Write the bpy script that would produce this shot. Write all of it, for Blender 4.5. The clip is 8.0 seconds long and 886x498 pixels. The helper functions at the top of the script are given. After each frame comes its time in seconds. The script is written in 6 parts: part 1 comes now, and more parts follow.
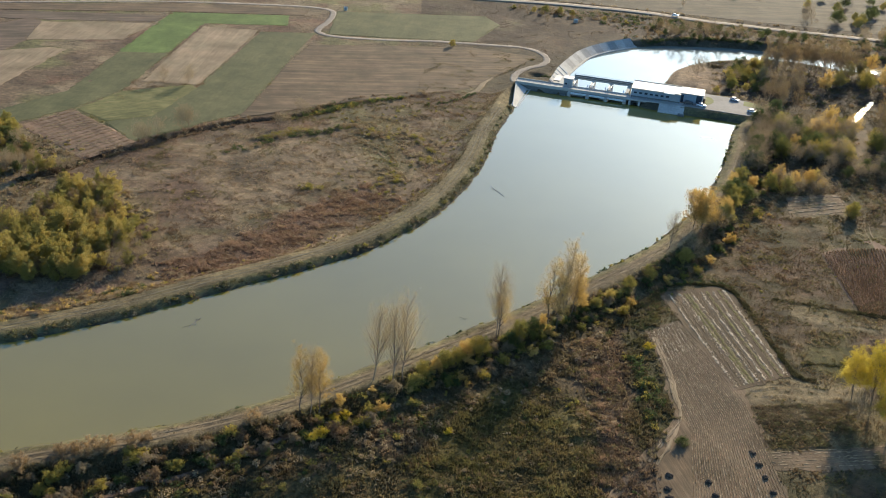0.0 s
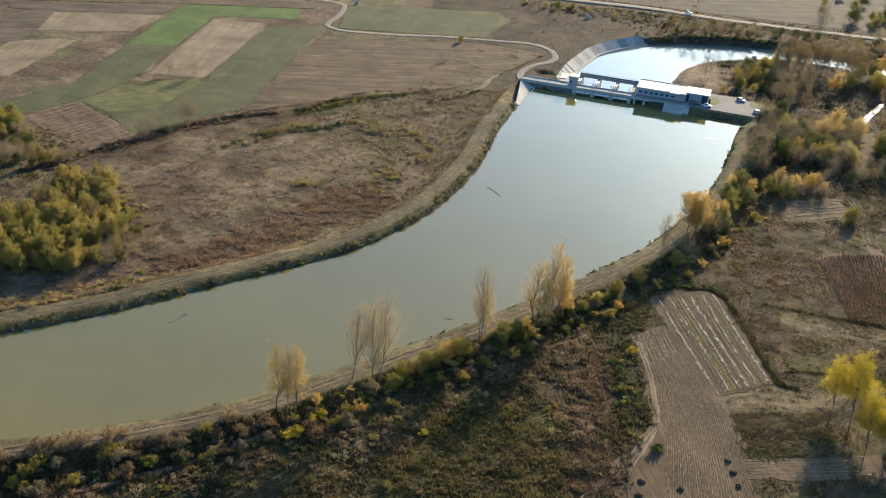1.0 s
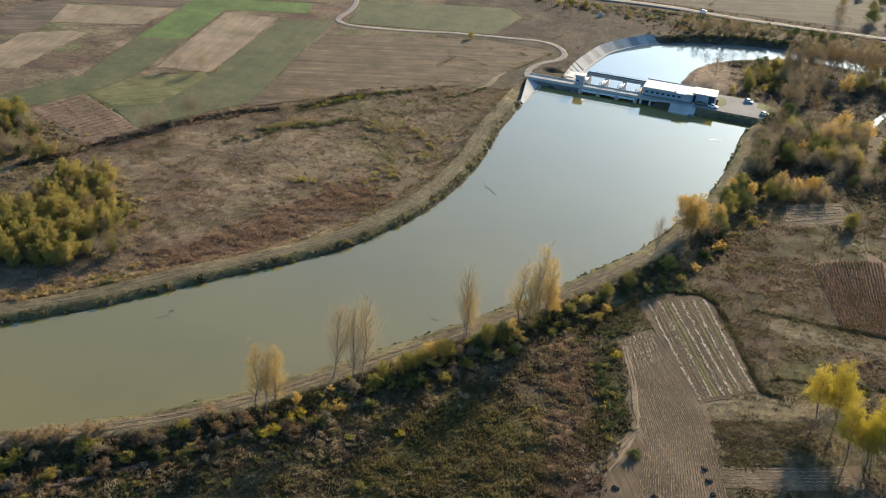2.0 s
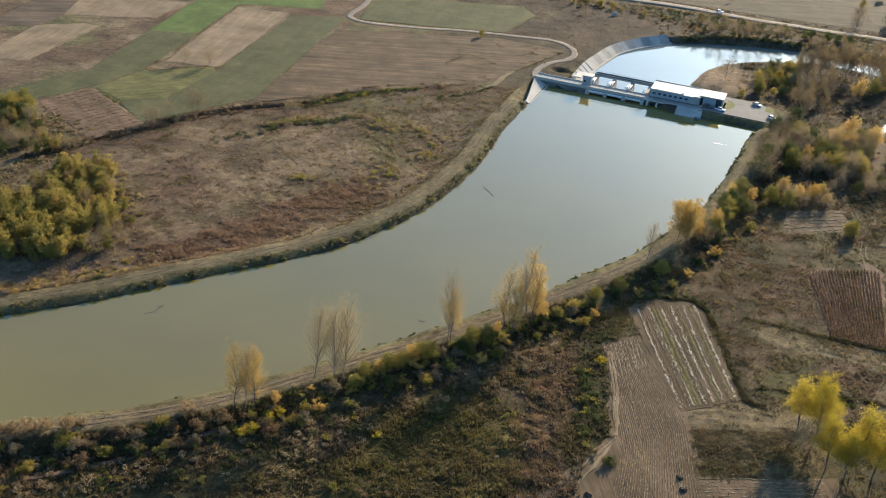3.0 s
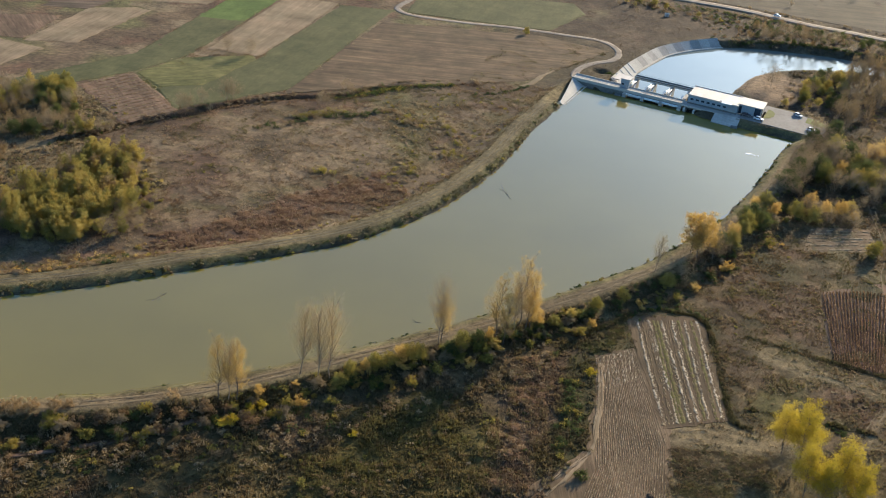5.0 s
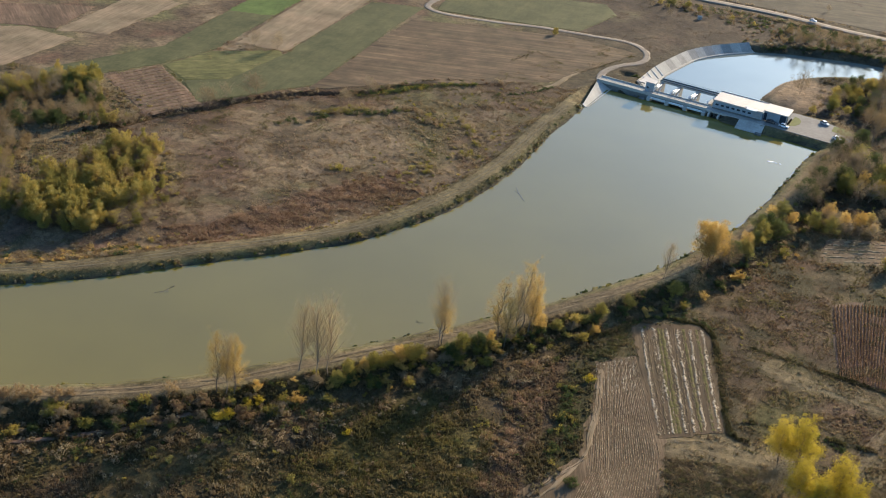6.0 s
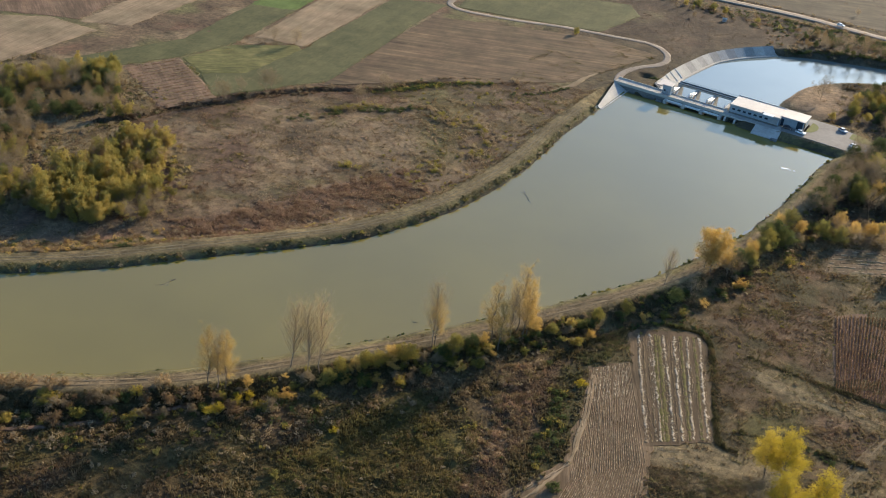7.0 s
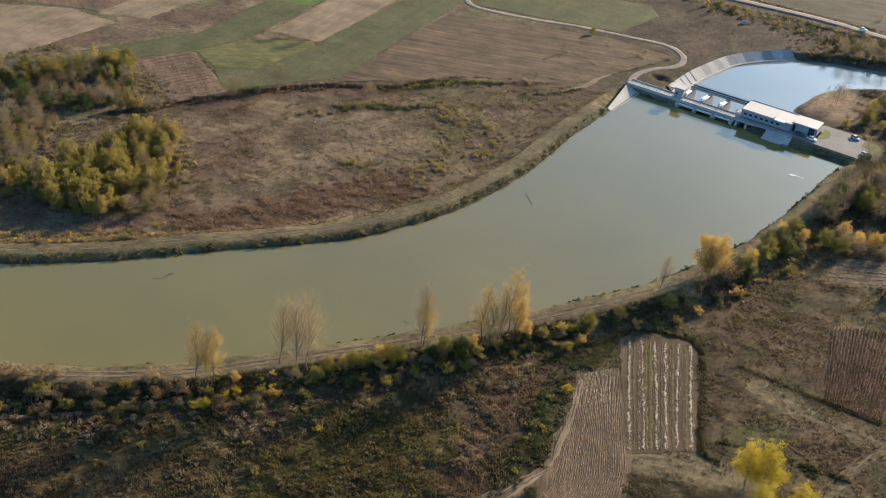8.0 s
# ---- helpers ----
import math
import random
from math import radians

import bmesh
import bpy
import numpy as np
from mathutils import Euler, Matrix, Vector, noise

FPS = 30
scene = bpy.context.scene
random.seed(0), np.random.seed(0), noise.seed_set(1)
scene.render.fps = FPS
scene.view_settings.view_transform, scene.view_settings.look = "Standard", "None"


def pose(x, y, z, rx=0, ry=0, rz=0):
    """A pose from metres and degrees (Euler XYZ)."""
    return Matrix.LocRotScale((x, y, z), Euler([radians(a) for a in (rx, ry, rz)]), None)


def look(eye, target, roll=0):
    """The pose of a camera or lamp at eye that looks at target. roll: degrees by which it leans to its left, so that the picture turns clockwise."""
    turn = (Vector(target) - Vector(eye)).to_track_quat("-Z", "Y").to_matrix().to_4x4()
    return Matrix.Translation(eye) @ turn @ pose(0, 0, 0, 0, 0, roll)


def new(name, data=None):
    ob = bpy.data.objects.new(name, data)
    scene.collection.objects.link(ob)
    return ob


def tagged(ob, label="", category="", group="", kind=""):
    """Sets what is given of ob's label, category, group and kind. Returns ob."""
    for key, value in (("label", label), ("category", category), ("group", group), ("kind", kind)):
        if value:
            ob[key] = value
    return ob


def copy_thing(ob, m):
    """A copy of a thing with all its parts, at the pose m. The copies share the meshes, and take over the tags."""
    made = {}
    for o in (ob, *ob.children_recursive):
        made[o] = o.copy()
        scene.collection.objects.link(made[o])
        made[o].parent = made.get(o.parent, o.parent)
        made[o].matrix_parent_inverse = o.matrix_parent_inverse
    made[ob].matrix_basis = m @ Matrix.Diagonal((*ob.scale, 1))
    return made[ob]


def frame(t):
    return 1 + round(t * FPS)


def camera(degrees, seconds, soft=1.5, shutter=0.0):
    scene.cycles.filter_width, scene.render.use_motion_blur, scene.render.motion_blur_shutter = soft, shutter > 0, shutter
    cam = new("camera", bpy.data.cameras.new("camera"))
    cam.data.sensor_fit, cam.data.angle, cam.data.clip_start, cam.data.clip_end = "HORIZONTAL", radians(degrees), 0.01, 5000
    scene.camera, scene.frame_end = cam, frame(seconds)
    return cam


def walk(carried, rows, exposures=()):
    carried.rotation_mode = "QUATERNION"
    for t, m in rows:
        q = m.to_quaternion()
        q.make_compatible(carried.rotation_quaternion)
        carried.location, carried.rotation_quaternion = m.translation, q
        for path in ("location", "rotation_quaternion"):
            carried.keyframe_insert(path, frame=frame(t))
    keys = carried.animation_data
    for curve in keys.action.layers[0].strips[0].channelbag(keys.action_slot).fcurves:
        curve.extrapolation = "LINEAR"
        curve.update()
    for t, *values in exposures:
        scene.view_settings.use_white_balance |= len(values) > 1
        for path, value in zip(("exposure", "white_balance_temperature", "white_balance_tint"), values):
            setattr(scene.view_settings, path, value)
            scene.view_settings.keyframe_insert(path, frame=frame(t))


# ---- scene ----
cam = camera(46.0, 8.0, soft=1.0)
PATH = [
    (0, (0.738, -1.207, 147.244), (0.818, 0.587, 146.364), 4.2),
    (0.5, (6.188, -0.96, 149.049), (6.244, 0.83, 148.159), 4.3),
    (1, (11.893, -0.572, 150.839), (11.924, 1.214, 149.939), 4.5),
    (1.5, (17.295, -0.086, 152.541), (17.301, 1.696, 151.631), 4.6),
    (3, (34.028, 1.52, 157.988), (33.956, 3.286, 157.053), 5.1),
    (3.5, (39.384, 2.082, 159.973), (39.285, 3.842, 159.028), 5.2),
    (4, (44.921, 2.997, 161.714), (44.792, 4.75, 160.76), 5.4),
    (4.5, (49.998, 3.777, 163.557), (49.834, 5.523, 162.594), 5.6),
    (5, (55.36, 4.696, 165.293), (55.148, 6.431, 164.321), 5.8),
    (6.5, (71.163, 7.889, 170.857), (70.84, 9.591, 169.858), 6.4),
    (7, (76.543, 9.25, 172.771), (76.188, 10.941, 171.762), 6.6),
    (7.5, (81.716, 10.514, 174.967), (81.334, 12.193, 173.949), 6.8),
    (8, (87.335, 12.218, 177.501), (86.924, 13.883, 176.472), 7.0),
]
walk(cam, [(t, look(eye, target, roll)) for t, eye, target, roll in PATH],
     [(0, 1.05, 6450, 8), (3, 1.05, 6520, 9), (5, 1.05, 6580, 10), (8, 1.05, 6640, 11)])

# ---- world, sun, exposure ----
SUN_AZ, SUN_EL = radians(24.5), radians(18.0)      # azimuth from +y towards +x
world = bpy.data.worlds.new("world")
scene.world = world
world.use_nodes = True
wn = world.node_tree.nodes
sky = wn.new("ShaderNodeTexSky")
sky.sky_type, sky.sun_disc = "NISHITA", False
sky.sun_elevation, sky.sun_rotation = SUN_EL, SUN_AZ
sky.air_density, sky.dust_density, sky.ozone_density = 1.1, 1.2, 6.0
wn["Background"].inputs["Strength"].default_value = 0.145
tone = wn.new("ShaderNodeMix")                     # cool autumn haze in the sky
tone.data_type, tone.blend_type = "RGBA", "MULTIPLY"
tone.inputs["Factor"].default_value, tone.inputs["B"].default_value = 1.0, (0.93, 1.0, 0.97, 1)
world.node_tree.links.new(sky.outputs["Color"], tone.inputs["A"])
world.node_tree.links.new(tone.outputs["Result"], wn["Background"].inputs["Color"])
sun = new("sun", bpy.data.lights.new("sun", "SUN"))
sun.data.energy, sun.data.angle, sun.data.color = 5.0, radians(0.6), (1.0, 0.83, 0.58)
to_sun = Vector((math.sin(SUN_AZ) * math.cos(SUN_EL), math.cos(SUN_AZ) * math.cos(SUN_EL), math.sin(SUN_EL)))
sun.matrix_world = look(to_sun * 900, (0, 0, 0))

# ---- materials ----


def shader(name):
    m = bpy.data.materials.new(name)
    m.use_nodes = True
    return m, m.node_tree.nodes, m.node_tree.links, m.node_tree.nodes["Principled BSDF"]


def ramp(nodes, stops):
    r = nodes.new("ShaderNodeValToRGB")
    while len(r.color_ramp.elements) < len(stops):
        r.color_ramp.elements.new(0.5)
    for e, (p, c) in zip(r.color_ramp.elements, stops):
        e.position, e.color = p, (*c, 1)
    return r


def noise_node(nodes, links, scale, detail=4.0, rough=0.6, stretch=None, turn=0.0):
    c = nodes.new("ShaderNodeTexCoord")
    n = nodes.new("ShaderNodeTexNoise")
    n.inputs["Scale"].default_value, n.inputs["Detail"].default_value, n.inputs["Roughness"].default_value = scale, detail, rough
    src = c.outputs["Object"]
    if stretch:
        mp = nodes.new("ShaderNodeMapping")
        mp.inputs["Rotation"].default_value = (0, 0, turn)
        mp2 = nodes.new("ShaderNodeMapping")
        mp2.inputs["Scale"].default_value = stretch
        links.new(src, mp.inputs["Vector"])
        links.new(mp.outputs["Vector"], mp2.inputs["Vector"])
        src = mp2.outputs["Vector"]
    links.new(src, n.inputs["Vector"])
    return n.outputs["Fac"]


def mixed(nodes, links, a, b, fac, blend="MIX"):
    x = nodes.new("ShaderNodeMix")
    x.data_type, x.blend_type = "RGBA", blend
    for sock, v in ((x.inputs["Factor"], fac), (x.inputs["A"], a), (x.inputs["B"], b)):
        if isinstance(v, (int, float)):
            sock.default_value = v
        elif isinstance(v, tuple):
            sock.default_value = (*v, 1)
        else:
            links.new(v, sock)
    return x.outputs["Result"]


def bumped(nodes, links, bsdf, height, strength, distance):
    b = nodes.new("ShaderNodeBump")
    b.inputs["Strength"].default_value, b.inputs["Distance"].default_value = strength, distance
    links.new(height, b.inputs["Height"])
    links.new(b.outputs["Normal"], bsdf.inputs["Normal"])


def surface(name, dark, mid, light, coarse=0.15, fine=2.0, rough=0.9, bump=0.5, depth=0.1, stretch=None, turn=0.0, metal=0.0):
    """Two-scale mottled surface between three colours."""
    m, n, l, b = shader(name)
    big = noise_node(n, l, coarse, 5, 0.65)
    small = noise_node(n, l, fine, 6, 0.7, stretch, turn)
    mean = n.new("ShaderNodeMath")
    mean.operation = "MULTIPLY_ADD"
    mean.inputs[1].default_value = 0.5
    half = n.new("ShaderNodeMath")
    half.operation = "MULTIPLY"
    half.inputs[1].default_value = 0.5
    l.new(small, half.inputs[0])
    l.new(big, mean.inputs[0])
    l.new(half.outputs[0], mean.inputs[2])
    r = ramp(n, [(0.34, dark), (0.5, mid), (0.66, light)])
    l.new(mean.outputs[0], r.inputs["Fac"])
    l.new(r.outputs["Color"], b.inputs["Base Color"])
    b.inputs["Roughness"].default_value, b.inputs["Metallic"].default_value = rough, metal
    b.inputs["Specular IOR Level"].default_value = 0.15 if rough > 0.7 else 0.4
    if bump:
        bumped(n, l, b, small, bump, depth)
    return m


def foliage(name, colours, glow=0.52):
    """Leaves: colour drawn per leaf and per plant, part of the light passes through."""
    m, n, l, b = shader(name)
    g = n.new("ShaderNodeNewGeometry")
    o = n.new("ShaderNodeObjectInfo")
    add = n.new("ShaderNodeMath")
    add.operation = "MULTIPLY_ADD"
    add.inputs[1].default_value = 0.5
    half = n.new("ShaderNodeMath")
    half.operation = "MULTIPLY"
    half.inputs[1].default_value = 0.5
    l.new(g.outputs["Random Per Island"], half.inputs[0])
    l.new(o.outputs["Random"], add.inputs[0])
    l.new(half.outputs[0], add.inputs[2])
    k = len(colours) - 1
    r = ramp(n, [(0.15 + 0.7 * i / k, c) for i, c in enumerate(colours)])
    l.new(add.outputs[0], r.inputs["Fac"])
    l.new(r.outputs["Color"], b.inputs["Base Color"])
    b.inputs["Roughness"].default_value, b.inputs["Specular IOR Level"].default_value = 0.75, 0.2
    t = n.new("ShaderNodeBsdfTranslucent")
    l.new(r.outputs["Color"], t.inputs["Color"])
    mix = n.new("ShaderNodeMixShader")
    mix.inputs["Fac"].default_value = glow
    l.new(b.outputs[0], mix.inputs[1])
    l.new(t.outputs[0], mix.inputs[2])
    l.new(mix.outputs[0], n["Material Output"].inputs["Surface"])
    return m


def tinted(name, glow=0.45):
    """Weeds and tufts: each carries the colour of its own kind of plant."""
    m, n, l, b = shader(name)
    a = n.new("ShaderNodeAttribute")
    a.attribute_name = "tint"
    b.inputs["Roughness"].default_value, b.inputs["Specular IOR Level"].default_value = 0.8, 0.15
    l.new(a.outputs["Color"], b.inputs["Base Color"])
    t = n.new("ShaderNodeBsdfTranslucent")
    l.new(a.outputs["Color"], t.inputs["Color"])
    mix = n.new("ShaderNodeMixShader")
    mix.inputs["Fac"].default_value = glow
    l.new(b.outputs[0], mix.inputs[1])
    l.new(t.outputs[0], mix.inputs[2])
    l.new(mix.outputs[0], n["Material Output"].inputs["Surface"])
    return m


def ground_material():
    """Ground cover colour of each zone, broken up by grass, litter and bare earth at three scales."""
    m, n, l, b = shader("ground_cover")
    a = n.new("ShaderNodeAttribute")
    a.attribute_name = "cover"
    f1, f2, f3 = noise_node(n, l, 0.06, 5, 0.6), noise_node(n, l, 0.45, 6, 0.7), noise_node(n, l, 2.6, 5, 0.75)
    r1 = ramp(n, [(0.35, (0.62, 0.60, 0.60)), (0.65, (1.3, 1.25, 1.15))])
    r2 = ramp(n, [(0.32, (0.52, 0.52, 0.48)), (0.5, (1.0, 1.0, 1.0)), (0.7, (1.5, 1.42, 1.28))])
    r3 = ramp(n, [(0.3, (0.50, 0.50, 0.46)), (0.5, (0.95, 0.95, 0.93)), (0.7, (1.5, 1.46, 1.38))])
    l.new(f1, r1.inputs[0]), l.new(f2, r2.inputs[0]), l.new(f3, r3.inputs[0])
    c = mixed(n, l, a.outputs["Color"], r1.outputs[0], 1.0, "MULTIPLY")
    c = mixed(n, l, c, r2.outputs[0], 1.0, "MULTIPLY")
    c = mixed(n, l, c, r3.outputs[0], 1.0, "MULTIPLY")
    l.new(c, b.inputs["Base Color"])
    b.inputs["Roughness"].default_value, b.inputs["Specular IOR Level"].default_value = 0.95, 0.1
    bumped(n, l, b, f3, 0.8, 0.25)
    return m


def water_material(name, deep, rough, ripple):
    m, n, l, b = shader(name)
    f = noise_node(n, l, 0.02, 3, 0.5)
    r = ramp(n, [(0.3, tuple(c * 0.92 for c in deep)), (0.7, tuple(c * 1.08 for c in deep))])
    l.new(f, r.inputs[0])
    l.new(r.outputs[0], b.inputs["Base Color"])
    b.inputs["Roughness"].default_value, b.inputs["IOR"].default_value = rough, 1.60
    bumped(n, l, b, noise_node(n, l, 1.1, 4, 0.6), ripple, 0.05)
    return m


GROUND = ground_material()
WATER = water_material("reservoir_water", (0.158, 0.124, 0.024), 0.06, 0.14)
TAILWATER = water_material("tailwater", (0.15, 0.17, 0.15), 0.04, 0.03)
CONCRETE = surface("concrete", (0.28, 0.262, 0.23), (0.375, 0.352, 0.312), (0.47, 0.44, 0.39), 0.12, 0.9, 0.85, 0.2, 0.03)
CONCRETE_WORN = surface("weathered_concrete", (0.20, 0.19, 0.17), (0.275, 0.262, 0.24), (0.35, 0.335, 0.305), 0.12, 0.9, 0.85, 0.2, 0.03)
# CONCRETE_DARK: wet concrete with deep shade put into its colour
CONCRETE_DARK = surface("shade_darkened_concrete", (0.09, 0.09, 0.082), (0.14, 0.14, 0.13), (0.20, 0.195, 0.18), 0.15, 0.9, 0.85, 0.2, 0.03)
WALL_WHITE = surface("white_render", (0.205, 0.245, 0.27), (0.255, 0.295, 0.32), (0.305, 0.345, 0.37), 0.2, 1.5, 0.7, 0.05, 0.01)
ROOF = surface("pale_roof_sheet", (0.38, 0.325, 0.28), (0.46, 0.40, 0.345), (0.53, 0.465, 0.41), 0.2, 1.2, 0.55, 0.05, 0.01)
STEEL_WHITE = surface("white_painted_steel", (0.56, 0.56, 0.54), (0.66, 0.66, 0.64), (0.74, 0.74, 0.72), 0.5, 3.0, 0.4, 0.03, 0.01)
STEEL_GREY = surface("galvanised_steel", (0.24, 0.25, 0.26), (0.32, 0.33, 0.34), (0.42, 0.42, 0.43), 0.5, 3.0, 0.45, 0.05, 0.01, metal=0.6)
GLASS = shader("dark_window_glass")[0]
GLASS.node_tree.nodes["Principled BSDF"].inputs["Base Color"].default_value = (0.02, 0.03, 0.045, 1)
GLASS.node_tree.nodes["Principled BSDF"].inputs["Roughness"].default_value = 0.06
GRAVEL = surface("gravel_road", (0.155, 0.125, 0.096), (0.22, 0.18, 0.142), (0.29, 0.243, 0.195), 0.2, 1.8, 0.95, 0.4, 0.06)
ASPHALT = surface("grey_gravelled_yard", (0.17, 0.155, 0.138), (0.215, 0.198, 0.178), (0.255, 0.237, 0.213), 0.15, 0.9, 0.9, 0.1, 0.02)
TRACK = surface("dike_track_earth", (0.098, 0.073, 0.042), (0.136, 0.102, 0.060), (0.180, 0.137, 0.084), 0.25, 1.6, 0.95, 0.5, 0.08)
TRACK_GRASSY = surface("grassy_track", (0.100, 0.084, 0.050), (0.128, 0.106, 0.066), (0.165, 0.134, 0.088), 0.3, 1.6, 0.95, 0.5, 0.08)
BARK = surface("bark", (0.07, 0.055, 0.045), (0.12, 0.10, 0.08), (0.20, 0.17, 0.14), 0.6, 4.0, 0.9, 0.5, 0.05)
BARK_PALE = surface("pale_bark", (0.18, 0.125, 0.085), (0.27, 0.20, 0.14), (0.38, 0.29, 0.21), 0.6, 4.0, 0.9, 0.5, 0.05)
WEED = tinted("dry_weeds")

# ---- helpers for meshes ----


def part(name, bm, material, parent=None, label=""):
    """Links a bmesh as one mesh object under its thing."""
    me = bpy.data.meshes.new(name)
    bm.to_mesh(me)
    bm.free()
    me.materials.append(material)
    ob = new(name, me)
    if parent:
        ob.parent = parent
    return tagged(ob, label) if label else ob


def from_arrays(name, verts, faces, material, parent=None, tint=None, smooth=False):
    me = bpy.data.meshes.new(name)
    verts, faces = np.asarray(verts, np.float32), np.asarray(faces, np.int32)
    k = faces.shape[1]
    me.vertices.add(len(verts))
    me.vertices.foreach_set("co", verts.ravel())
    me.loops.add(faces.size)
    me.loops.foreach_set("vertex_index", faces.ravel())
    me.polygons.add(len(faces))
    me.polygons.foreach_set("loop_start", np.arange(0, faces.size, k, dtype=np.int32))
    if smooth:
        me.polygons.foreach_set("use_smooth", np.ones(len(faces), bool))
    if tint is not None:
        at = me.attributes.new(tint[0], "FLOAT_COLOR", "POINT")
        at.data.foreach_set("color", np.c_[tint[1], np.ones(len(verts))].astype(np.float32).ravel())
    me.update(calc_edges=True)
    me.materials.append(material)
    ob = new(name, me)
    if parent:
        ob.parent = parent
    return ob


def vnoise(x, y, size, seed=0):
    """Smooth value noise in 0..1 with features of that size in metres."""
    rng = np.random.RandomState(seed + 17)
    table = rng.rand(256, 256)
    u, v = np.asarray(x) / size, np.asarray(y) / size
    i, j = np.floor(u).astype(int), np.floor(v).astype(int)
    a, b = u - i, v - j
    a, b = a * a * (3 - 2 * a), b * b * (3 - 2 * b)
    g = lambda p, q: table[p % 256, q % 256]
    return (g(i, j) * (1 - a) + g(i + 1, j) * a) * (1 - b) + (g(i, j + 1) * (1 - a) + g(i + 1, j + 1) * a) * b


def fbm(x, y, size, seed=0):
    return 0.5 * vnoise(x, y, size, seed) + 0.3 * vnoise(x, y, size / 2.1, seed + 1) + 0.2 * vnoise(x, y, size / 4.3, seed + 2)


def spline(points, step=3.0):
    """Catmull-Rom curve through plan points, resampled."""
    p = np.array([2 * np.array(points[0]) - points[1], *points, 2 * np.array(points[-1]) - points[-2]], float)
    out = []
    for k in range(1, len(p) - 2):
        n = max(2, int(np.hypot(*(p[k + 1] - p[k])) / step))
        for t in np.arange(n) / n:
            out.append(0.5 * (2 * p[k] + (p[k + 1] - p[k - 1]) * t + (2 * p[k - 1] - 5 * p[k] + 4 * p[k + 1] - p[k + 2]) * t * t
                              + (3 * p[k] - p[k - 1] - 3 * p[k + 1] + p[k + 2]) * t ** 3))
    return np.array(out + [p[-2]])


def line_distance(x, y, line):
    """Distance from points to an open polyline."""
    best = np.full(np.shape(x), 1e9)
    for a, b in zip(line[:-1], line[1:]):
        d = b - a
        k = np.clip(((x - a[0]) * d[0] + (y - a[1]) * d[1]) / max(d @ d, 1e-9), 0, 1)
        best = np.minimum(best, (x - a[0] - k * d[0]) ** 2 + (y - a[1] - k * d[1]) ** 2)
    return np.sqrt(best)


def inside(x, y, ring):
    ring = np.asarray(ring, float)
    r = np.zeros(np.shape(x), bool)
    for (x0, y0), (x1, y1) in zip(ring, np.roll(ring, -1, 0)):
        if y0 != y1:
            r ^= ((y0 > y) != (y1 > y)) & (x < (x1 - x0) * (y - y0) / (y1 - y0) + x0)
    return r


def offset_line(line, d):
    """The line moved d metres to its left."""
    t = np.gradient(line, axis=0)
    t /= np.hypot(t[:, 0], t[:, 1])[:, None]
    return line + d * np.c_[-t[:, 1], t[:, 0]]


# ---- the plan ----
WATER_Z, TAIL_Z, CREST_Z, DECK_Z = 1.0, -3.0, 2.6, 3.5
DAM = pose(53, 474, 0, 0, 0, -16.54)
DAM_U, DAM_V = np.array((0.9586, -0.2847)), np.array((0.2847, 0.9586))


def dam_xy(u, v):
    """Plan place of a point u along the dam and v downstream of its upstream face."""
    return np.array((53.0, 474.0)) + u * DAM_U + v * DAM_V


FAR_BANK = spline([(-420, 80), (-210, 170), (-140, 206), (-100, 228), (-74, 243), (-48, 262.5), (-18, 285), (-1, 303), (14, 327), (24, 351), (31.5, 376), (38, 408), (44, 430), (48.5, 446), tuple(dam_xy(4.3, -7)), tuple(dam_xy(4.3, 0.5))])
NEAR_BANK = spline([(-420, 20), (-210, 128), (-130, 165), (-84, 184.5), (-50, 197.8), (-25, 211.5), (1, 231.8), (19, 246), (38, 262.5), (62, 285.5), (84, 309), (100, 332), (112, 352), (122, 374), (133, 402), (142, 428), tuple(dam_xy(101, -4.2)), tuple(dam_xy(90, -4.6)), tuple(dam_xy(76, -4.4)), tuple(dam_xy(74, 0.5))])
RIVER = np.array([*FAR_BANK, *NEAR_BANK[::-1]])
POOL_LEFT = spline([tuple(dam_xy(15.5, 8)), tuple(dam_xy(15.5, 30)), tuple(dam_xy(15.7, 46)), tuple(dam_xy(17.9, 66)), tuple(dam_xy(21, 84)), tuple(dam_xy(29.5, 102)), (127, 576), (145, 583), (180, 587), (212, 584), (255, 572), (420, 505)])
POOL_RIGHT = spline([tuple(dam_xy(75, 8)), tuple(dam_xy(74, 22)), (127, 499), (134, 518.5), (142, 535.5), (155, 547), (178, 557), (206, 560), (240, 548), (420, 480)])
POOL = np.array([*POOL_LEFT, *POOL_RIGHT[::-1]])
YARD = np.array([dam_xy(60, 0.5), dam_xy(107, -1), dam_xy(113, 6), dam_xy(110, 20), dam_xy(100, 26), dam_xy(80, 25), dam_xy(72, 18)])
PATCH = np.array([(204.5, 455), (213, 469), (227.5, 490), (229.3, 488.5), (216, 468), (207, 454)])


FAR_DITCH = spline([(-131, 335), (-122.5, 345), (-117.5, 354), (-108.7, 366), (-98.8, 373.5), (-91.3, 386), (-79, 398), (-64.3, 409.3), (-45, 419), (-32, 434.6), (-20, 445.5), (-1, 455)], 4.0)


# distances to the banks, worked out once on a 2 m grid
GX, GY = np.arange(-440, 442, 2.0), np.arange(0, 702, 2.0)
_x, _y = np.meshgrid(GX, GY)
_far, _near = line_distance(_x, _y, FAR_BANK), line_distance(_x, _y, NEAR_BANK)
G_SIDE = _near - _far
G_RIVER = np.minimum(_far, _near) * np.where(inside(_x, _y, RIVER), -1, 1)
G_POOL = np.minimum(line_distance(_x, _y, POOL_LEFT), line_distance(_x, _y, POOL_RIGHT)) * np.where(inside(_x, _y, POOL), -1, 1)


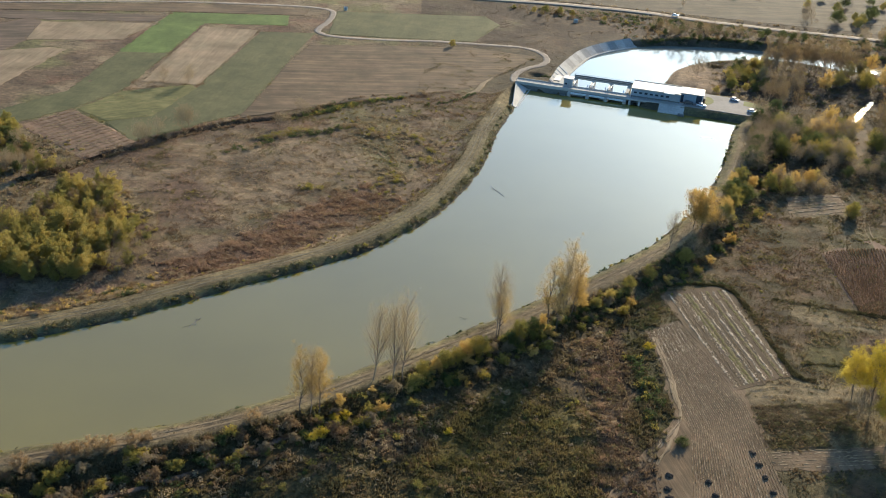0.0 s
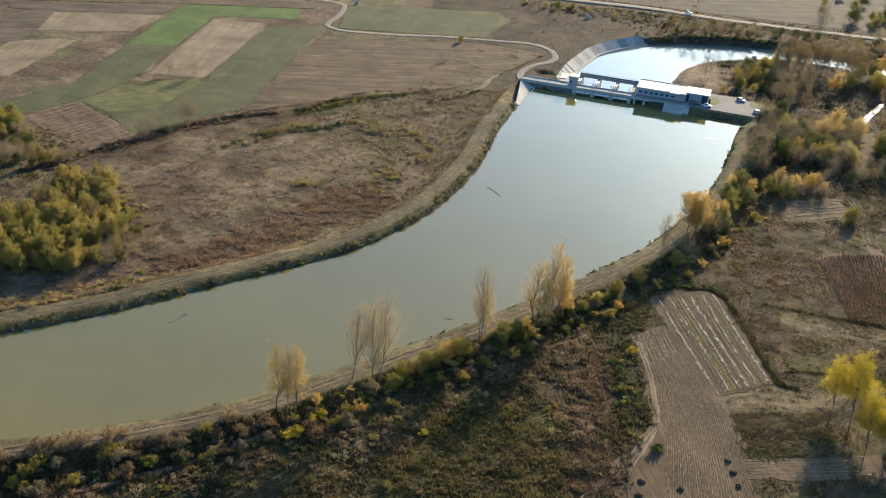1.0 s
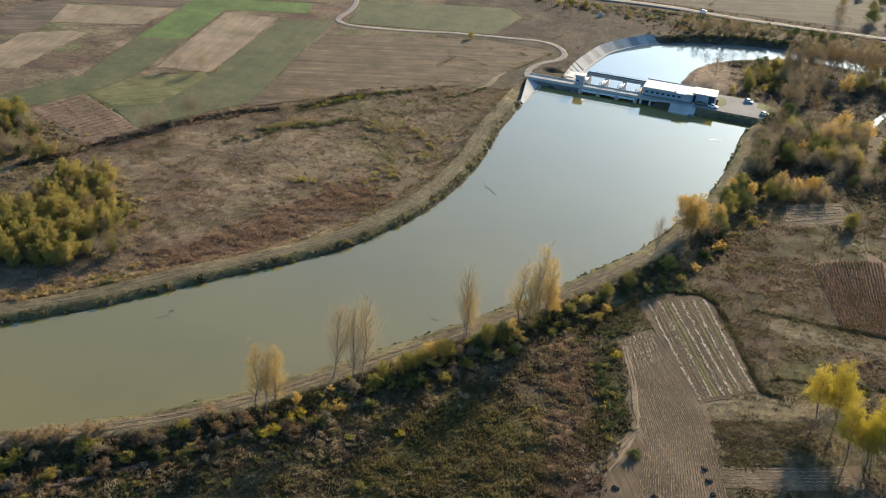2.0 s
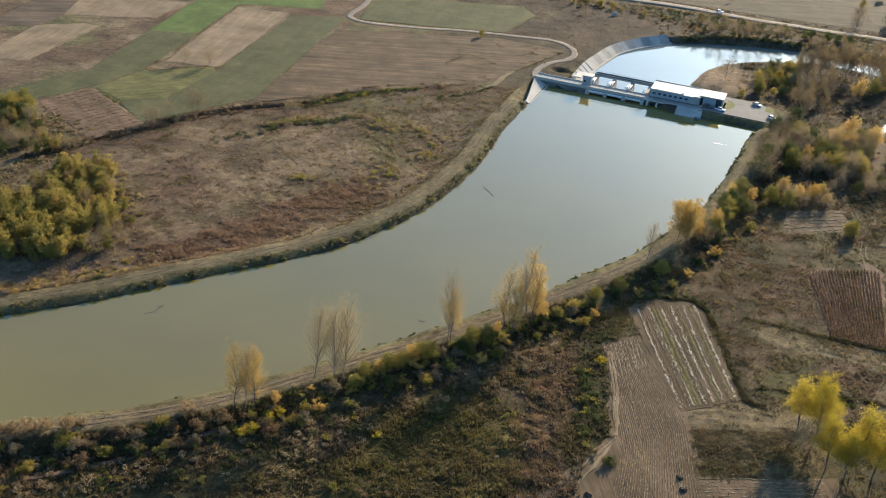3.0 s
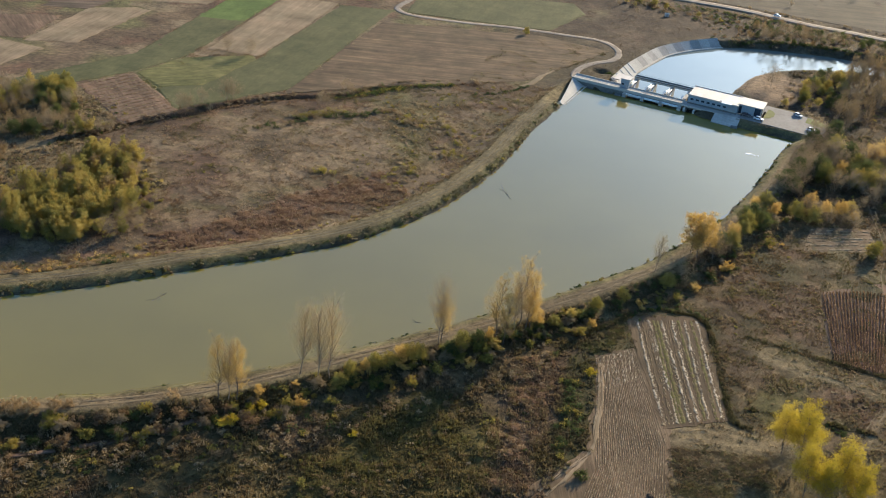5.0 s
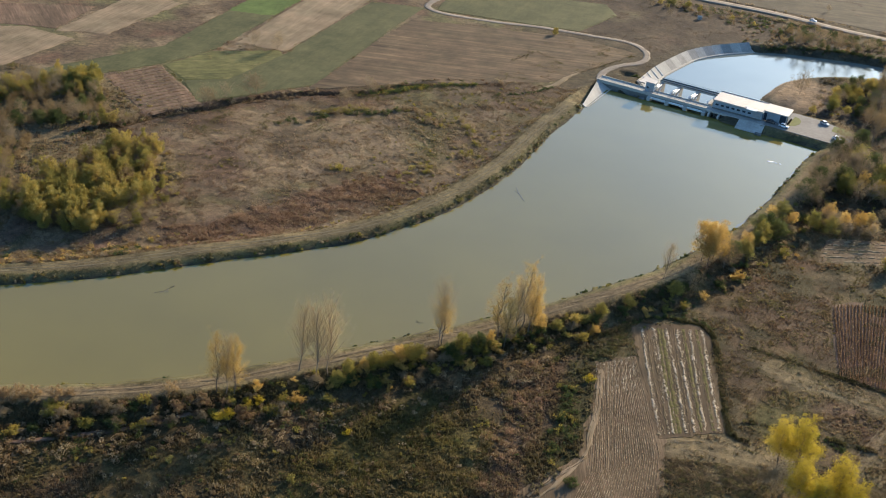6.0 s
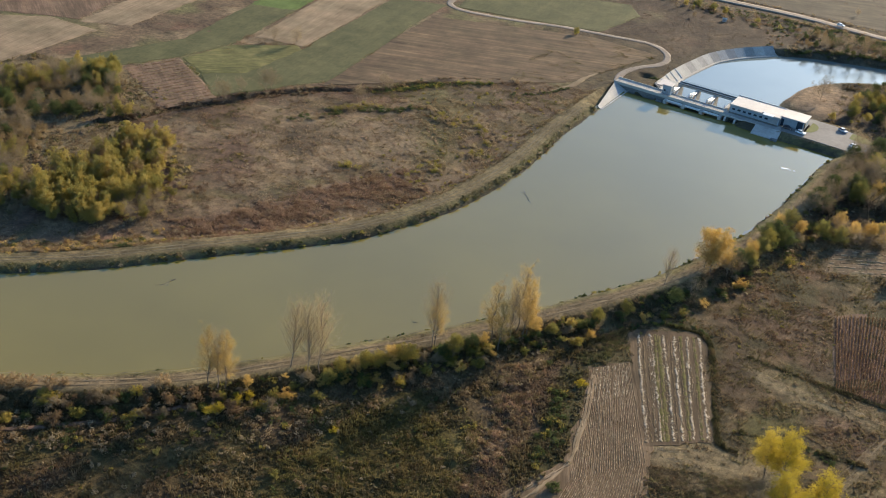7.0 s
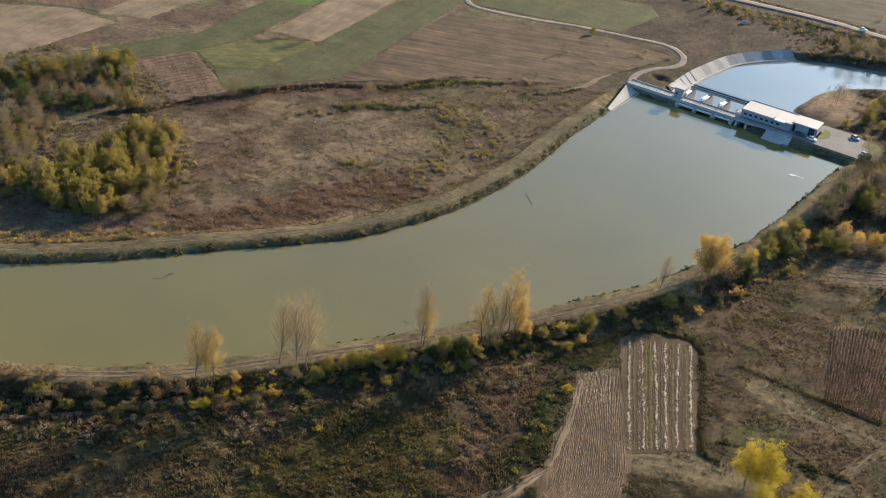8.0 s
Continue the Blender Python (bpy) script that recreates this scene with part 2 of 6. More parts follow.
def looked_up(grid, x, y):
    u, v = np.clip((np.asarray(x) + 440) / 2, 0, len(GX) - 1.001), np.clip(np.asarray(y) / 2, 0, len(GY) - 1.001)
    i, j = u.astype(int), v.astype(int)
    a, b = u - i, v - j
    return (grid[j, i] * (1 - a) + grid[j, i + 1] * a) * (1 - b) + (grid[j + 1, i] * (1 - a) + grid[j + 1, i + 1] * a) * b


def river_depth(x, y):
    """Signed distance to the reservoir's edge, positive on land."""
    return looked_up(G_RIVER, x, y)


def pool_depth(x, y):
    return looked_up(G_POOL, x, y)


def south(x, y):
    """On the near side of the reservoir."""
    return looked_up(G_SIDE, x, y) < 0


def height(x, y, dr=None):
    x, y = np.asarray(x, float), np.asarray(y, float)
    dr = river_depth(x, y) if dr is None else dr
    wob = (fbm(x, y, 7, 5) - 0.5) * 2.0
    dn = dr + np.where(np.abs(dr) < 3, wob, wob * 0.6)
    rough = (fbm(x, y, 16, 2) - 0.5) * 0.22 + (vnoise(x, y, 3.2, 8) - 0.5) * 0.08
    rough = rough * np.clip((dr - 14) / 8, 0.25, 1) * np.where((x > 56) & (y < 300), 0.3, 1)
    lumps = (fbm(x, y, 5.5, 63) - 0.5) * 1.5 + (fbm(x, y, 13, 64) - 0.5) * 1.2      # hummocks of the scrub
    rough = rough + np.where(south(x, y), 0, (lumps * 0.3 - 0.1) * np.clip((dr - 14) / 6, 0, 1) * (x > -125) * (y < 440))
    rough = rough + np.where(south(x, y) & (x > 56), lumps * 0.3 * np.clip((dr - 13) / 6, 0, 1) * np.clip((x - 110) / 5, 0, 1), 0)
    rough = rough + np.where(south(x, y), lumps * np.clip((dr - 13) / 6, 0, 1) * np.clip((62 - x) / 8, 0, 1), 0)
    z = np.interp(dn, [-30, -9, -1.5, 0, 0.8, 2.6, 8.6, 15], [-3, -3, 0.2, 1.0, 1.7, CREST_Z, CREST_Z, 0.0]) + rough
    dp = pool_depth(x, y) + (fbm(x, y, 9, 11) - 0.5) * 1.5
    cut = np.interp(dp, [-8, 0, 6.5, 9], [-4.5, TAIL_Z, 1.0, 60])
    yd = np.where(inside(x, y, YARD), 0, line_distance(x, y, np.vstack([YARD, YARD[:1]])))
    z = np.maximum(z, np.interp(yd, [0, 1, 9], [DECK_Z - 0.05, DECK_Z - 0.3, -2]))
    z = np.minimum(z, cut)
    u, v = (x - 53) * DAM_U[0] + (y - 474) * DAM_U[1], (x - 53) * DAM_V[0] + (y - 474) * DAM_V[1]
    bed = np.interp(u, [-9, -3, 5], [9, 1.2, -1.5])          # room for the concrete wing and the lining
    z = np.where((v > -31) & (v < 1) & (u < 8), np.minimum(z, bed), z)
    ll = pool_depth(x, y)
    z = np.where((v > 18) & (v < 121) & (u < 46) & (ll > -2) & (ll < 6.2), np.minimum(z, TAIL_Z - 1.6 + 0.62 * ll), z)
    z = z - 1.6 * np.clip(1.25 - np.hypot((x - 63) / 4.6, (y - 500.5) / 3.6), 0, 1)      # hollow beside the road
    z = z - 1.3 * np.clip(1.3 - line_distance(x, y, FAR_DITCH) / 1.9, 0, 1)
    ph = line_distance(x, y, PATCH)
    return np.where(inside(x, y, PATCH) | (ph < 1.2), np.minimum(z, -0.5), z)


# ---- ground ----
GREEN_ZONE = np.array([(-2, 206), (13, 215), (36, 224), (49, 216), (50, 190), (40, 150), (10, 150), (8, 180)], float)
RED_STRIPS = [np.array(r, float) for r in ([(53, 243), (58, 249), (59, 215), (56, 185), (50, 160), (46, 160), (50, 190)], [(64, 240), (68.5, 243), (68, 213), (62, 199), (60, 200), (63, 220)], [(-4, 206), (4, 208), (10, 196), (2, 190), (-6, 196)], [(-22, 176), (-4, 180), (0, 168), (-20, 160)])]
GOLD_ZONE = np.array([(-60, 172), (-44, 178), (-34, 176), (-24, 178), (-10, 184), (2, 182), (6, 172), (-14, 168), (-40, 150), (-70, 150)], float)


# shallow ditches and trodden lines between the plots
DITCH = [spline(c, 2.0) for c in ([(78, 275.5), (84, 281.5), (93, 283.8), (99.5, 283.6), (103.4, 280), (105.2, 268), (106.4, 250), (107.9, 233.5), (112, 231.5)], [(115, 276), (128.5, 272.6), (138, 270.2), (146, 268.6), (154, 266.8)], [(113.5, 240.2), (118, 239.6), (124, 239.4)], [(134, 239.8), (139, 238.8), (145, 238.6)], [(58, 246), (64, 257), (72, 268), (78, 274)])]
TRODDEN = [spline(c, 2.0) for c in ([(86, 223.5), (96, 225.5), (104, 227.5), (116, 226), (126, 230)], [(90, 220.5), (100, 223), (112, 224), (122, 224)], [(116, 270), (126, 266), (134, 264.5), (146, 261), (156, 258)], [(118, 267), (127, 262.5), (136, 261), (148, 257)], [(150.5, 249), (146.4, 242), (143.4, 235.6), (139, 228)])]

# zones of the ground cover: ring, softness of the edge, share, colour
COVER_ZONES = [
    ([(-92, 348), (-70, 374), (-26, 400), (-12, 374), (-20, 348), (-46, 322), (-69, 308)], 4, 0.75, (0.205, 0.152, 0.100)),
    ([(-69, 364), (-59, 373), (-44, 351), (-53, 343)], 3, 0.75, (0.085, 0.064, 0.043)),
    ([(-88, 339), (-74, 347), (-59, 329), (-72, 315)], 4, 0.75, (0.098, 0.060, 0.046)),
    ([(-73, 276), (-54, 299), (-35, 327), (-8, 353), (0, 336), (-29, 293), (-53, 272), (-68, 266)], 4, 0.8, (0.135, 0.088, 0.064)),
    ([(-32, 423), (-18, 438), (1, 416), (2, 368), (-5, 348), (-17, 388)], 6, 0.6, (0.112, 0.102, 0.046)),
    ([(105, 294), (119, 299), (116, 257), (105, 252)], 4, 0.45, (0.105, 0.070, 0.050)),
    ([(132, 258), (145, 259), (142, 243), (132, 244)], 3, 0.7, (0.100, 0.060, 0.046)),
    ([(118, 300), (138, 315), (136, 280), (120, 284)], 4, 0.65, (0.098, 0.062, 0.044)),
    ([(48, 243), (59, 251), (61, 239), (59, 207), (51, 204)], 2, 0.7, (0.128, 0.092, 0.062)),
    ([(69, 261), (78, 271), (78, 259), (72, 255)], 2, 0.8, (0.045, 0.050, 0.026)),
    # olive and rust patches, toned down for the poplars' shadows across them
    ([(-58, 168), (-43, 176), (-35, 171), (-43, 162), (-52, 159)], 3, 0.7, (0.066, 0.058, 0.024)),
    ([(-52, 159), (-40, 165), (-33, 159), (-48, 153)], 3, 0.7, (0.066, 0.042, 0.028)),
    ([(53, 240), (65, 249), (65, 224), (59, 202), (57, 165), (46, 165), (51, 213)], 2, 0.75, (0.098, 0.066, 0.045)),
    ([(67, 247), (72, 242), (70, 222), (71, 210), (64, 201), (61, 206), (65, 224), (64, 239)], 1.5, 0.85, (0.046, 0.045, 0.020)),
    ([(30, 223), (25, 219), (6, 181), (0, 172), (12, 168), (27, 182), (37, 210)], 2.5, 0.85, (0.070, 0.059, 0.021)),
    ([(41, 210), (33, 185), (30, 165), (42, 165), (45, 189), (48, 204)], 2.5, 0.6, (0.112, 0.092, 0.036)),
    ([(115, 273), (138, 268), (152, 261), (152, 256), (132, 259), (116, 266)], 2, 0.75, (0.150, 0.122, 0.068)),
    ([(115, 250), (127, 257), (129, 247), (122, 240), (114, 239)], 2, 0.7, (0.088, 0.082, 0.032)),
    ([(89, 226), (106, 231), (119, 227), (120, 222), (89, 218.5)], 1.5, 0.75, (0.165, 0.130, 0.078)),
    ([(132, 376), (165, 378), (200, 398), (240, 490), (235, 532), (182, 518), (164, 470), (158, 450)], 6, 0.8, (0.056, 0.044, 0.029)),
]


def cover_colour(X, Y, dr):
    """The colour of what grows or lies on the ground at each place, shade included on slopes and in ditches."""
    c = np.empty(X.shape + (3,))
    c[:] = (0.130, 0.095, 0.065)

    def mix(mask, col):
        m = np.asarray(mask, float)[..., None]
        c[:] = c * (1 - m) + m * np.array(col)

    n1, n2, n3 = fbm(X, Y, 45, 21), fbm(X, Y, 24, 31), fbm(X, Y, 14, 41)
    soft = lambda v, a, b: np.clip((v - a) / (b - a), 0, 1)
    mix(soft(n1, 0.5, 0.62), (0.125, 0.115, 0.06))
    mix(soft(n2, 0.56, 0.68) * 0.8, (0.20, 0.155, 0.105))
    mix(soft(n3, 0.58, 0.7) * 0.6, (0.13, 0.075, 0.055))
    near = south(X, Y)
    scrub = near & (dr > 9) & (X + (n3 - 0.5) * 40 < 72)
    mix(scrub * (0.55 + 0.4 * soft(n2, 0.35, 0.6)), (0.062, 0.048, 0.020))
    edge = lambda ring, w: soft(np.where(inside(X, Y, ring), 1, -1) * line_distance(X, Y, np.vstack([ring, ring[:1]])) + (n3 - 0.5) * 14, -w, w)
    mix(edge(GREEN_ZONE, 4) * 0.75, (0.074, 0.060, 0.021))
    for ring in RED_STRIPS:
        mix(edge(ring, 1.5) * 0.8, (0.085, 0.060, 0.040))
    mix(edge(GOLD_ZONE, 5) * 0.7, (0.098, 0.076, 0.030))
    # western scrub darkened in colour for the shadows of shrubs and trees
    mix(scrub * soft(-X, 5, 35) * 0.75, (0.052, 0.038, 0.020))
    mix((near & (dr > 9) & ~scrub) * 0.8, (0.082, 0.058, 0.031))
    plain = near & (dr > 9) & ~scrub
    mix(plain * soft(n1, 0.46, 0.56) * 0.8, (0.082, 0.072, 0.035))
    mix(plain * soft(n2, 0.55, 0.64) * 0.55, (0.15, 0.112, 0.062))
    mix(plain * soft(fbm(X, Y, 13, 61), 0.54, 0.62) * 0.7, (0.052, 0.05, 0.026))
    mix(plain * soft(fbm(X, Y, 19, 77), 0.52, 0.62) * 0.5, (0.100, 0.058, 0.042))
    mix(plain * soft(fbm(X * 0.5, Y, 6, 78), 0.54, 0.64) * 0.6, (0.175, 0.135, 0.082))
    mix(plain * soft(fbm(X, Y * 0.6, 5, 79), 0.55, 0.64) * 0.7, (0.040, 0.036, 0.020))
    # grassed dike shoulders
    dike = (dr > 0.5) & (dr < np.where(near, 8.8, 12))
    mix(dike * 0.8, (0.150, 0.124, 0.070))
    mix(((dr > 0.3) & (dr < 3.2)) * (0.5 + 0.4 * n3), (0.10, 0.095, 0.045))
    mix(((dr <= 0.6)) * 1.0, (0.07, 0.062, 0.045))
    # shade of the near dike's outer slope, put into the ground colour
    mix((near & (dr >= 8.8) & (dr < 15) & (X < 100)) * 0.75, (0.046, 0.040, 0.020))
    # worn crown of the near dike
    mix(near * soft(-np.abs(dr - 5.6), -2.6, -1.2) * (0.4 + 0.6 * n3), (0.150, 0.114, 0.076))
    far = (~near) & (dr > 10) & (X > -110) & (Y < 470)
    mix(far * soft(fbm(X, Y, 21, 81), 0.5, 0.6) * 0.6, (0.088, 0.060, 0.040))
    mix(far * soft(fbm(X, Y, 12, 82), 0.54, 0.64) * 0.6, (0.085, 0.078, 0.036))
    mix(far * soft(fbm(X, Y, 17, 83), 0.55, 0.65) * 0.5, (0.19, 0.142, 0.09))
    mix(soft(-X, 114, 124) * (Y < 385) * (~near) * (dr > 10) * 0.7, (0.15, 0.122, 0.07))
    for ring, w, share, col in COVER_ZONES:
        ring = np.array(ring, float)
        close = (X > ring[:, 0].min() - 15) & (X < ring[:, 0].max() + 15) & (Y > ring[:, 1].min() - 15) & (Y < ring[:, 1].max() + 15)
        m = np.zeros(X.shape)
        x, y = X[close], Y[close]
        m[close] = soft(np.where(inside(x, y, ring), 1, -1) * line_distance(x, y, np.vstack([ring, ring[:1]])) + (n3[close] - 0.5) * 22, -w, w)
        mix(m * share * (dr > 9), col)
    small = (X > 54) & (X < 160) & (Y > 215) & (Y < 292)
    if small.any():
        x, y = X[small], Y[small]
        m = np.zeros(X.shape)
        m[small] = soft(-np.min([line_distance(x, y, q) for q in TRODDEN], 0) + (n3[small] - 0.5) * 1.5, -1.6, -0.6)
        mix(m * 0.7, (0.200, 0.158, 0.098))
        # ditch lines: dark grass and the bank's shadow, both painted as cover
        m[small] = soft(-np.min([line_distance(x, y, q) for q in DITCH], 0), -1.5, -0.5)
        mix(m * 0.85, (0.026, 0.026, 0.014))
    dd = line_distance(X, Y, FAR_DITCH)
    mix(soft(-dd, -9, -4) * (~near) * 0.7 * soft(n3, 0.3, 0.5), (0.094, 0.062, 0.044))
    # shadow line of the far ditch, painted into the ground
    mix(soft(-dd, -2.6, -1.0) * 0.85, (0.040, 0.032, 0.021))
    mix((Y > 480) * (X > 5) * (dr > 12) * (0.6 + 0.35 * soft(n2, 0.35, 0.6)), (0.053, 0.039, 0.030))
    dp = pool_depth(X, Y)
    mix(soft(-dp, -14, -4) * 0.8, (0.085, 0.075, 0.055))
    # darker ground inside the hollow beside the road
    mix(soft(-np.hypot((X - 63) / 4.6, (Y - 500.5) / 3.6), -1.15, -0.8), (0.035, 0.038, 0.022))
    mix(soft(-np.hypot((X - 40) / 48, (Y - 508) / 46), -1.1, -0.7) * (0.5 + 0.5 * soft(n3, 0.4, 0.6)), (0.072, 0.058, 0.038))
    spit = soft(-np.hypot((X - 146) / 17, (Y - 515) / 24), -1.1, -0.8)
    mix(spit * 0.9, (0.24, 0.17, 0.115))
    return c


def build_ground():
    grow = lambda n, first, k: first * np.cumsum(k ** np.arange(n))
    step = 1.35
    core = np.arange(-240, 282, step)
    xs = np.r_[core[0] - grow(24, 4, 1.25)[::-1], core, core[-1] + grow(24, 4, 1.25)]
    core = np.arange(140, 690, step)
    ys = np.r_[core[0] - grow(24, 4, 1.25)[::-1], core, core[-1] + grow(26, 4, 1.25)]
    X, Y = np.meshgrid(xs, ys)
    dr = river_depth(X, Y)
    Z = height(X, Y, dr)
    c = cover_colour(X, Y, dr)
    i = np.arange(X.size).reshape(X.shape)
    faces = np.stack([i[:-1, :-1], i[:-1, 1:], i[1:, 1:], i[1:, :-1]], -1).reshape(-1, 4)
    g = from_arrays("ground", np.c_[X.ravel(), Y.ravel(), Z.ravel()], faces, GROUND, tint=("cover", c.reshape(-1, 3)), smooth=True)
    return tagged(g, "flat autumn river plain of dry grass and bare earth", "ground", kind="structure")


ground = build_ground()


def water_sheet(name, left, right, z, material, label):
    n = 120
    at = lambda line: np.array([np.interp(np.linspace(0, 1, n), np.linspace(0, 1, len(line)), line[:, k]) for k in (0, 1)]).T
    a, b = at(left), at(right)
    rows = np.linspace(0, 1, 7)
    v = np.concatenate([a * (1 - r) + b * r for r in rows])
    i = np.arange(len(v)).reshape(len(rows), n)
    f = np.stack([i[:-1, :-1], i[1:, :-1], i[1:, 1:], i[:-1, 1:]], -1).reshape(-1, 4)
    ob = from_arrays(name, np.c_[v, np.full(len(v), z)], f, material)
    return tagged(ob, label, "water", kind="structure")


water_sheet("reservoir_water", offset_line(FAR_BANK, 2.5)[:-1], offset_line(NEAR_BANK, -2.5)[:-1], WATER_Z, WATER, "calm olive green reservoir water held behind the dam")
water_sheet("tailwater", offset_line(POOL_LEFT, 2.0), offset_line(POOL_RIGHT, -2.0), TAIL_Z, TAILWATER, "smooth pale water of the river below the dam")
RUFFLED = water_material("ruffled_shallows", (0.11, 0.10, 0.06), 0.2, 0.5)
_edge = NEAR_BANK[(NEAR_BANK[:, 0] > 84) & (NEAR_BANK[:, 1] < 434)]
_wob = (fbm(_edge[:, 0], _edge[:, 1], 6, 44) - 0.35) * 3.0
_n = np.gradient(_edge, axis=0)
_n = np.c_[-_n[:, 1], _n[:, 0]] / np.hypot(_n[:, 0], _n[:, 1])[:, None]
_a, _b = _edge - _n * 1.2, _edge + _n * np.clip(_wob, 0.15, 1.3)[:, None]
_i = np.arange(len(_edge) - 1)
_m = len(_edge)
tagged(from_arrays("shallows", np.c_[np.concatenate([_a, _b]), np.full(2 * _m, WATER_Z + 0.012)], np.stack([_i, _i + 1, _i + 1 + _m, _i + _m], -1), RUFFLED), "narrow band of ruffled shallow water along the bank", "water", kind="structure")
pond = bmesh.new()
bmesh.ops.contextual_create(pond, geom=[pond.verts.new((x, y, -0.25)) for x, y in np.vstack([PATCH])])
tagged(part("pond_water", pond, TAILWATER), "narrow bright pool of standing water among trees", "water", kind="structure")


def ribbon(name, line, width, material, lift, label, category, parent=None, jitter=0.3, seed=0):
    """A road or track as a thin slab that follows the ground."""
    rng = np.random.RandomState(seed)
    line = spline([tuple(p) for p in line], 2.0)
    offs = np.linspace(-0.5, 0.5, 5) * width
    cols = []
    for k, o in enumerate(offs):
        edge = jitter if k in (0, 4) else 0
        q = offset_line(line, o) + rng.normal(0, 1, line.shape) * edge * 0.5
        z = height(q[:, 0], q[:, 1])
        cols.append(np.c_[q, z])
    z = np.max([q[:, 2] for q in cols], 0) * 0.6 + np.mean([q[:, 2] for q in cols], 0) * 0.4 + lift
    k9 = np.ones(5) / 5
    z = np.convolve(np.pad(z, 2, mode="edge"), k9, "valid")
    v = []
    for k, q in enumerate(cols):
        v.append(np.c_[q[:, :2], z + (0.03 if k in (1, 3) else 0) * -1])
    low = [np.c_[v[0][:, :2], v[0][:, 2] - 0.5], np.c_[v[-1][:, :2], v[-1][:, 2] - 0.5]]
    v = [low[0], *v, low[1]]
    n = len(line)
    i = np.arange(n * 7).reshape(7, n)
    f = np.stack([i[:-1, :-1], i[:-1, 1:], i[1:, 1:], i[1:, :-1]], -1).reshape(-1, 4)[:, ::-1]
    ob = from_arrays(name, np.concatenate(v), f, material, parent)
    return tagged(ob, label, category, kind="structure")


def ruts(line, apart, width, material, name, label, lift, seed):
    for s in (-1, 1):
        ribbon(name, offset_line(spline(line, 4.0), s * apart / 2)[::2], width, material, lift, label, "track", seed=seed + s)


FAR_TRACK = [tuple(p) for p in offset_line(FAR_BANK, 5.8)[::6][:-1]]
NEAR_TRACK = [tuple(p) for p in offset_line(NEAR_BANK[:-22], -5.6)[::6]]
ruts(FAR_TRACK, 1.6, 0.5, TRACK_GRASSY, "dike_track", "pale wheel rut on top of the far dike", 0.03, 3)
ruts(NEAR_TRACK, 1.7, 0.65, TRACK, "dike_track", "pale wheel rut on top of the near dike", 0.03, 7)
ribbon("gravel_road", [tuple(dam_xy(-1, 2)), (51, 485), (52, 497), (58, 509), (69, 521), (70.5, 537), (61, 549.5), (40, 551), (12, 551.5), (-10, 548.5), (-38, 548.5), (-49, 554), (-50.5, 563), (-47, 578), (-45.5, 597), (-49, 607), (-64, 611), (-95, 609), (-140, 603), (-185, 591), (-230, 577), (-330, 545)], 3.6, GRAVEL, 0.09, "pale gravel farm road that winds from the dam through the fields", "road", seed=11)
ribbon("main_road", [(-60, 657), (20, 659), (80, 659), (117, 655), (148, 648.5), (175, 638), (205, 630), (245, 621), (420, 590)], 7.0, GRAVEL, 0.5, "pale straight country road along the far side of the river", "road", seed=12)

# ---- fields ----
random.seed(4)


FIELD_RINGS = []


def field(name, ring, material, label, lift=0.16, jitter=0.28, category="field"):
    """A sown or ploughed field: a low slab with a slightly ragged edge."""
    rng = np.random.RandomState(len(ring) * 31 + int(abs(ring[0][0])))
    pts = []
    FIELD_RINGS.append(np.array(ring, float))
    lift = 0.09 + 0.004 * len(FIELD_RINGS) if lift > 0.15 else lift - 0.06
    ring = np.array(ring, float)
    for a, b in zip(ring, np.roll(ring, -1, 0)):
        n = max(2, int(np.hypot(*(b - a)) / 2.0))
        for k in range(n):
            pts.append(a + (b - a) * k / n + rng.normal(0, jitter, 2) * (0.4 if k == 0 else 1))
    bm = bmesh.new()
    top = [bm.verts.new((x, y, lift)) for x, y in pts]
    mid = np.mean(pts, 0)
    foot = [p + (p - mid) / np.hypot(*(p - mid)) * (1.6 if lift > 0.085 else 0.5) for p in pts]      # the edge runs out in a low slope
    low = [bm.verts.new((x, y, lift - 0.3)) for x, y in foot]
    bm.faces.new(top)
    for k in range(len(top)):
        bm.faces.new((top[k - 1], low[k - 1], low[k], top[k]))
    bmesh.ops.recalc_face_normals(bm, faces=bm.faces)
    bmesh.ops.triangulate(bm, faces=[f for f in bm.faces if len(f.verts) > 4])
    return tagged(part(name, bm, material), label, category, kind="structure")


def rows_material(name, dark, mid, light, angle, stretch=0.05, fine=1.6, passes=1.0):
    """Soil or stubble streaked along the direction of work (degrees from +x)."""
    wide = lambda c, k: tuple(v * k for v in c)
    m = surface(name, wide(dark, 0.75), mid, wide(light, 1.15), 0.07, fine, 0.95, 0.6, 0.12, (stretch, 1, 1), radians(-angle))
    # broad strips left by each pass of the machine, and damp or worn patches
    n, l = m.node_tree.nodes, m.node_tree.links
    b = n["Principled BSDF"]
    c = b.inputs["Base Color"].links[0].from_socket
    strip, worn = ramp(n, [(0.36, (0.74, 0.74, 0.72)), (0.5, (1, 1, 1)), (0.64, (1.25, 1.22, 1.16))]), ramp(n, [(0.34, (0.78, 0.80, 0.72)), (0.66, (1.2, 1.14, 1.06))])
    l.new(noise_node(n, l, 0.28, 3, 0.6, (0.07, 1, 1), radians(-angle)), strip.inputs[0])
    l.new(noise_node(n, l, 0.045, 6, 0.7), worn.inputs[0])
    c = mixed(n, l, c, strip.outputs[0], passes, "MULTIPLY")
    l.new(mixed(n, l, c, worn.outputs[0], 1.0, "MULTIPLY"), b.inputs["Base Color"])
    return m


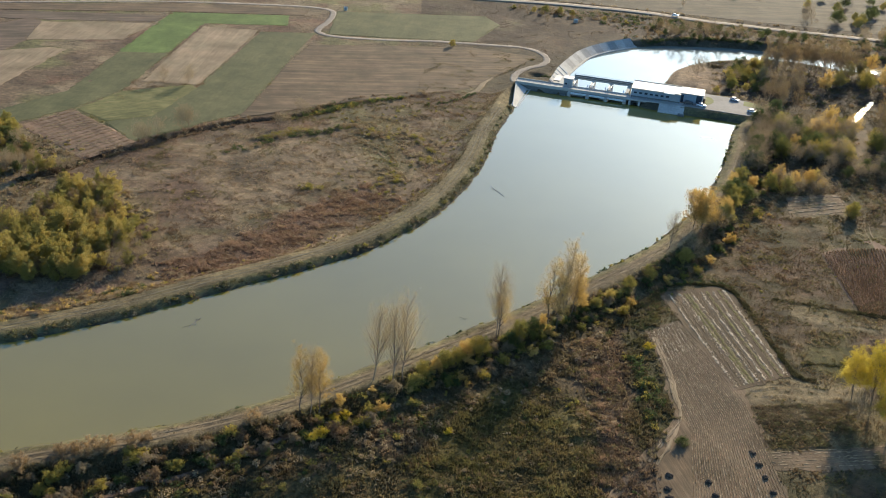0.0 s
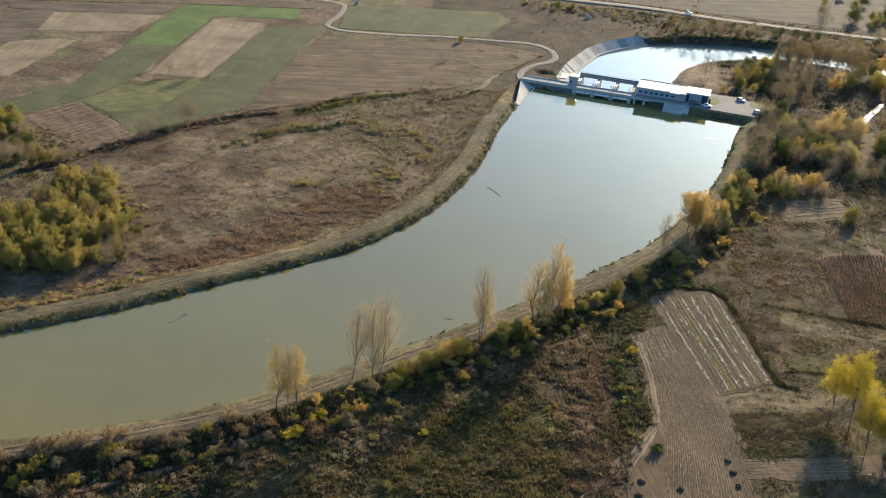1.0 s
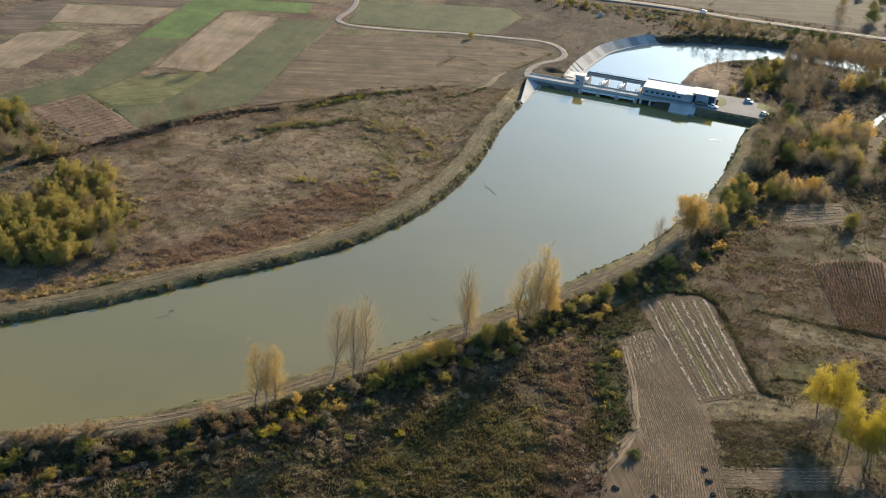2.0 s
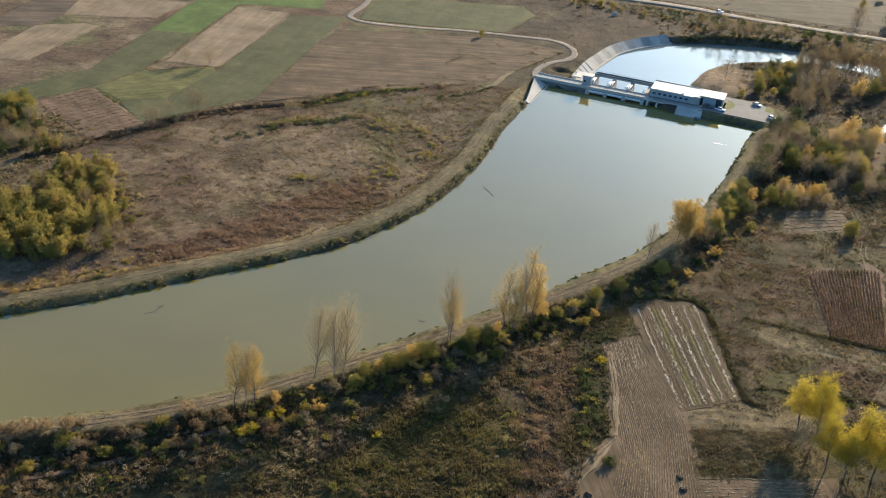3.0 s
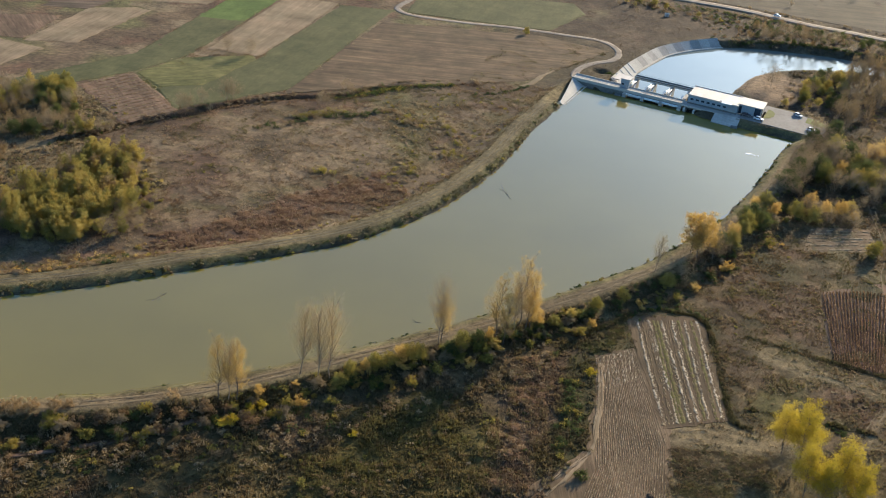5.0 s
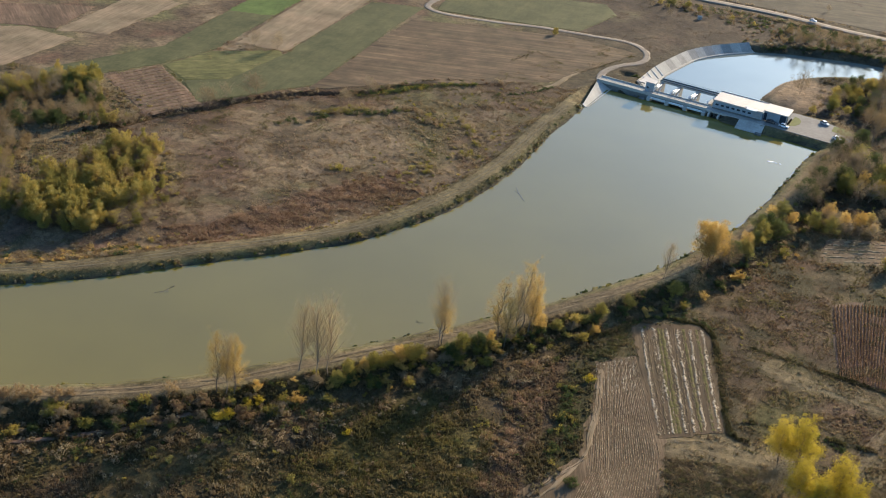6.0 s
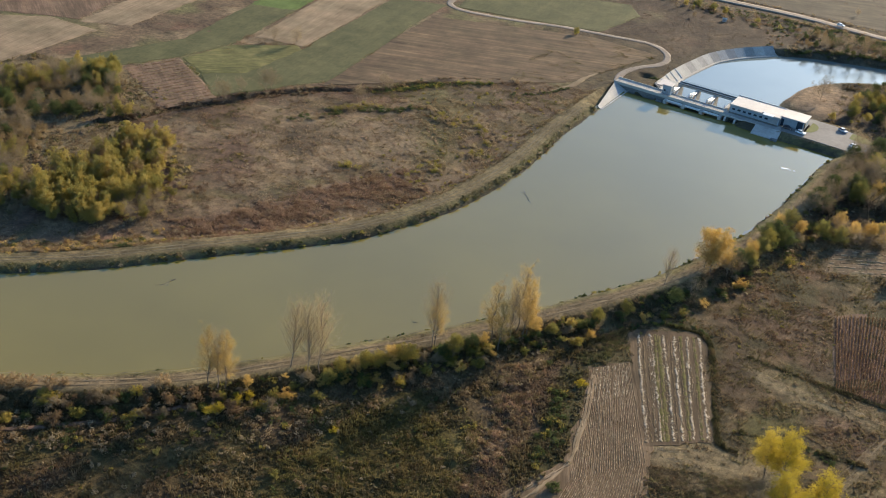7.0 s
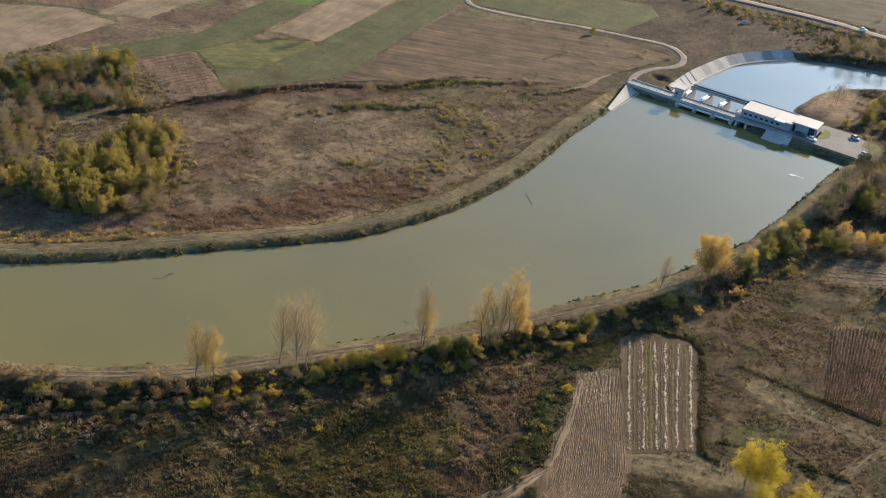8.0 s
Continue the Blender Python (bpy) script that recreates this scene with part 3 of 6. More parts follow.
F_GREEN = rows_material("young_bright_wheat", (0.068, 0.098, 0.026), (0.081, 0.118, 0.032), (0.098, 0.138, 0.042), 75, 0.2, passes=0.3)
F_OLIVE = rows_material("thin_green_wheat", (0.066, 0.067, 0.031), (0.080, 0.080, 0.037), (0.096, 0.094, 0.046), 80, 0.2, passes=0.3)
F_LIME = rows_material("grass_fallow", (0.070, 0.072, 0.028), (0.115, 0.110, 0.042), (0.165, 0.145, 0.065), 30, 0.3, 0.8, 0.5)
F_TAN = rows_material("pale_stubble", (0.165, 0.120, 0.078), (0.208, 0.154, 0.102), (0.25, 0.19, 0.13), 85, passes=0.35)
F_FAR = rows_material("far_brown_meadow", (0.050, 0.041, 0.030), (0.064, 0.052, 0.038), (0.083, 0.067, 0.049), 5)
F_BROWN = rows_material("brown_stubble", (0.070, 0.048, 0.032), (0.102, 0.070, 0.045), (0.150, 0.104, 0.066), 8, 0.03, 0.9, passes=1.0)
F_PLOUGH = rows_material("ploughed_brown_soil", (0.10, 0.064, 0.044), (0.140, 0.092, 0.064), (0.185, 0.126, 0.09), 130, 0.08)
F_DARK = rows_material("dark_ploughed_soil", (0.075, 0.055, 0.042), (0.102, 0.074, 0.056), (0.13, 0.096, 0.072), 20)
F_STRAW = rows_material("maize_stubble", (0.078, 0.053, 0.033), (0.118, 0.081, 0.052), (0.172, 0.124, 0.082), 101, 0.04, 2.2)
F_BED = rows_material("trodden_bed_soil", (0.062, 0.041, 0.026), (0.088, 0.060, 0.038), (0.122, 0.086, 0.055), 99, 0.08, 2.0)
F_RED = rows_material("reddish_dead_stalk_ground", (0.10, 0.062, 0.045), (0.14, 0.088, 0.065), (0.19, 0.13, 0.095), 92, 0.06)

field("wheat_field", [(-133, 579), (-70, 588), (-68, 565), (-112, 559), (-117.5, 501), (-134, 494), (-141, 498)], F_GREEN, "bright green field of young winter wheat", 0.20)
field("stubble_field", [(-111, 553), (-82, 551), (-94, 453), (-119, 454)], F_TAN, "pale tan strip of harvested stubble between green strips", 0.24)
field("wheat_field", [(-80, 549), (-51, 553), (-57, 517), (-68.5, 419), (-105, 379), (-120, 398.5), (-104, 408), (-93, 449)], F_OLIVE, "dull green strip of thin winter wheat", 0.18)
field("wheat_field", [(-141, 497), (-117.5, 499), (-124, 439), (-137, 413), (-157, 386), (-175, 372), (-178, 385), (-146, 434)], F_OLIVE, "dull green strip of thin winter wheat", 0.18)
field("fallow_field", [(-135, 411), (-124, 437), (-98, 452), (-94, 447), (-104, 409), (-120, 400)], F_LIME, "yellowish green fallow wedge between wheat strips", 0.22)
field("ploughed_field", [(-151, 388.5), (-136.5, 409.5), (-104.5, 379), (-118, 358.5)], F_PLOUGH, "small reddish brown ploughed plot beside the ditch", 0.26)
field("stubble_field", [(-193, 543), (-138, 552), (-145, 518), (-189, 508)], F_TAN, "pale tan harvested field", 0.2)
field("ploughed_field", [(-213, 531), (-201, 551), (-193, 543), (-189, 508), (-194, 485), (-216, 480)], F_DARK, "dark brown ploughed strip", 0.2)
field("stubble_field", [(-194, 486), (-175, 497), (-166, 495), (-176, 436), (-198, 430)], F_TAN, "pale tan harvested field", 0.22)
field("stubble_field", [(-250, 410), (-213, 428), (-185, 423), (-200, 360), (-262, 340)], F_TAN, "wide pale tan harvested field beyond the copse", 0.2)
field("ploughed_field", [(-236, 455), (-200, 470), (-200, 432), (-215, 430), (-250, 420)], F_PLOUGH, "brown ploughed field", 0.2)
field("ploughed_field", [(-222, 560), (-134, 572), (-138, 556), (-194, 547), (-217, 545)], F_DARK, "dark brown ploughed strip along the gravel road", 0.2)
field("stubble_field", [(-235, 573), (-140, 598), (-80, 604), (-60, 604), (-62, 590), (-134, 580), (-222, 562)], F_BROWN, "brown stubble field along the gravel road", 0.18)
field("wheat_field", [(-43, 604), (43, 614), (50, 596), (33, 555), (-44, 553)], F_OLIVE, "dull green field beside the gravel road", 0.2)
field("stubble_field", [(-52, 530), (31, 543), (66, 533), (28, 470), (-25, 443), (-69, 412), (-57, 502)], F_BROWN, "broad brown stubble field above the ditch", 0.2)
field("stubble_field", [(60, 675), (240, 640), (420, 610), (480, 760), (300, 820), (60, 780)], F_FAR, "wide brown field beyond the country road", 0.18)
field("stubble_field", [(-330, 620), (40, 672), (40, 760), (-330, 800)], F_FAR, "wide brown field beyond the gravel road", 0.18)
strip = field("maize_stubble_field", [(71, 253), (82, 260.5), (92, 224), (90, 182), (88, 150), (58, 150), (60.5, 181), (62.5, 198), (70.5, 211), (72, 238)], F_STRAW, "tan strip of maize stubble with wheel lines", 0.11, 0.35)
bed = field("vegetable_field", [(79.5, 274), (82, 277.5), (98.5, 283), (102.5, 279.5), (107.3, 233.5), (90, 225), (84.5, 250)], F_BED, "harvested bed field with pale straw rows", 0.14, 0.3)
field("stubble_field", [(88.5, 198), (112, 202), (125, 205), (123, 196), (106, 193), (90, 192)], F_STRAW, "narrow strip of pale stubble", 0.125, 0.3)
field("dead_maize_field", [(141.5, 311), (164, 324), (168, 316), (155, 267), (139, 270)], F_RED, "reddish plot of dead standing stalks", 0.11, 0.3)
field("stony_field", [(139, 338), (145, 359), (167, 365), (166, 347)], F_STRAW, "plot with rows of pale clods below the trees", 0.11, 0.3)
field("stubble_field", [(187, 407), (198, 411), (209, 444), (201, 443)], F_STRAW, "small stubble plot between the trees", 0.11, 0.3)
field("ploughed_field", [(205, 380), (215, 395), (240, 380), (220, 330), (172, 337)], F_BROWN, "brown field with drill lines", 0.2)
FARM_TRACK = [(171, 390), (170, 349), (165, 330), (160, 290), (156.5, 268), (151.3, 253), (145.2, 242), (139.4, 231.5), (133, 224)]
ruts(FARM_TRACK, 1.7, 0.45, TRACK, "farm_track", "worn earth wheel rut of the farm track between the plots", 0.06, 21)
ribbon("farm_track", [(40, 165), (54, 186), (61, 196), (66, 203), (71, 210)], 1.9, F_STRAW, 0.14, "pale trodden path to the maize strip", "track", seed=22)
for o in (0.0, 1.7):
    ribbon("farm_track", [(72.2 + o * 0.5, 250), (72.9 + o * 0.5, 233), (72.2 + o * 0.4, 221), (71.8, 211), (64.2 + o, 199.5 - o * 0.6), (60.5 + o, 193 - o * 0.6)], 0.8, F_TAN, 0.14, "pale wheel rut along the maize strip", "track", seed=24)
ribbon("farm_track", [(24, 456), (27, 460), (32, 468.5), (36, 482), (40.5, 491)], 2.6, F_TAN, 0.16, "bare pale earth strip beside the far dike", "track", seed=25)
ribbon("farm_track", [(-95, 158), (-75, 165), (-56.7, 173), (-46, 179.5), (-37.3, 184.6), (-30, 190), (-22, 197)], 1.3, F_RED, 0.22, "narrow reddish earth track through the scrub below the dike", "track", seed=23)

# ---- the dam ----


def box_bm(size, at=(0, 0, 0), bevel=0.0, bm=None):
    """A box from its corner at and its size, edges slightly rounded."""
    bm = bm or bmesh.new()
    g = bmesh.ops.create_cube(bm, size=1.0)
    m = Matrix.Translation([a + s / 2 for a, s in zip(at, size)]) @ Matrix.Diagonal((*size, 1))
    bmesh.ops.transform(bm, matrix=m, verts=g["verts"])
    if bevel:
        es = {e for v in g["verts"] for e in v.link_edges}
        bmesh.ops.bevel(bm, geom=list(es), offset=bevel, segments=1, affect="EDGES")
    return bm


def prism_bm(profile, length, axis="u"):
    """Extrudes a (v, z) profile along u, or a (u, v) outline along z."""
    bm = bmesh.new()
    put = (lambda p, h: (h, p[0], p[1])) if axis == "u" else (lambda p, h: (p[0], p[1], h))
    a = [bm.verts.new(put(p, length[0])) for p in profile]
    b = [bm.verts.new(put(p, length[1])) for p in profile]
    bm.faces.new(a), bm.faces.new(b[::-1])
    for k in range(len(a)):
        bm.faces.new((a[k - 1], b[k - 1], b[k], a[k]))
    bmesh.ops.recalc_face_normals(bm, faces=bm.faces)
    return bm


def tube_bm(points, radius, bm=None, sides=6):
    bm = bm or bmesh.new()
    for a, b in zip(points[:-1], points[1:]):
        a, b = Vector(a), Vector(b)
        d = b - a
        m = Matrix.Translation((a + b) / 2) @ d.to_track_quat("Z", "Y").to_matrix().to_4x4()
        bmesh.ops.create_cone(bm, cap_ends=True, segments=sides, radius1=radius, radius2=radius, depth=d.length, matrix=m)
    return bm


def root(name, m, label, category, group="", kind=""):
    e = new(name)
    e.matrix_world = m
    e.empty_display_size = 1.0
    return tagged(e, label, category, group, kind)


def railing(parent, a, b, z, step=2.0, high=1.1, name="railing"):
    """Steel handrail between two (u, v) places."""
    a, b = Vector((*a, z)), Vector((*b, z))
    n = max(1, int((b - a).length / step))
    bm = bmesh.new()
    for k in range(n + 1):
        p = a.lerp(b, k / n)
        tube_bm([p, p + Vector((0, 0, high))], 0.05, bm, 4)
    for h in (0.55, high):
        tube_bm([a + Vector((0, 0, h)), b + Vector((0, 0, h))], 0.05, bm, 4)
    return part(name, bm, STEEL_GREY, parent, "thin grey steel handrail")


def build_weir():
    w = root("weir", DAM, "grey concrete weir with three gate bays across the river", "dam")
    part("abutment_wall", prism_bm([(0.2, -5), (0.2, DECK_Z - 0.9), (7.2, DECK_Z - 0.9), (7.8, -5)], (-2, 22.4)), CONCRETE_DARK, w, "upstream wall darkened for wet and deep shade")
    part("deck", box_bm((25.4, 6.4, 0.85), (-3, 0, DECK_Z - 0.85), 0.06), CONCRETE, w, "pale concrete deck slab")
    part("kerb", box_bm((25.4, 0.35, 0.5), (-3, 0.05, DECK_Z), 0.04), CONCRETE, w)
    part("kerb", box_bm((22, 0.35, 0.5), (-3, 6.0, DECK_Z), 0.04), CONCRETE, w)
    # sloped wing along the far bank
    n = 7
    for k in range(n):
        v0, v1 = -30 + 30.2 * k / n, -30 + 30.2 * (k + 1) / n - 0.06
        lo = lambda v: 4.6 - 0.012 * (v + 30) + 0.25
        hi = lambda v: -2.6 + (-(v) / 30) * 5.2
        zt = lambda v: DECK_Z - 0.05 - (-v / 30) * 1.5
        q = [(lo(v0), v0, 0.5), (lo(v1), v1, 0.5), (hi(v1), v1, zt(v1)), (hi(v0), v0, zt(v0))]
        bm = bmesh.new()
        vs = [bm.verts.new(p) for p in q]
        vb = [bm.verts.new((p[0] - 0.3, p[1], p[2] - 0.6)) for p in q]
        bm.faces.new(vs), bm.faces.new(vb[::-1])
        for i in range(4):
            bm.faces.new((vs[i - 1], vb[i - 1], vb[i], vs[i]))
        bmesh.ops.recalc_face_normals(bm, faces=bm.faces)
        part("wing_panel", bm, CONCRETE, w, "pale sloping concrete panel")
    part("wing_lip", box_bm((0.5, 30, 0.35), (4.3, -30, WATER_Z - 0.2), 0.05), CONCRETE, w)
    # gate bays
    piers = [22.4, 31.0, 39.6, 48.2]
    for u in piers:
        side = prism_bm([(-2.2, -5), (-2.2, 2.3), (-0.3, DECK_Z - 0.9), (6.5, DECK_Z - 0.9), (6.5, 4.0), (20.5, 4.0), (20.5, -5)], (u, u + 1.5))
        part("pier", side, CONCRETE, w)
    for u0, u1 in zip(piers[:-1], piers[1:]):
        a, span = u0 + 1.5, u1 - u0 - 1.5
        # white colour replaces the sunlight that the deck keeps off the beam
        part("beam", box_bm((span, 0.9, 0.7), (a, -1.3, 1.9), 0.05), STEEL_WHITE, w, "stop beam whitened for sunlight")
        part("upstream_beam", box_bm((span, 0.35, 1.1), (a, 0.1, DECK_Z - 1.9)), CONCRETE_DARK, w)
        gate = prism_bm([(2.0, -3.2), (2.6, -0.6), (3.4, 1.4), (3.9, 1.4), (3.2, -0.6), (2.6, -3.2)], (a + 0.1, u1 - 0.1))
        gate = part("gate", gate, STEEL_GREY, w, "grey steel radial gate")
        part("apron", box_bm((span, 14, 0.8), (a, 6, -4.4)), CONCRETE_DARK, w)
        for s, e in ((a + 0.5, 1), (u1 - 1.1, -1)):
            arm = tube_bm([(s, 4.0, 0.5), (s, 11.5, 3.4)], 0.28)
            tube_bm([(s, 3.8, -1.5), (s, 11.5, 3.4)], 0.22, arm)
            part("gate_arm", arm, STEEL_WHITE, gate, "white gate arm")
        for s in (u0 + 0.25, u0 + 1.3):
            hoist = box_bm((0.3, 6.6, 0.32), (s + 0.07, 7.4, 4.0), 0.05)
            box_bm((0.42, 0.8, 1.1), (s + 0.0, 6.7, 4.0), 0.05, hoist)
            tube_bm([(s + 0.2, 7.2, 5.1), (s + 0.2, 13.5, 4.3)], 0.14, hoist)
            part("hoist", hoist, STEEL_WHITE, w, "white gate hoist on the pier")
    part("road_deck", box_bm((27.6, 5.6, 0.85), (22.4, 0.0, DECK_Z - 0.85), 0.06), CONCRETE, w, "pale bridge deck over the gates")
    part("road_kerb", box_bm((27.6, 0.3, 0.45), (22.4, 0.05, DECK_Z), 0.03), CONCRETE, w)
    part("road_kerb", box_bm((27.6, 0.3, 0.45), (22.4, 5.2, DECK_Z), 0.03), CONCRETE, w)
    part("service_bridge", box_bm((29, 3.0, 0.7), (22.0, 17.2, 4.0), 0.06), CONCRETE, w, "narrow downstream service bridge")
    part("service_kerb", box_bm((29, 0.25, 0.5), (22.0, 17.25, 4.7), 0.03), CONCRETE_DARK, w)
    part("service_kerb", box_bm((29, 0.25, 0.5), (22.0, 19.9, 4.7), 0.03), CONCRETE_DARK, w)
    railing(w, (-2.5, 0.2), (49, 0.2), DECK_Z + 0.45)
    railing(w, (22.2, 20.1), (50.5, 20.1), 4.7)
    # side stairs and block behind the hut
    part("side_wall", box_bm((5.4, 15.5, 8.2), (16.2, 6.6, -5.0), 0.08), CONCRETE, w)
    part("landing", box_bm((3.2, 9.0, 0.5), (12.8, 14.5, 2.3), 0.05), ROOF, w, "pale landing slab above the stairs")
    for k in range(6):
        part("step", box_bm((3.6, 1.3, 0.7), (16.6, 22.3 + 1.3 * k, 2.2 - 0.75 * k), 0.04), CONCRETE, w)
    # upstream pier foot in the water
    part("float_frame", box_bm((2.6, 1.8, 1.0), (18.9, -2.6, 0.4), 0.1), CONCRETE_DARK, w)
    return w


def build_hut():
    h = root("gate_hut", DAM @ pose(19.6, 2.6, DECK_Z), "small white gate control hut with a flat roof", "hut")
    part("wall", box_bm((4.0, 4.4, 4.2), (0, 0, 0), 0.05), WALL_WHITE, h)
    part("roof", box_bm((4.7, 5.1, 0.3), (-0.35, -0.35, 4.2), 0.06), ROOF, h)
    part("door", box_bm((1.0, 0.1, 2.1), (2.2, -0.08, 0.05), 0.02), STEEL_GREY, h)
    win = part("window", box_bm((1.2, 0.12, 1.0), (0.5, -0.06, 1.4), 0.02), STEEL_GREY, h)
    part("pane", box_bm((1.0, 0.05, 0.8), (0.6, -0.09, 1.5)), GLASS, win)
    win = part("window", box_bm((0.12, 1.6, 1.0), (3.95, 1.2, 1.4), 0.02), STEEL_GREY, h)
    part("pane", box_bm((0.05, 1.4, 0.8), (4.04, 1.3, 1.5)), GLASS, win)
    return h


def build_powerhouse():
    p = root("powerhouse", DAM @ pose(50.6, 0, DECK_Z), "long white powerhouse hall with a flat pale roof", "building")
    part("substructure", prism_bm([(5.6, -8), (5.6, -0.05), (20.5, -0.05), (20.5, -8)], (0, 23)), CONCRETE, p)
    part("intake_deck", box_bm((26, 5.8, 0.8), (-0.8, -0.2, -0.8), 0.06), CONCRETE, p)
    part("intake_back_wall", box_bm((14.4, 0.5, 7.0), (-0.6, 5.0, -8.0)), CONCRETE_DARK, p)
    for k, u in enumerate((0.2, 4.6, 9.0, 13.2)):
        part("intake_pier", prism_bm([(-1.6, -8), (-1.6, -1.4), (-0.2, -0.8), (5, -0.8), (5, -8)], (u, u + 0.9)), CONCRETE, p)
    for k in range(3):
        rack = bmesh.new()
        for j in range(11):
            u = 1.2 + 4.4 * k + 0.32 * j
            tube_bm([(u, 0.6, -6), (u, 2.2, -0.9)], 0.05, rack, 4)
        part("trash_rack", rack, STEEL_GREY, p, "dark steel bar rack")
    part("apron_slab", prism_bm([(-6.4, -8), (-6.4, -2.2), (-0.2, -0.1), (0.2, -0.1), (0.2, -8)], (14.2, 25.6)), CONCRETE, p, "sloping concrete apron down to the water")
    part("apron_foot", box_bm((2.8, 1.8, 1.2), (23.2, -7.8, -2.9), 0.08), CONCRETE_DARK, p)
    # hall
    part("wall", box_bm((22.2, 13.2, 3.7), (0.6, 3.4, 0.0), 0.05), WALL_WHITE, p)
    part("roof", box_bm((22.8, 13.8, 0.35), (0.3, 3.1, 3.7), 0.06), ROOF, p, "flat pale pinkish roof sheet")
    part("parapet", box_bm((22.8, 0.25, 0.3), (0.3, 3.05, 4.05), 0.03), ROOF, p)
    part("parapet", box_bm((22.8, 0.25, 0.3), (0.3, 16.7, 4.05), 0.03), ROOF, p)
    for k in range(7):
        win = part("window", box_bm((1.7, 0.14, 1.2), (1.6 + 2.45 * k, 3.3, 1.7), 0.02), WALL_WHITE, p)
        part("pane", box_bm((1.4, 0.05, 0.8), (1.75 + 2.45 * k, 3.26, 1.9)), GLASS, win)
    part("plinth", box_bm((22.2, 0.2, 0.7), (0.6, 3.25, 0.0), 0.02), CONCRETE_DARK, p)
    part("canopy", box_bm((4.6, 2.6, 0.35), (15.6, 1.6, 4.12), 0.05), STEEL_WHITE, p, "white canopy slab over the hall door")
    part("hall_door", box_bm((3.4, 0.12, 3.0), (18.6, 3.3, 0.05), 0.02), STEEL_GREY, p)
    # annexe
    part("annexe_wall", box_bm((10.2, 9.6, 4.1), (22.8, 6.2, 0.0), 0.05), WALL_WHITE, p)
    part("annexe_roof", box_bm((10.9, 10.3, 0.35), (22.5, 5.9, 4.1), 0.06), ROOF, p, "flat pale pinkish annexe roof")
    part("annexe_door", box_bm((1.2, 0.14, 3.3), (23.1, 6.1, 0.1), 0.02), GLASS, p, "tall dark glazed door slit")
    part("glazing", box_bm((2.6, 0.12, 3.4), (30.0, 6.1, 0.5), 0.02), GLASS, p, "tall dark glazed corner")
    part("glazing", box_bm((0.12, 2.4, 3.4), (32.95, 6.5, 0.5), 0.02), GLASS, p)
    part("paved_edge", box_bm((0.9, 10.4, 0.12), (33.1, 5.6, 0.0), 0.02), WALL_WHITE, p)
    part("roof_hatch", box_bm((1.6, 1.0, 0.35), (14.6, 4.3, 4.05), 0.05), STEEL_GREY, p, "small grey roof hatch")
    railing(p, (0.2, 0.1), (25, 0.1), 0.0)
    return p


build_weir()
build_hut()
build_powerhouse()


def build_lining():
    """Curved bank of concrete panels round the stilling pool."""
    low = spline([tuple(dam_xy(15.6, 20)), tuple(dam_xy(15.6, 34)), tuple(dam_xy(15.8, 47)), tuple(dam_xy(18, 66)), tuple(dam_xy(21.2, 84)), tuple(dam_xy(29.5, 102)), tuple(dam_xy(42, 120))], 1.0)
    lin = root("bank_lining", pose(0, 0, 0), "curved pale concrete bank lining of the pool", "wall", kind="structure")
    n = 17
    high = offset_line(low, 5.6)
    for k in range(n):
        i0, i1 = int((len(low) - 1) * k / n), int((len(low) - 1) * (k + 1) / n)
        a, b = low[i0], low[i1]
        d = (b - a) / np.hypot(*(b - a))
        o = np.array((-d[1], d[0]))
        g = d * 0.004
        rise = 3.9
        q = [(*(a + g), TAIL_Z - 0.4), (*(b - g), TAIL_Z - 0.4), (*(high[i1] - g), TAIL_Z + rise), (*(high[i0] + g), TAIL_Z + rise)]
        bm = bmesh.new()
        top = [bm.verts.new(p) for p in q]
        bot = [bm.verts.new((p[0] + o[0] * 0.4, p[1] + o[1] * 0.4, p[2] - 0.5)) for p in q]
        bm.faces.new(top), bm.faces.new(bot[::-1])
        for j in range(4):
            bm.faces.new((top[j - 1], bot[j - 1], bot[j], top[j]))
        bmesh.ops.recalc_face_normals(bm, faces=bm.faces)
        part("panel", bm, CONCRETE if k % 2 or k < 5 else CONCRETE_WORN, lin)
        if k > 4:
            continue
        e = np.array((*(a + d * 1.2), TAIL_Z - 0.2)), np.array((*(high[i0] + d * 1.2), TAIL_Z + 4.0))
        rib = tube_bm([tuple(e[0]), tuple(e[1])], 0.15, sides=8)
        part("rib", rib, STEEL_WHITE, lin, "bright white sloping rib on the lining")
    for s, nm in ((-0.5, "toe_walk"),):
        line = offset_line(low, -0.4)
        v0 = np.c_[line, np.full(len(line), TAIL_Z + 0.35)]
        v1 = np.c_[offset_line(low, 0.9), np.full(len(line), TAIL_Z + 0.35)]
        v2 = np.c_[line, np.full(len(line), TAIL_Z - 0.8)]
        m = len(line)
        i = np.arange(3 * m).reshape(3, m)
        f = np.concatenate([np.stack([a[:-1], a[1:], b[1:], b[:-1]], -1) for a, b in ((i[0], i[1]), (i[2], i[0]))])
        from_arrays(nm, np.concatenate([v0, v1, v2]), f, CONCRETE, lin)
    return lin


build_lining()
yard = bmesh.new()
bmesh.ops.contextual_create(yard, geom=[yard.verts.new((*(dam_xy(u, v)), DECK_Z + 0.12)) for u, v in ((75, 0.4), (106, -0.5), (111, 5), (112, 14), (104, 21), (94, 24), (84, 24.5), (76, 20))])
ex = bmesh.ops.extrude_face_region(yard, geom=yard.faces[:])
bmesh.ops.translate(yard, vec=(0, 0, -0.7), verts=[g for g in ex["geom"] if isinstance(g, bmesh.types.BMVert)])
bmesh.ops.recalc_face_normals(yard, faces=yard.faces)
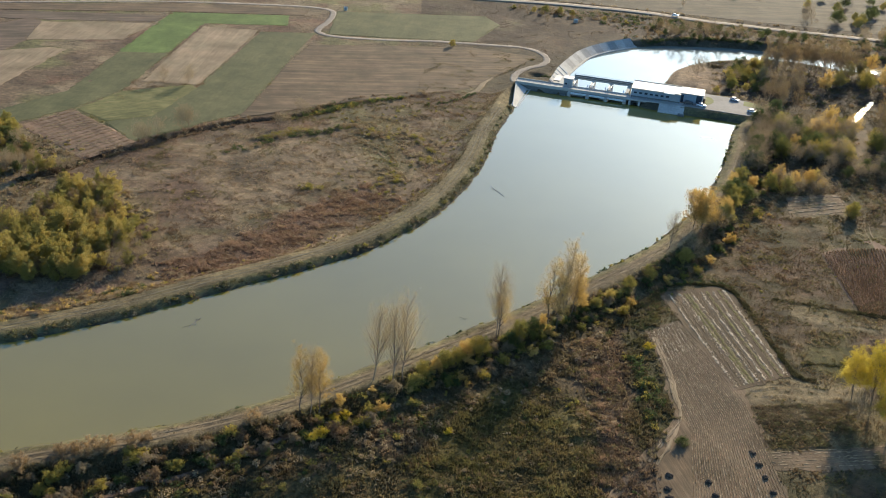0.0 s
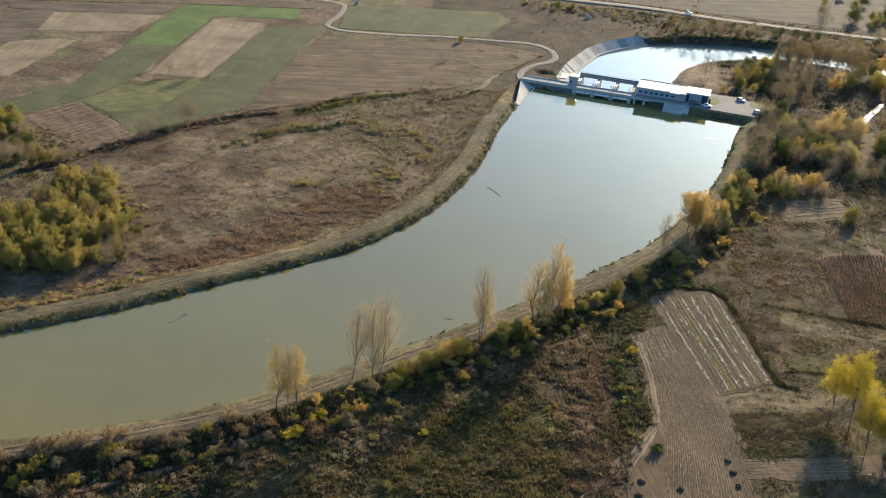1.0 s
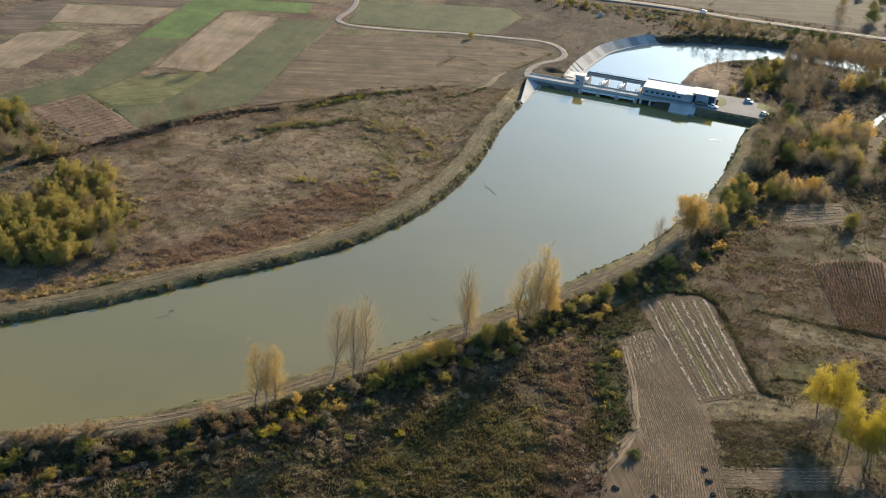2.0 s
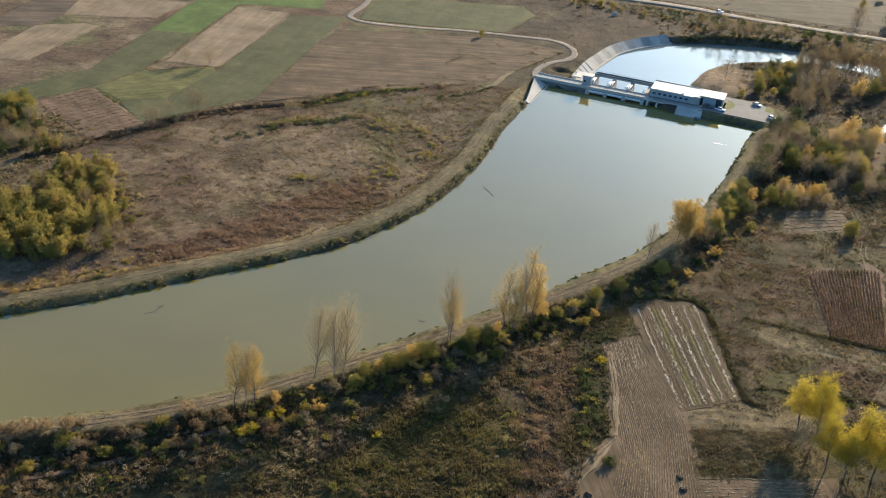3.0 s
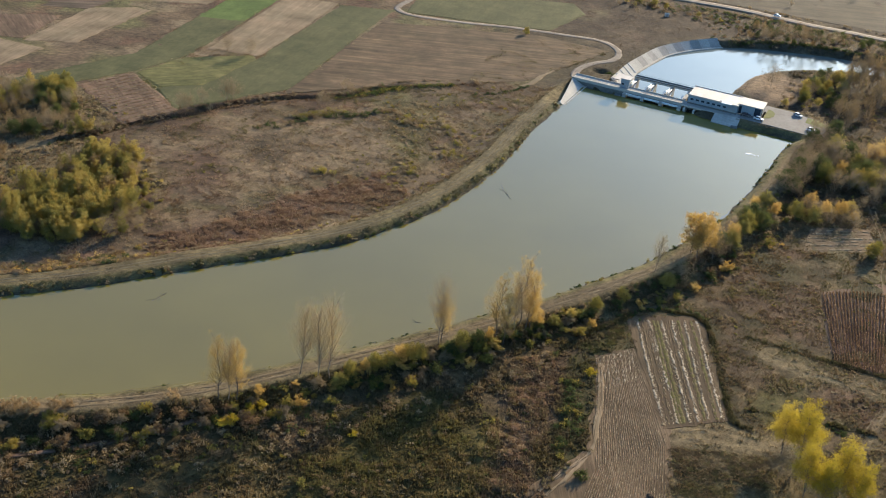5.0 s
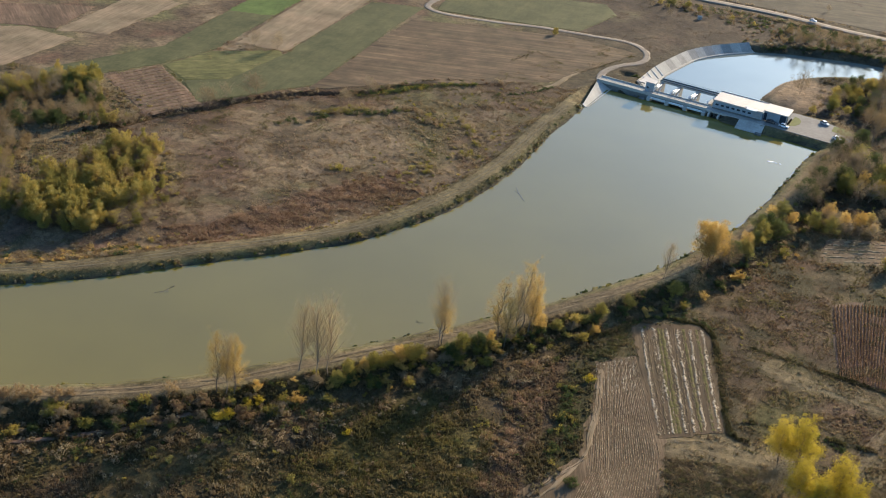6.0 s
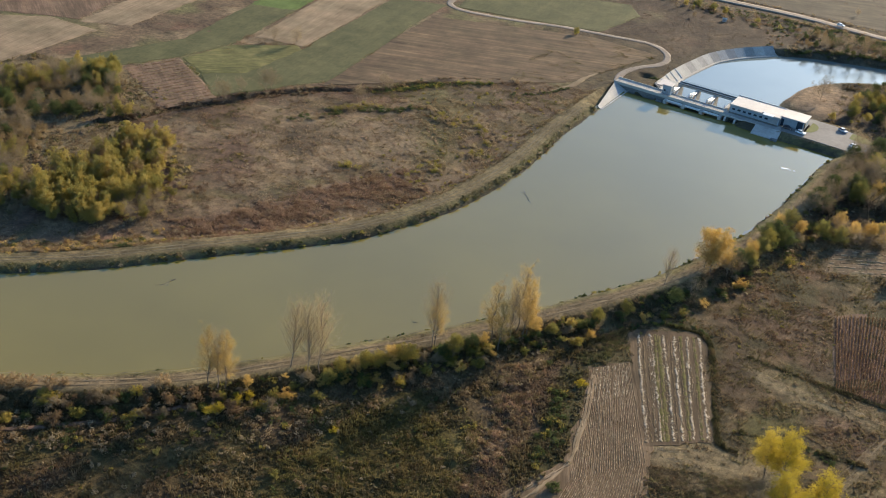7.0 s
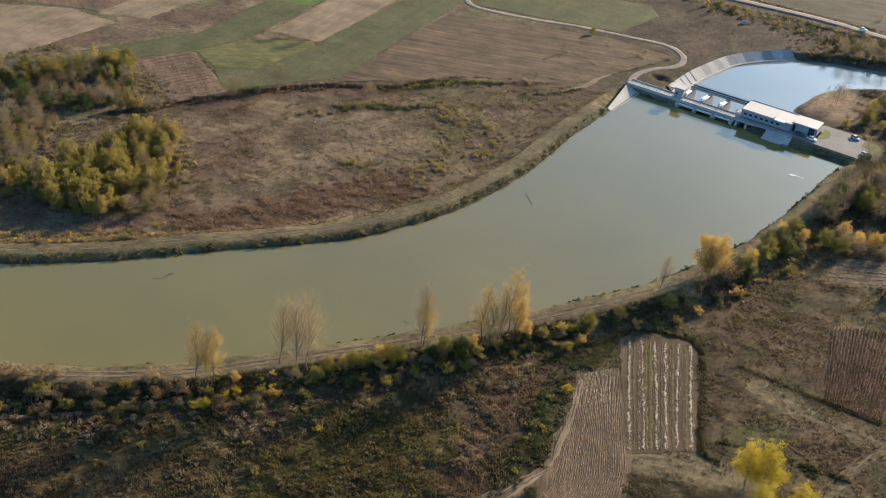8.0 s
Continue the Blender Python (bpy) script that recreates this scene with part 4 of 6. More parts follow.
tagged(part("yard", yard, ASPHALT), "grey gravel parking yard beside the powerhouse", "yard", kind="structure")
lawn = bmesh.new()
bmesh.ops.contextual_create(lawn, geom=[lawn.verts.new((*(dam_xy(u, v)), DECK_Z + 0.19)) for u, v in ((84.6, 6.6), (87, 8), (88.6, 12), (88.4, 16), (87, 19), (84.8, 20))])
LAWN = surface("short_lawn", (0.09, 0.10, 0.035), (0.13, 0.14, 0.045), (0.17, 0.17, 0.06), 0.3, 2.0)
tagged(part("lawn", lawn, LAWN), "small mown lawn beside the annexe", "lawn", kind="structure")
lawn = bmesh.new()
bmesh.ops.contextual_create(lawn, geom=[lawn.verts.new((*(dam_xy(u, v)), DECK_Z + 0.17)) for u, v in ((102, 14), (108, 12.5), (112, 15), (108, 20), (102, 21))])
tagged(part("lawn", lawn, LAWN), "patchy grass at the edge of the yard", "lawn", kind="structure")


# ---- cars ----


def loft_bm(sections):
    """Skins a list of closed rings with equal counts."""
    bm = bmesh.new()
    rings = [[bm.verts.new(p) for p in s] for s in sections]
    for a, b in zip(rings[:-1], rings[1:]):
        for k in range(len(a)):
            bm.faces.new((a[k - 1], a[k], b[k], b[k - 1]))
    bm.faces.new(rings[0][::-1]), bm.faces.new(rings[-1])
    bmesh.ops.recalc_face_normals(bm, faces=bm.faces)
    return bm


CAR_GLASS = GLASS
TYRE = surface("tyre_rubber", (0.015, 0.015, 0.015), (0.022, 0.022, 0.022), (0.03, 0.03, 0.03), 1.0, 8.0, 0.9, 0.1, 0.01)
LAMP = shader("lamp_lens")[0]
LAMP.node_tree.nodes["Principled BSDF"].inputs["Base Color"].default_value = (0.7, 0.7, 0.7, 1)
LAMP.node_tree.nodes["Principled BSDF"].inputs["Roughness"].default_value = 0.1
LAMP_RED = shader("red_lamp_lens")[0]
LAMP_RED.node_tree.nodes["Principled BSDF"].inputs["Base Color"].default_value = (0.3, 0.01, 0.01, 1)


def paint(name, colour):
    m, n, l, b = shader(name)
    b.inputs["Base Color"].default_value = (*colour, 1)
    b.inputs["Roughness"].default_value, b.inputs["Coat Weight"].default_value = 0.35, 0.6
    bumped(n, l, b, noise_node(n, l, 6.0, 3, 0.5), 0.02, 0.01)
    return m


def car(m, colour, label, long=4.3, high=1.48):
    c = root("car", m, label, "car", "parked cars")
    w, h = 0.88, high
    ring = lambda y, zs, ww: [(-ww, y, zs[0]), (ww, y, zs[0]), (ww * 1.02, y, (zs[0] + zs[1]) / 2), (ww * 0.95, y, zs[1]), (-ww * 0.95, y, zs[1]), (-ww * 1.02, y, (zs[0] + zs[1]) / 2)]
    L = long / 2
    body = loft_bm([ring(-L, (0.35, 0.7), w * 0.86), ring(-L * 0.93, (0.25, 0.82), w * 0.97), ring(-L * 0.4, (0.22, 0.9), w), ring(L * 0.5, (0.22, 0.93), w), ring(L * 0.9, (0.25, 0.9), w * 0.97), ring(L, (0.35, 0.75), w * 0.86)])
    part("body", body, colour, c)
    cab = loft_bm([ring(-L * 0.45, (0.86, 0.93), w * 0.93), ring(-L * 0.12, (0.86, h - 0.08), w * 0.8), ring(L * 0.55, (0.86, h - 0.06), w * 0.8), ring(L * 0.9, (0.86, 0.95), w * 0.9)])
    part("window_band", cab, CAR_GLASS, c, "dark car glass")
    part("roof", loft_bm([ring(-L * 0.13, (h - 0.1, h - 0.02), w * 0.8), ring(L * 0.2, (h - 0.08, h + 0.01), w * 0.82), ring(L * 0.57, (h - 0.1, h - 0.03), w * 0.8)]), colour, c)
    for sx in (-1, 1):
        for y in (-L * 0.62, L * 0.62):
            bm = bmesh.new()
            bmesh.ops.create_cone(bm, cap_ends=True, segments=14, radius1=0.32, radius2=0.32, depth=0.22, matrix=pose(sx * (w - 0.08), y, 0.32, 0, 90, 0))
            wheel = part("wheel", bm, TYRE, c)
            bm = bmesh.new()
            bmesh.ops.create_cone(bm, cap_ends=True, segments=10, radius1=0.2, radius2=0.17, depth=0.05, matrix=pose(sx * (w + 0.04), y, 0.32, 0, 90 * sx, 0))
            part("rim", bm, STEEL_GREY, wheel)
        part("headlight", box_bm((0.34, 0.08, 0.14), (sx * 0.6 - 0.17, -L - 0.01, 0.6), 0.02), LAMP, c)
        part("tail_light", box_bm((0.2, 0.08, 0.2), (sx * 0.66 - 0.1, L - 0.06, 0.66), 0.02), LAMP_RED, c)
        part("mirror", box_bm((0.16, 0.1, 0.12), (sx * (w + 0.08) - 0.08, -L * 0.33, 0.92), 0.02), colour, c)
    return c


WHITE_CAR, SILVER_CAR, DARK_CAR = paint("white_car_paint", (0.75, 0.76, 0.78)), paint("silver_car_paint", (0.42, 0.44, 0.47)), paint("dark_car_paint", (0.03, 0.035, 0.045))
on_yard = lambda u, v, turn: DAM @ pose(u, v, DECK_Z + 0.12, 0, 0, turn)
car(on_yard(97.8, 20.2, 62), SILVER_CAR, "silver hatchback parked on the gravel yard")
car(on_yard(106.0, 5.6, 80), WHITE_CAR, "white car parked at the edge of the yard")
car(on_yard(83.4, 3.6, 84), WHITE_CAR, "white car with dark glass parked by the annexe", 4.4, 1.55)
car(on_yard(77.6, 4.4, 90), DARK_CAR, "dark car parked close to the powerhouse wall")
car(pose(163, 643.5, 0.85, 0, 0, 70), WHITE_CAR, "white car on the country road")

# ---- trees and shrubs ----
L_GOLD = foliage("gold_leaves", [(0.37, 0.235, 0.065), (0.50, 0.335, 0.10), (0.62, 0.44, 0.16)], 0.6)
L_YELLOW = foliage("yellow_green_leaves", [(0.33, 0.255, 0.025), (0.48, 0.37, 0.04), (0.58, 0.44, 0.08)], 0.55)
L_OLIVE = foliage("olive_leaves", [(0.13, 0.13, 0.033), (0.20, 0.185, 0.044), (0.29, 0.235, 0.055), (0.36, 0.255, 0.055)])
L_GREEN = foliage("dark_green_leaves", [(0.05, 0.07, 0.025), (0.08, 0.10, 0.03), (0.13, 0.135, 0.04)])
L_RUST = foliage("russet_leaves", [(0.14, 0.088, 0.05), (0.195, 0.128, 0.07), (0.25, 0.175, 0.095)])
L_DRY = foliage("dry_grey_brown_leaves", [(0.16, 0.12, 0.07), (0.25, 0.19, 0.115), (0.36, 0.28, 0.17)])


def quads(centres, normals, sizes, rng, square=0.7):
    """Leaf clumps: bent little plates (two triangles each) at the given places."""
    n = len(centres)
    t = np.cross(normals, rng.normal(0, 1, (n, 3)))
    t /= np.linalg.norm(t, axis=1)[:, None] + 1e-9
    b = np.cross(normals, t)
    s = sizes[:, None]
    c = centres
    v = np.stack([c - t * s, c - b * s * square + normals * s * 0.25, c + t * s, c + b * s * square + normals * s * 0.25], 1).reshape(-1, 3)
    i = np.arange(n)[:, None] * 4
    f = np.concatenate([np.c_[i, i + 1, i + 2], np.c_[i, i + 2, i + 3]])
    return v, f


def grow(rng, high, spread, limbs, lean=0.03, start=0.25, fork=0, up=0.7, radius=0.012, twigs=3):
    """Stem and limbs as tapered tubes; returns a bmesh and the limb tips with their reach."""
    bm = bmesh.new()

    def tube(pts, r0, r1, sides):
        rings = []
        for k, p in enumerate(pts):
            d = (pts[min(k + 1, len(pts) - 1)] - pts[max(k - 1, 0)]).normalized()
            a = d.orthogonal().normalized()
            b = d.cross(a)
            r = r0 + (r1 - r0) * k / (len(pts) - 1)
            rings.append([bm.verts.new(p + (a * math.cos(w) + b * math.sin(w)) * r) for w in (2 * math.pi * j / sides for j in range(sides))])
        for x, y in zip(rings[:-1], rings[1:]):
            for j in range(sides):
                bm.faces.new((x[j - 1], x[j], y[j], y[j - 1]))
        bm.faces.new(rings[-1])

    tips = []
    stems = 1 + fork
    for s in range(stems):
        h = high * (1 - 0.13 * s)
        ln = Vector((rng.normal(0, lean + 0.09 * fork), rng.normal(0, lean + 0.09 * fork), 1))
        pts = [Vector((0, 0, -0.4)) + ln * (h * k / 7) + Vector((rng.normal(0, 0.012 * h), rng.normal(0, 0.012 * h), 0)) * (k > 0) for k in range(8)]
        r = high * radius / math.sqrt(stems)
        tube(pts, r, r * 0.15, 7)
        for j in range(limbs // stems):
            f = start + (1 - start) * (j + rng.rand()) / (limbs // stems)
            k = min(6, int(f * 7))
            p = pts[k].lerp(pts[k + 1], f * 7 - k)
            w = 2.4 * j + rng.rand() * 1.5
            reach = spread * (1.15 - 0.75 * f) * (0.7 + 0.6 * rng.rand())
            out = Vector((math.cos(w), math.sin(w), up * (0.6 + 0.8 * rng.rand())))
            e = p + out * reach
            mid = p.lerp(e, 0.5) + Vector((0, 0, -0.08 * reach))
            tube([p, mid, e], r * 0.38 * (1.1 - 0.7 * f), r * 0.06, 4)
            tips.append((mid, reach * 0.35)), tips.append((e, reach * 0.42))
            for q in range(twigs):
                a = p.lerp(e, 0.35 + 0.2 * q)
                e2 = a + (out + Vector((rng.normal(0, 0.7), rng.normal(0, 0.7), rng.normal(0.2, 0.4)))).normalized() * reach * 0.5
                tube([a, e2], r * 0.13, r * 0.03, 3)
                tips.append((e2, reach * 0.3))
        tips.append((pts[-1], spread * 0.3))
    return bm, tips


def crown_mesh(rng, tips, count, size, squash=1.0, keep=1.0):
    tips = [t for t in tips if rng.rand() < keep]
    p = np.array([t[0] for t in tips])
    r = np.array([t[1] for t in tips])
    w = np.maximum(r, 0.3) ** 1.5
    k = rng.choice(len(tips), count, p=w / w.sum())
    d = rng.normal(0, 1, (count, 3))
    d /= np.linalg.norm(d, axis=1)[:, None]
    c = p[k] + d * (r[k] * 1.3 * rng.rand(count) ** 0.75)[:, None] * np.array((1, 1, squash))
    nrm = d * 0.6 + rng.normal(0, 0.6, (count, 3)) + np.array((0, 0, 0.35))
    nrm /= np.linalg.norm(nrm, axis=1)[:, None]
    c[:, 2] = np.maximum(c[:, 2], 0.15)
    return quads(c, nrm, size * (0.6 + 0.8 * rng.rand(count)), rng)


def plant(name, seed, label, category, leaves, bark, high, spread, limbs, count, size, group="", **kw):
    """One tree or shrub: a root with its trunk (or stems) and its crown."""
    rng = np.random.RandomState(seed)
    keep, squash = kw.pop("keep", 1.0), kw.pop("squash", 1.0)
    bm, tips = grow(rng, high, spread, limbs, **kw)
    e = root(name, Matrix.Identity(4), label, category, group)
    part("trunk", bm, bark, e)
    if count:
        v, f = crown_mesh(rng, tips, count, size, squash, keep)
        from_arrays("crown", v, f, leaves, e)
    return e


G_HIGH = height(*np.meshgrid(GX, GY))


def ground_z(x, y):
    return float(looked_up(G_HIGH, x, y))


placed = set()


def stand(kinds, x, y, scale=1.0, turn=None, pick=None, sink=0.15, tall=1.0):
    """Puts a copy of one of the kinds on the ground; the first use of a kind moves the original."""
    k = kinds[pick if pick is not None else random.randrange(len(kinds))]
    turn = random.uniform(0, 360) if turn is None else turn
    m = pose(x, y, ground_z(x, y) - sink, random.uniform(-2, 2), random.uniform(-2, 2), turn)
    if k.name not in placed:
        placed.add(k.name)
        k.matrix_basis = m @ Matrix.Diagonal((scale, scale, scale * tall, 1))
        return k
    c = copy_thing(k, m)
    c.scale = (scale, scale, scale * tall)
    return c


L_TWIG = foliage("pale_twig_leaves", [(0.23, 0.155, 0.085), (0.32, 0.22, 0.115), (0.40, 0.29, 0.155)], 0.55)
POPLARS = [plant("poplar", 11 + k, "slender poplar with sparse golden leaves on the dike", "tree", L_GOLD, BARK, 18, 3.1, 60, n, 0.10, "dike poplars", start=0.22, up=1.5, radius=0.009, twigs=3, keep=kp)
           for k, (n, kp) in enumerate(((5200, 1.0), (3800, 1.0), (6200, 1.0)))]
L_BROWNGOLD = foliage("thin_brown_gold_leaves", [(0.17, 0.12, 0.06), (0.25, 0.175, 0.085), (0.34, 0.245, 0.12)])
L_THIN = foliage("thin_pale_gold_leaves", [(0.28, 0.205, 0.10), (0.38, 0.285, 0.14), (0.48, 0.37, 0.20)], 0.55)
BARE = [plant("bare_poplar", 21 + k, "nearly bare grey poplar with a few pale leaves", "tree", L_THIN, BARK_PALE, 20, 3.2, 80, 6500, 0.075, "bare dike poplars", start=0.22, up=2.1, radius=0.008, twigs=5) for k in range(2)]
TALL = [plant("yellow_tree", 31 + k, "tall tree with a dense golden yellow crown", "tree", L_YELLOW, BARK, 17, 4.0, 80, 13000, 0.115, "yellow trees", start=0.33, fork=1, up=0.8, radius=0.013, keep=0.72) for k in range(2)]
L_COPSE = foliage("copse_leaves", [(0.14, 0.135, 0.040), (0.26, 0.225, 0.058), (0.39, 0.31, 0.082), (0.49, 0.36, 0.11)])
BROAD = [plant("broadleaf_tree", 41 + k, "bushy broadleaf tree in olive and yellow autumn leaf", "tree", lf, BARK, 9.5, 3.6, 44, 7000, 0.145, "riverside wood", start=0.12, fork=f, up=0.6, radius=0.012, squash=0.9)
         for k, (lf, f) in enumerate(((L_OLIVE, 0), (L_COPSE, 1), (L_COPSE, 2), (L_GREEN, 1)))]
COPSE = [plant("copse_tree", 91 + k, "dense young copse tree in olive-yellow leaf", "tree", lf, BARK, 9.5, 1.9, 48, 6500, 0.12, "copse", start=0.1, fork=f, up=1.0, radius=0.012)
         for k, (lf, f) in enumerate(((L_COPSE, 1), (L_COPSE, 2), (L_COPSE, 2)))]
BROWNB = [plant("brown_tree", 95 + k, "bushy young tree in thin brown leaf", "tree", L_BROWNGOLD, BARK_PALE, 8.5, 2.4, 44, 3600, 0.12, "brown thicket", start=0.08, fork=2, up=0.9, radius=0.011, twigs=4) for k in range(2)]
GOLDB = [plant("gold_tree", 51 + k, "round tree in warm golden autumn leaf", "tree", L_GOLD, BARK, 11, 3.2, 42, 6500, 0.13, "golden trees", start=0.15, fork=1, up=0.8, radius=0.011) for k in range(2)]
LEAFLESS = [plant("leafless_tree", 61 + k, "leafless grey-brown tree with fine twigs", "tree", L_DRY, BARK_PALE, 11, 3.5, 46, 1800, 0.14, "leafless trees", start=0.15, fork=1, up=0.9, radius=0.010, twigs=5) for k in range(2)]
TALLN = [plant("river_poplar", 65 + k, "tall thin poplar with few brown-gold leaves", "tree", L_BROWNGOLD, BARK_PALE, 18, 2.7, 56, 2600, 0.13, "river poplars", start=0.2, up=1.3, radius=0.009, twigs=5) for k in range(2)]
SHRUB = [plant("shrub", 71 + k, lab, "shrub", lf, BARK, 2.6, 1.45, 18, 1300, 0.115, "dike shrubs", start=0.02, fork=2, up=0.7, radius=0.012, twigs=2, squash=0.8)
         for k, (lf, lab) in enumerate(((L_OLIVE, "olive green shrub in the rough grass"), (L_GREEN, "dark green shrub in the rough grass"), (L_GOLD, "yellow leaved shrub in the rough grass"), (L_RUST, "russet brown shrub in the rough grass"), (L_DRY, "dry grey-brown shrub in the rough grass"), (L_COPSE, "yellow-green shrub in the rough grass"), (L_TWIG, "pale nearly leafless shrub on the dike slope"), (L_YELLOW, "bright yellow leaved shrub in the rough grass")))]

SHRUB_LEAVES = (L_OLIVE, L_GREEN, L_GOLD, L_RUST, L_DRY, L_COPSE)
low_scrub = {}


def low_shrub(x, y, scale, pick, rng, count=105, flat=0.75):
    """Adds one low bush of leaf clumps to the scrub that is joined by leaf colour."""
    if inside(np.array([x]), np.array([y]), YARD)[0]:
        return
    lobes = rng.randint(3, 6)
    lc = rng.normal(0, 0.75, (lobes, 3)) * np.array((1, 1, 0.3)) + np.array((0, 0, 0.9))
    lr = 0.6 + 0.5 * rng.rand(lobes)
    k = rng.randint(lobes, size=count)
    d = rng.normal(0, 1, (count, 3))
    d /= np.linalg.norm(d, axis=1)[:, None]
    c = lc[k] + d * (lr[k] * rng.rand(count) ** 0.35)[:, None]
    c[:, 2] = np.abs(c[:, 2]) * flat
    nrm = d * 0.7 + rng.normal(0, 0.5, (count, 3)) + np.array((0, 0, 0.3))
    nrm /= np.linalg.norm(nrm, axis=1)[:, None]
    v, f = quads(c * scale, nrm, (0.11 + 0.13 * rng.rand(count)) * (0.6 + 0.4 * scale), rng)
    low_scrub.setdefault(pick, []).append((v + np.array((x, y, ground_z(x, y) - 0.1)), f))


PALE_BUSHES = ((-67.3, 184.0, 1.0, 6), (-64.2, 185.0, 1.35, 6), (-61.2, 186.6, 1.1, 6), (-56.3, 188.0, 1.2, 6), (-53.3, 189.6, 0.8, 6), (-77.5, 178.2, 1.3, 6), (-31.3, 198.8, 1.2, 6), (-70, 182.8, 1.1, 6),
               (70.3, 243.5, 0.8, 7), (-12.6, 203.1, 0.75, 7), (-10.6, 204.4, 0.8, 7), (-17.3, 195.5, 0.9, 7), (-15.4, 196.7, 0.9, 7), (-22, 177.8, 0.6, 5), (14, 200.6, 0.6, 7), (7, 180, 0.7, 5))
random.seed(9)
# poplars on the near dike
for x, y, kinds, s in ((-20.8, 202.8, POPLARS, 0.95), (-16.7, 203.6, POPLARS, 0.9), (-18.6, 203.2, BARE, 0.8), (-4.5, 217.6, BARE, 0.98), (0.3, 217.6, BARE, 1.05), (3.0, 219.6, BARE, 1.1), (27.8, 242.0, BARE, 0.95), (28.4, 242.6, POPLARS, 0.85),
                       (42.3, 251.0, POPLARS, 1.08), (45.0, 250.0, POPLARS, 0.9), (48.4, 259.5, POPLARS, 1.15), (50.4, 258.2, POPLARS, 1.0), (53.5, 261.5, GOLDB, 0.5), (47.0, 255.0, BARE, 0.9), (51.6, 259.0, POPLARS, 0.7),
                       (87.5, 302.5, BARE, 0.62), (99.5, 319.5, GOLDB, 1.35), (103.2, 322.0, GOLDB, 1.3), (101.5, 316.5, POPLARS, 0.75), (107.0, 320.0, LEAFLESS, 0.9)):
    stand(kinds, x, y, s)
# taller bushes on the outer slope of the near dike
for x, y, kinds, s in ((6, 218, BROAD, 0.5), (8, 222, BROAD, 0.5), (11.5, 224, GOLDB, 0.45), (13, 226.5, BROAD, 0.55), (16.5, 228.5, BROAD, 0.55), (19, 232, GOLDB, 0.5), (21.5, 233, BROAD, 0.6), (31.5, 240, BROAD, 0.5), (34, 243, BROAD, 0.6), (38, 247, BROAD, 0.5), (41, 249.5, GOLDB, 0.4), (58, 263.5, BROAD, 0.42), (63, 269, BROAD, 0.4), (70, 276, BROAD, 0.46), (78, 284, BROAD, 0.5),
                       (92, 297, BROAD, 0.6), (96, 303, LEAFLESS, 0.7), (109, 327, BROAD, 0.7), (114, 331, BROAD, 0.7), (24, 235, BROAD, 0.5), (-12, 207, GOLDB, 0.35)):
    stand(kinds, x, y, s)
# pale and yellow bushes that stand out
for x, y, s, k in PALE_BUSHES:
    stand(SHRUB, x, y, s, pick=k)
# yellow trees at the field edge
for x, y, s in ((119.3, 223.0, 0.84), (123.2, 220.0, 1.03), (122.8, 208.0, 0.88), (129.6, 210.5, 0.96), (126.5, 205.0, 0.85), (133.5, 206.5, 0.82)):
    stand(TALL, x, y, s)
stand(LEAFLESS, 117.5, 214.0, 0.85), stand(LEAFLESS, 126.0, 205.0, 0.9)


def wood(ring, count, kinds, low, big, apart, seed):
    """Trees spread over an area with room between the stems."""
    rng = np.random.RandomState(seed)
    ring = np.array(ring, float)
    a, b = ring.min(0), ring.max(0)
    got = []
    for _ in range(count * 40):
        p = a + (b - a) * rng.rand(2)
        if inside(np.array([p[0]]), np.array([p[1]]), ring)[0] and not inside(np.array([p[0]]), np.array([p[1]]), YARD)[0] and pool_depth(*p) > 1 and line_distance(p[0], p[1], PATCH) > 13 and all((p[0] - q[0]) ** 2 + (p[1] - q[1]) ** 2 > apart ** 2 for q in got):
            got.append(p)
            k = kinds[rng.randint(len(kinds))]
            stand(k, p[0], p[1], low + (big - low) * rng.rand())
            if len(got) >= count:
                break


O, G, Y, N, C, T, B = BROAD[:3], BROAD[3:], GOLDB, LEAFLESS, COPSE, TALLN, BROWNB
wood([(-122, 268), (-104, 262), (-88, 268), (-83, 284), (-88, 306), (-98, 330), (-112, 326), (-122, 300)], 150, [C, C, C, C, B, C, C, B, C, C, C], 0.55, 1.05, 2.05, 1)
wood([(-186, 344), (-166, 380), (-150, 385), (-148, 374), (-160, 367), (-178, 338)], 42, [C, C, O, C, N], 0.5, 0.85, 3.2, 2)
wood([(-240, 300), (-186, 344), (-178, 336), (-176, 300)], 40, [C, N, O], 0.5, 0.85, 4.5, 23)
wood([(-152, 361), (-140, 367), (-151, 380), (-161, 378)], 16, [G, G, C], 0.45, 0.75, 2.8, 24)
wood([(-157, 303), (-150, 305), (-162, 321), (-168, 318)], 10, [G, N], 0.4, 0.6, 2.8, 25)
wood([(-121, 256), (-125, 273), (-135, 297), (-147, 301), (-172, 296), (-160, 250)], 60, [C, B, C, G, N], 0.45, 0.85, 3.2, 3)
wood([(-128, 352), (-140, 336), (-165, 322), (-185, 338), (-160, 366), (-146, 372)], 60, [B, B, N, B, G], 0.35, 0.7, 3.6, 26)
wood([(-136, 292), (-150, 300), (-166, 306), (-158, 322), (-142, 318)], 26, [B, N, B], 0.35, 0.6, 3.4, 27)
for x, y, k, s in ((-128, 344, C, 0.8), (-125.5, 346, C, 0.65), (-130, 341, C, 0.55), (-144, 342, N, 0.65), (-140, 343, N, 0.75), (-136.5, 344, N, 0.6), (-119, 350, N, 0.6), (-122, 347, N, 0.5)):
    stand(k, x, y, s)
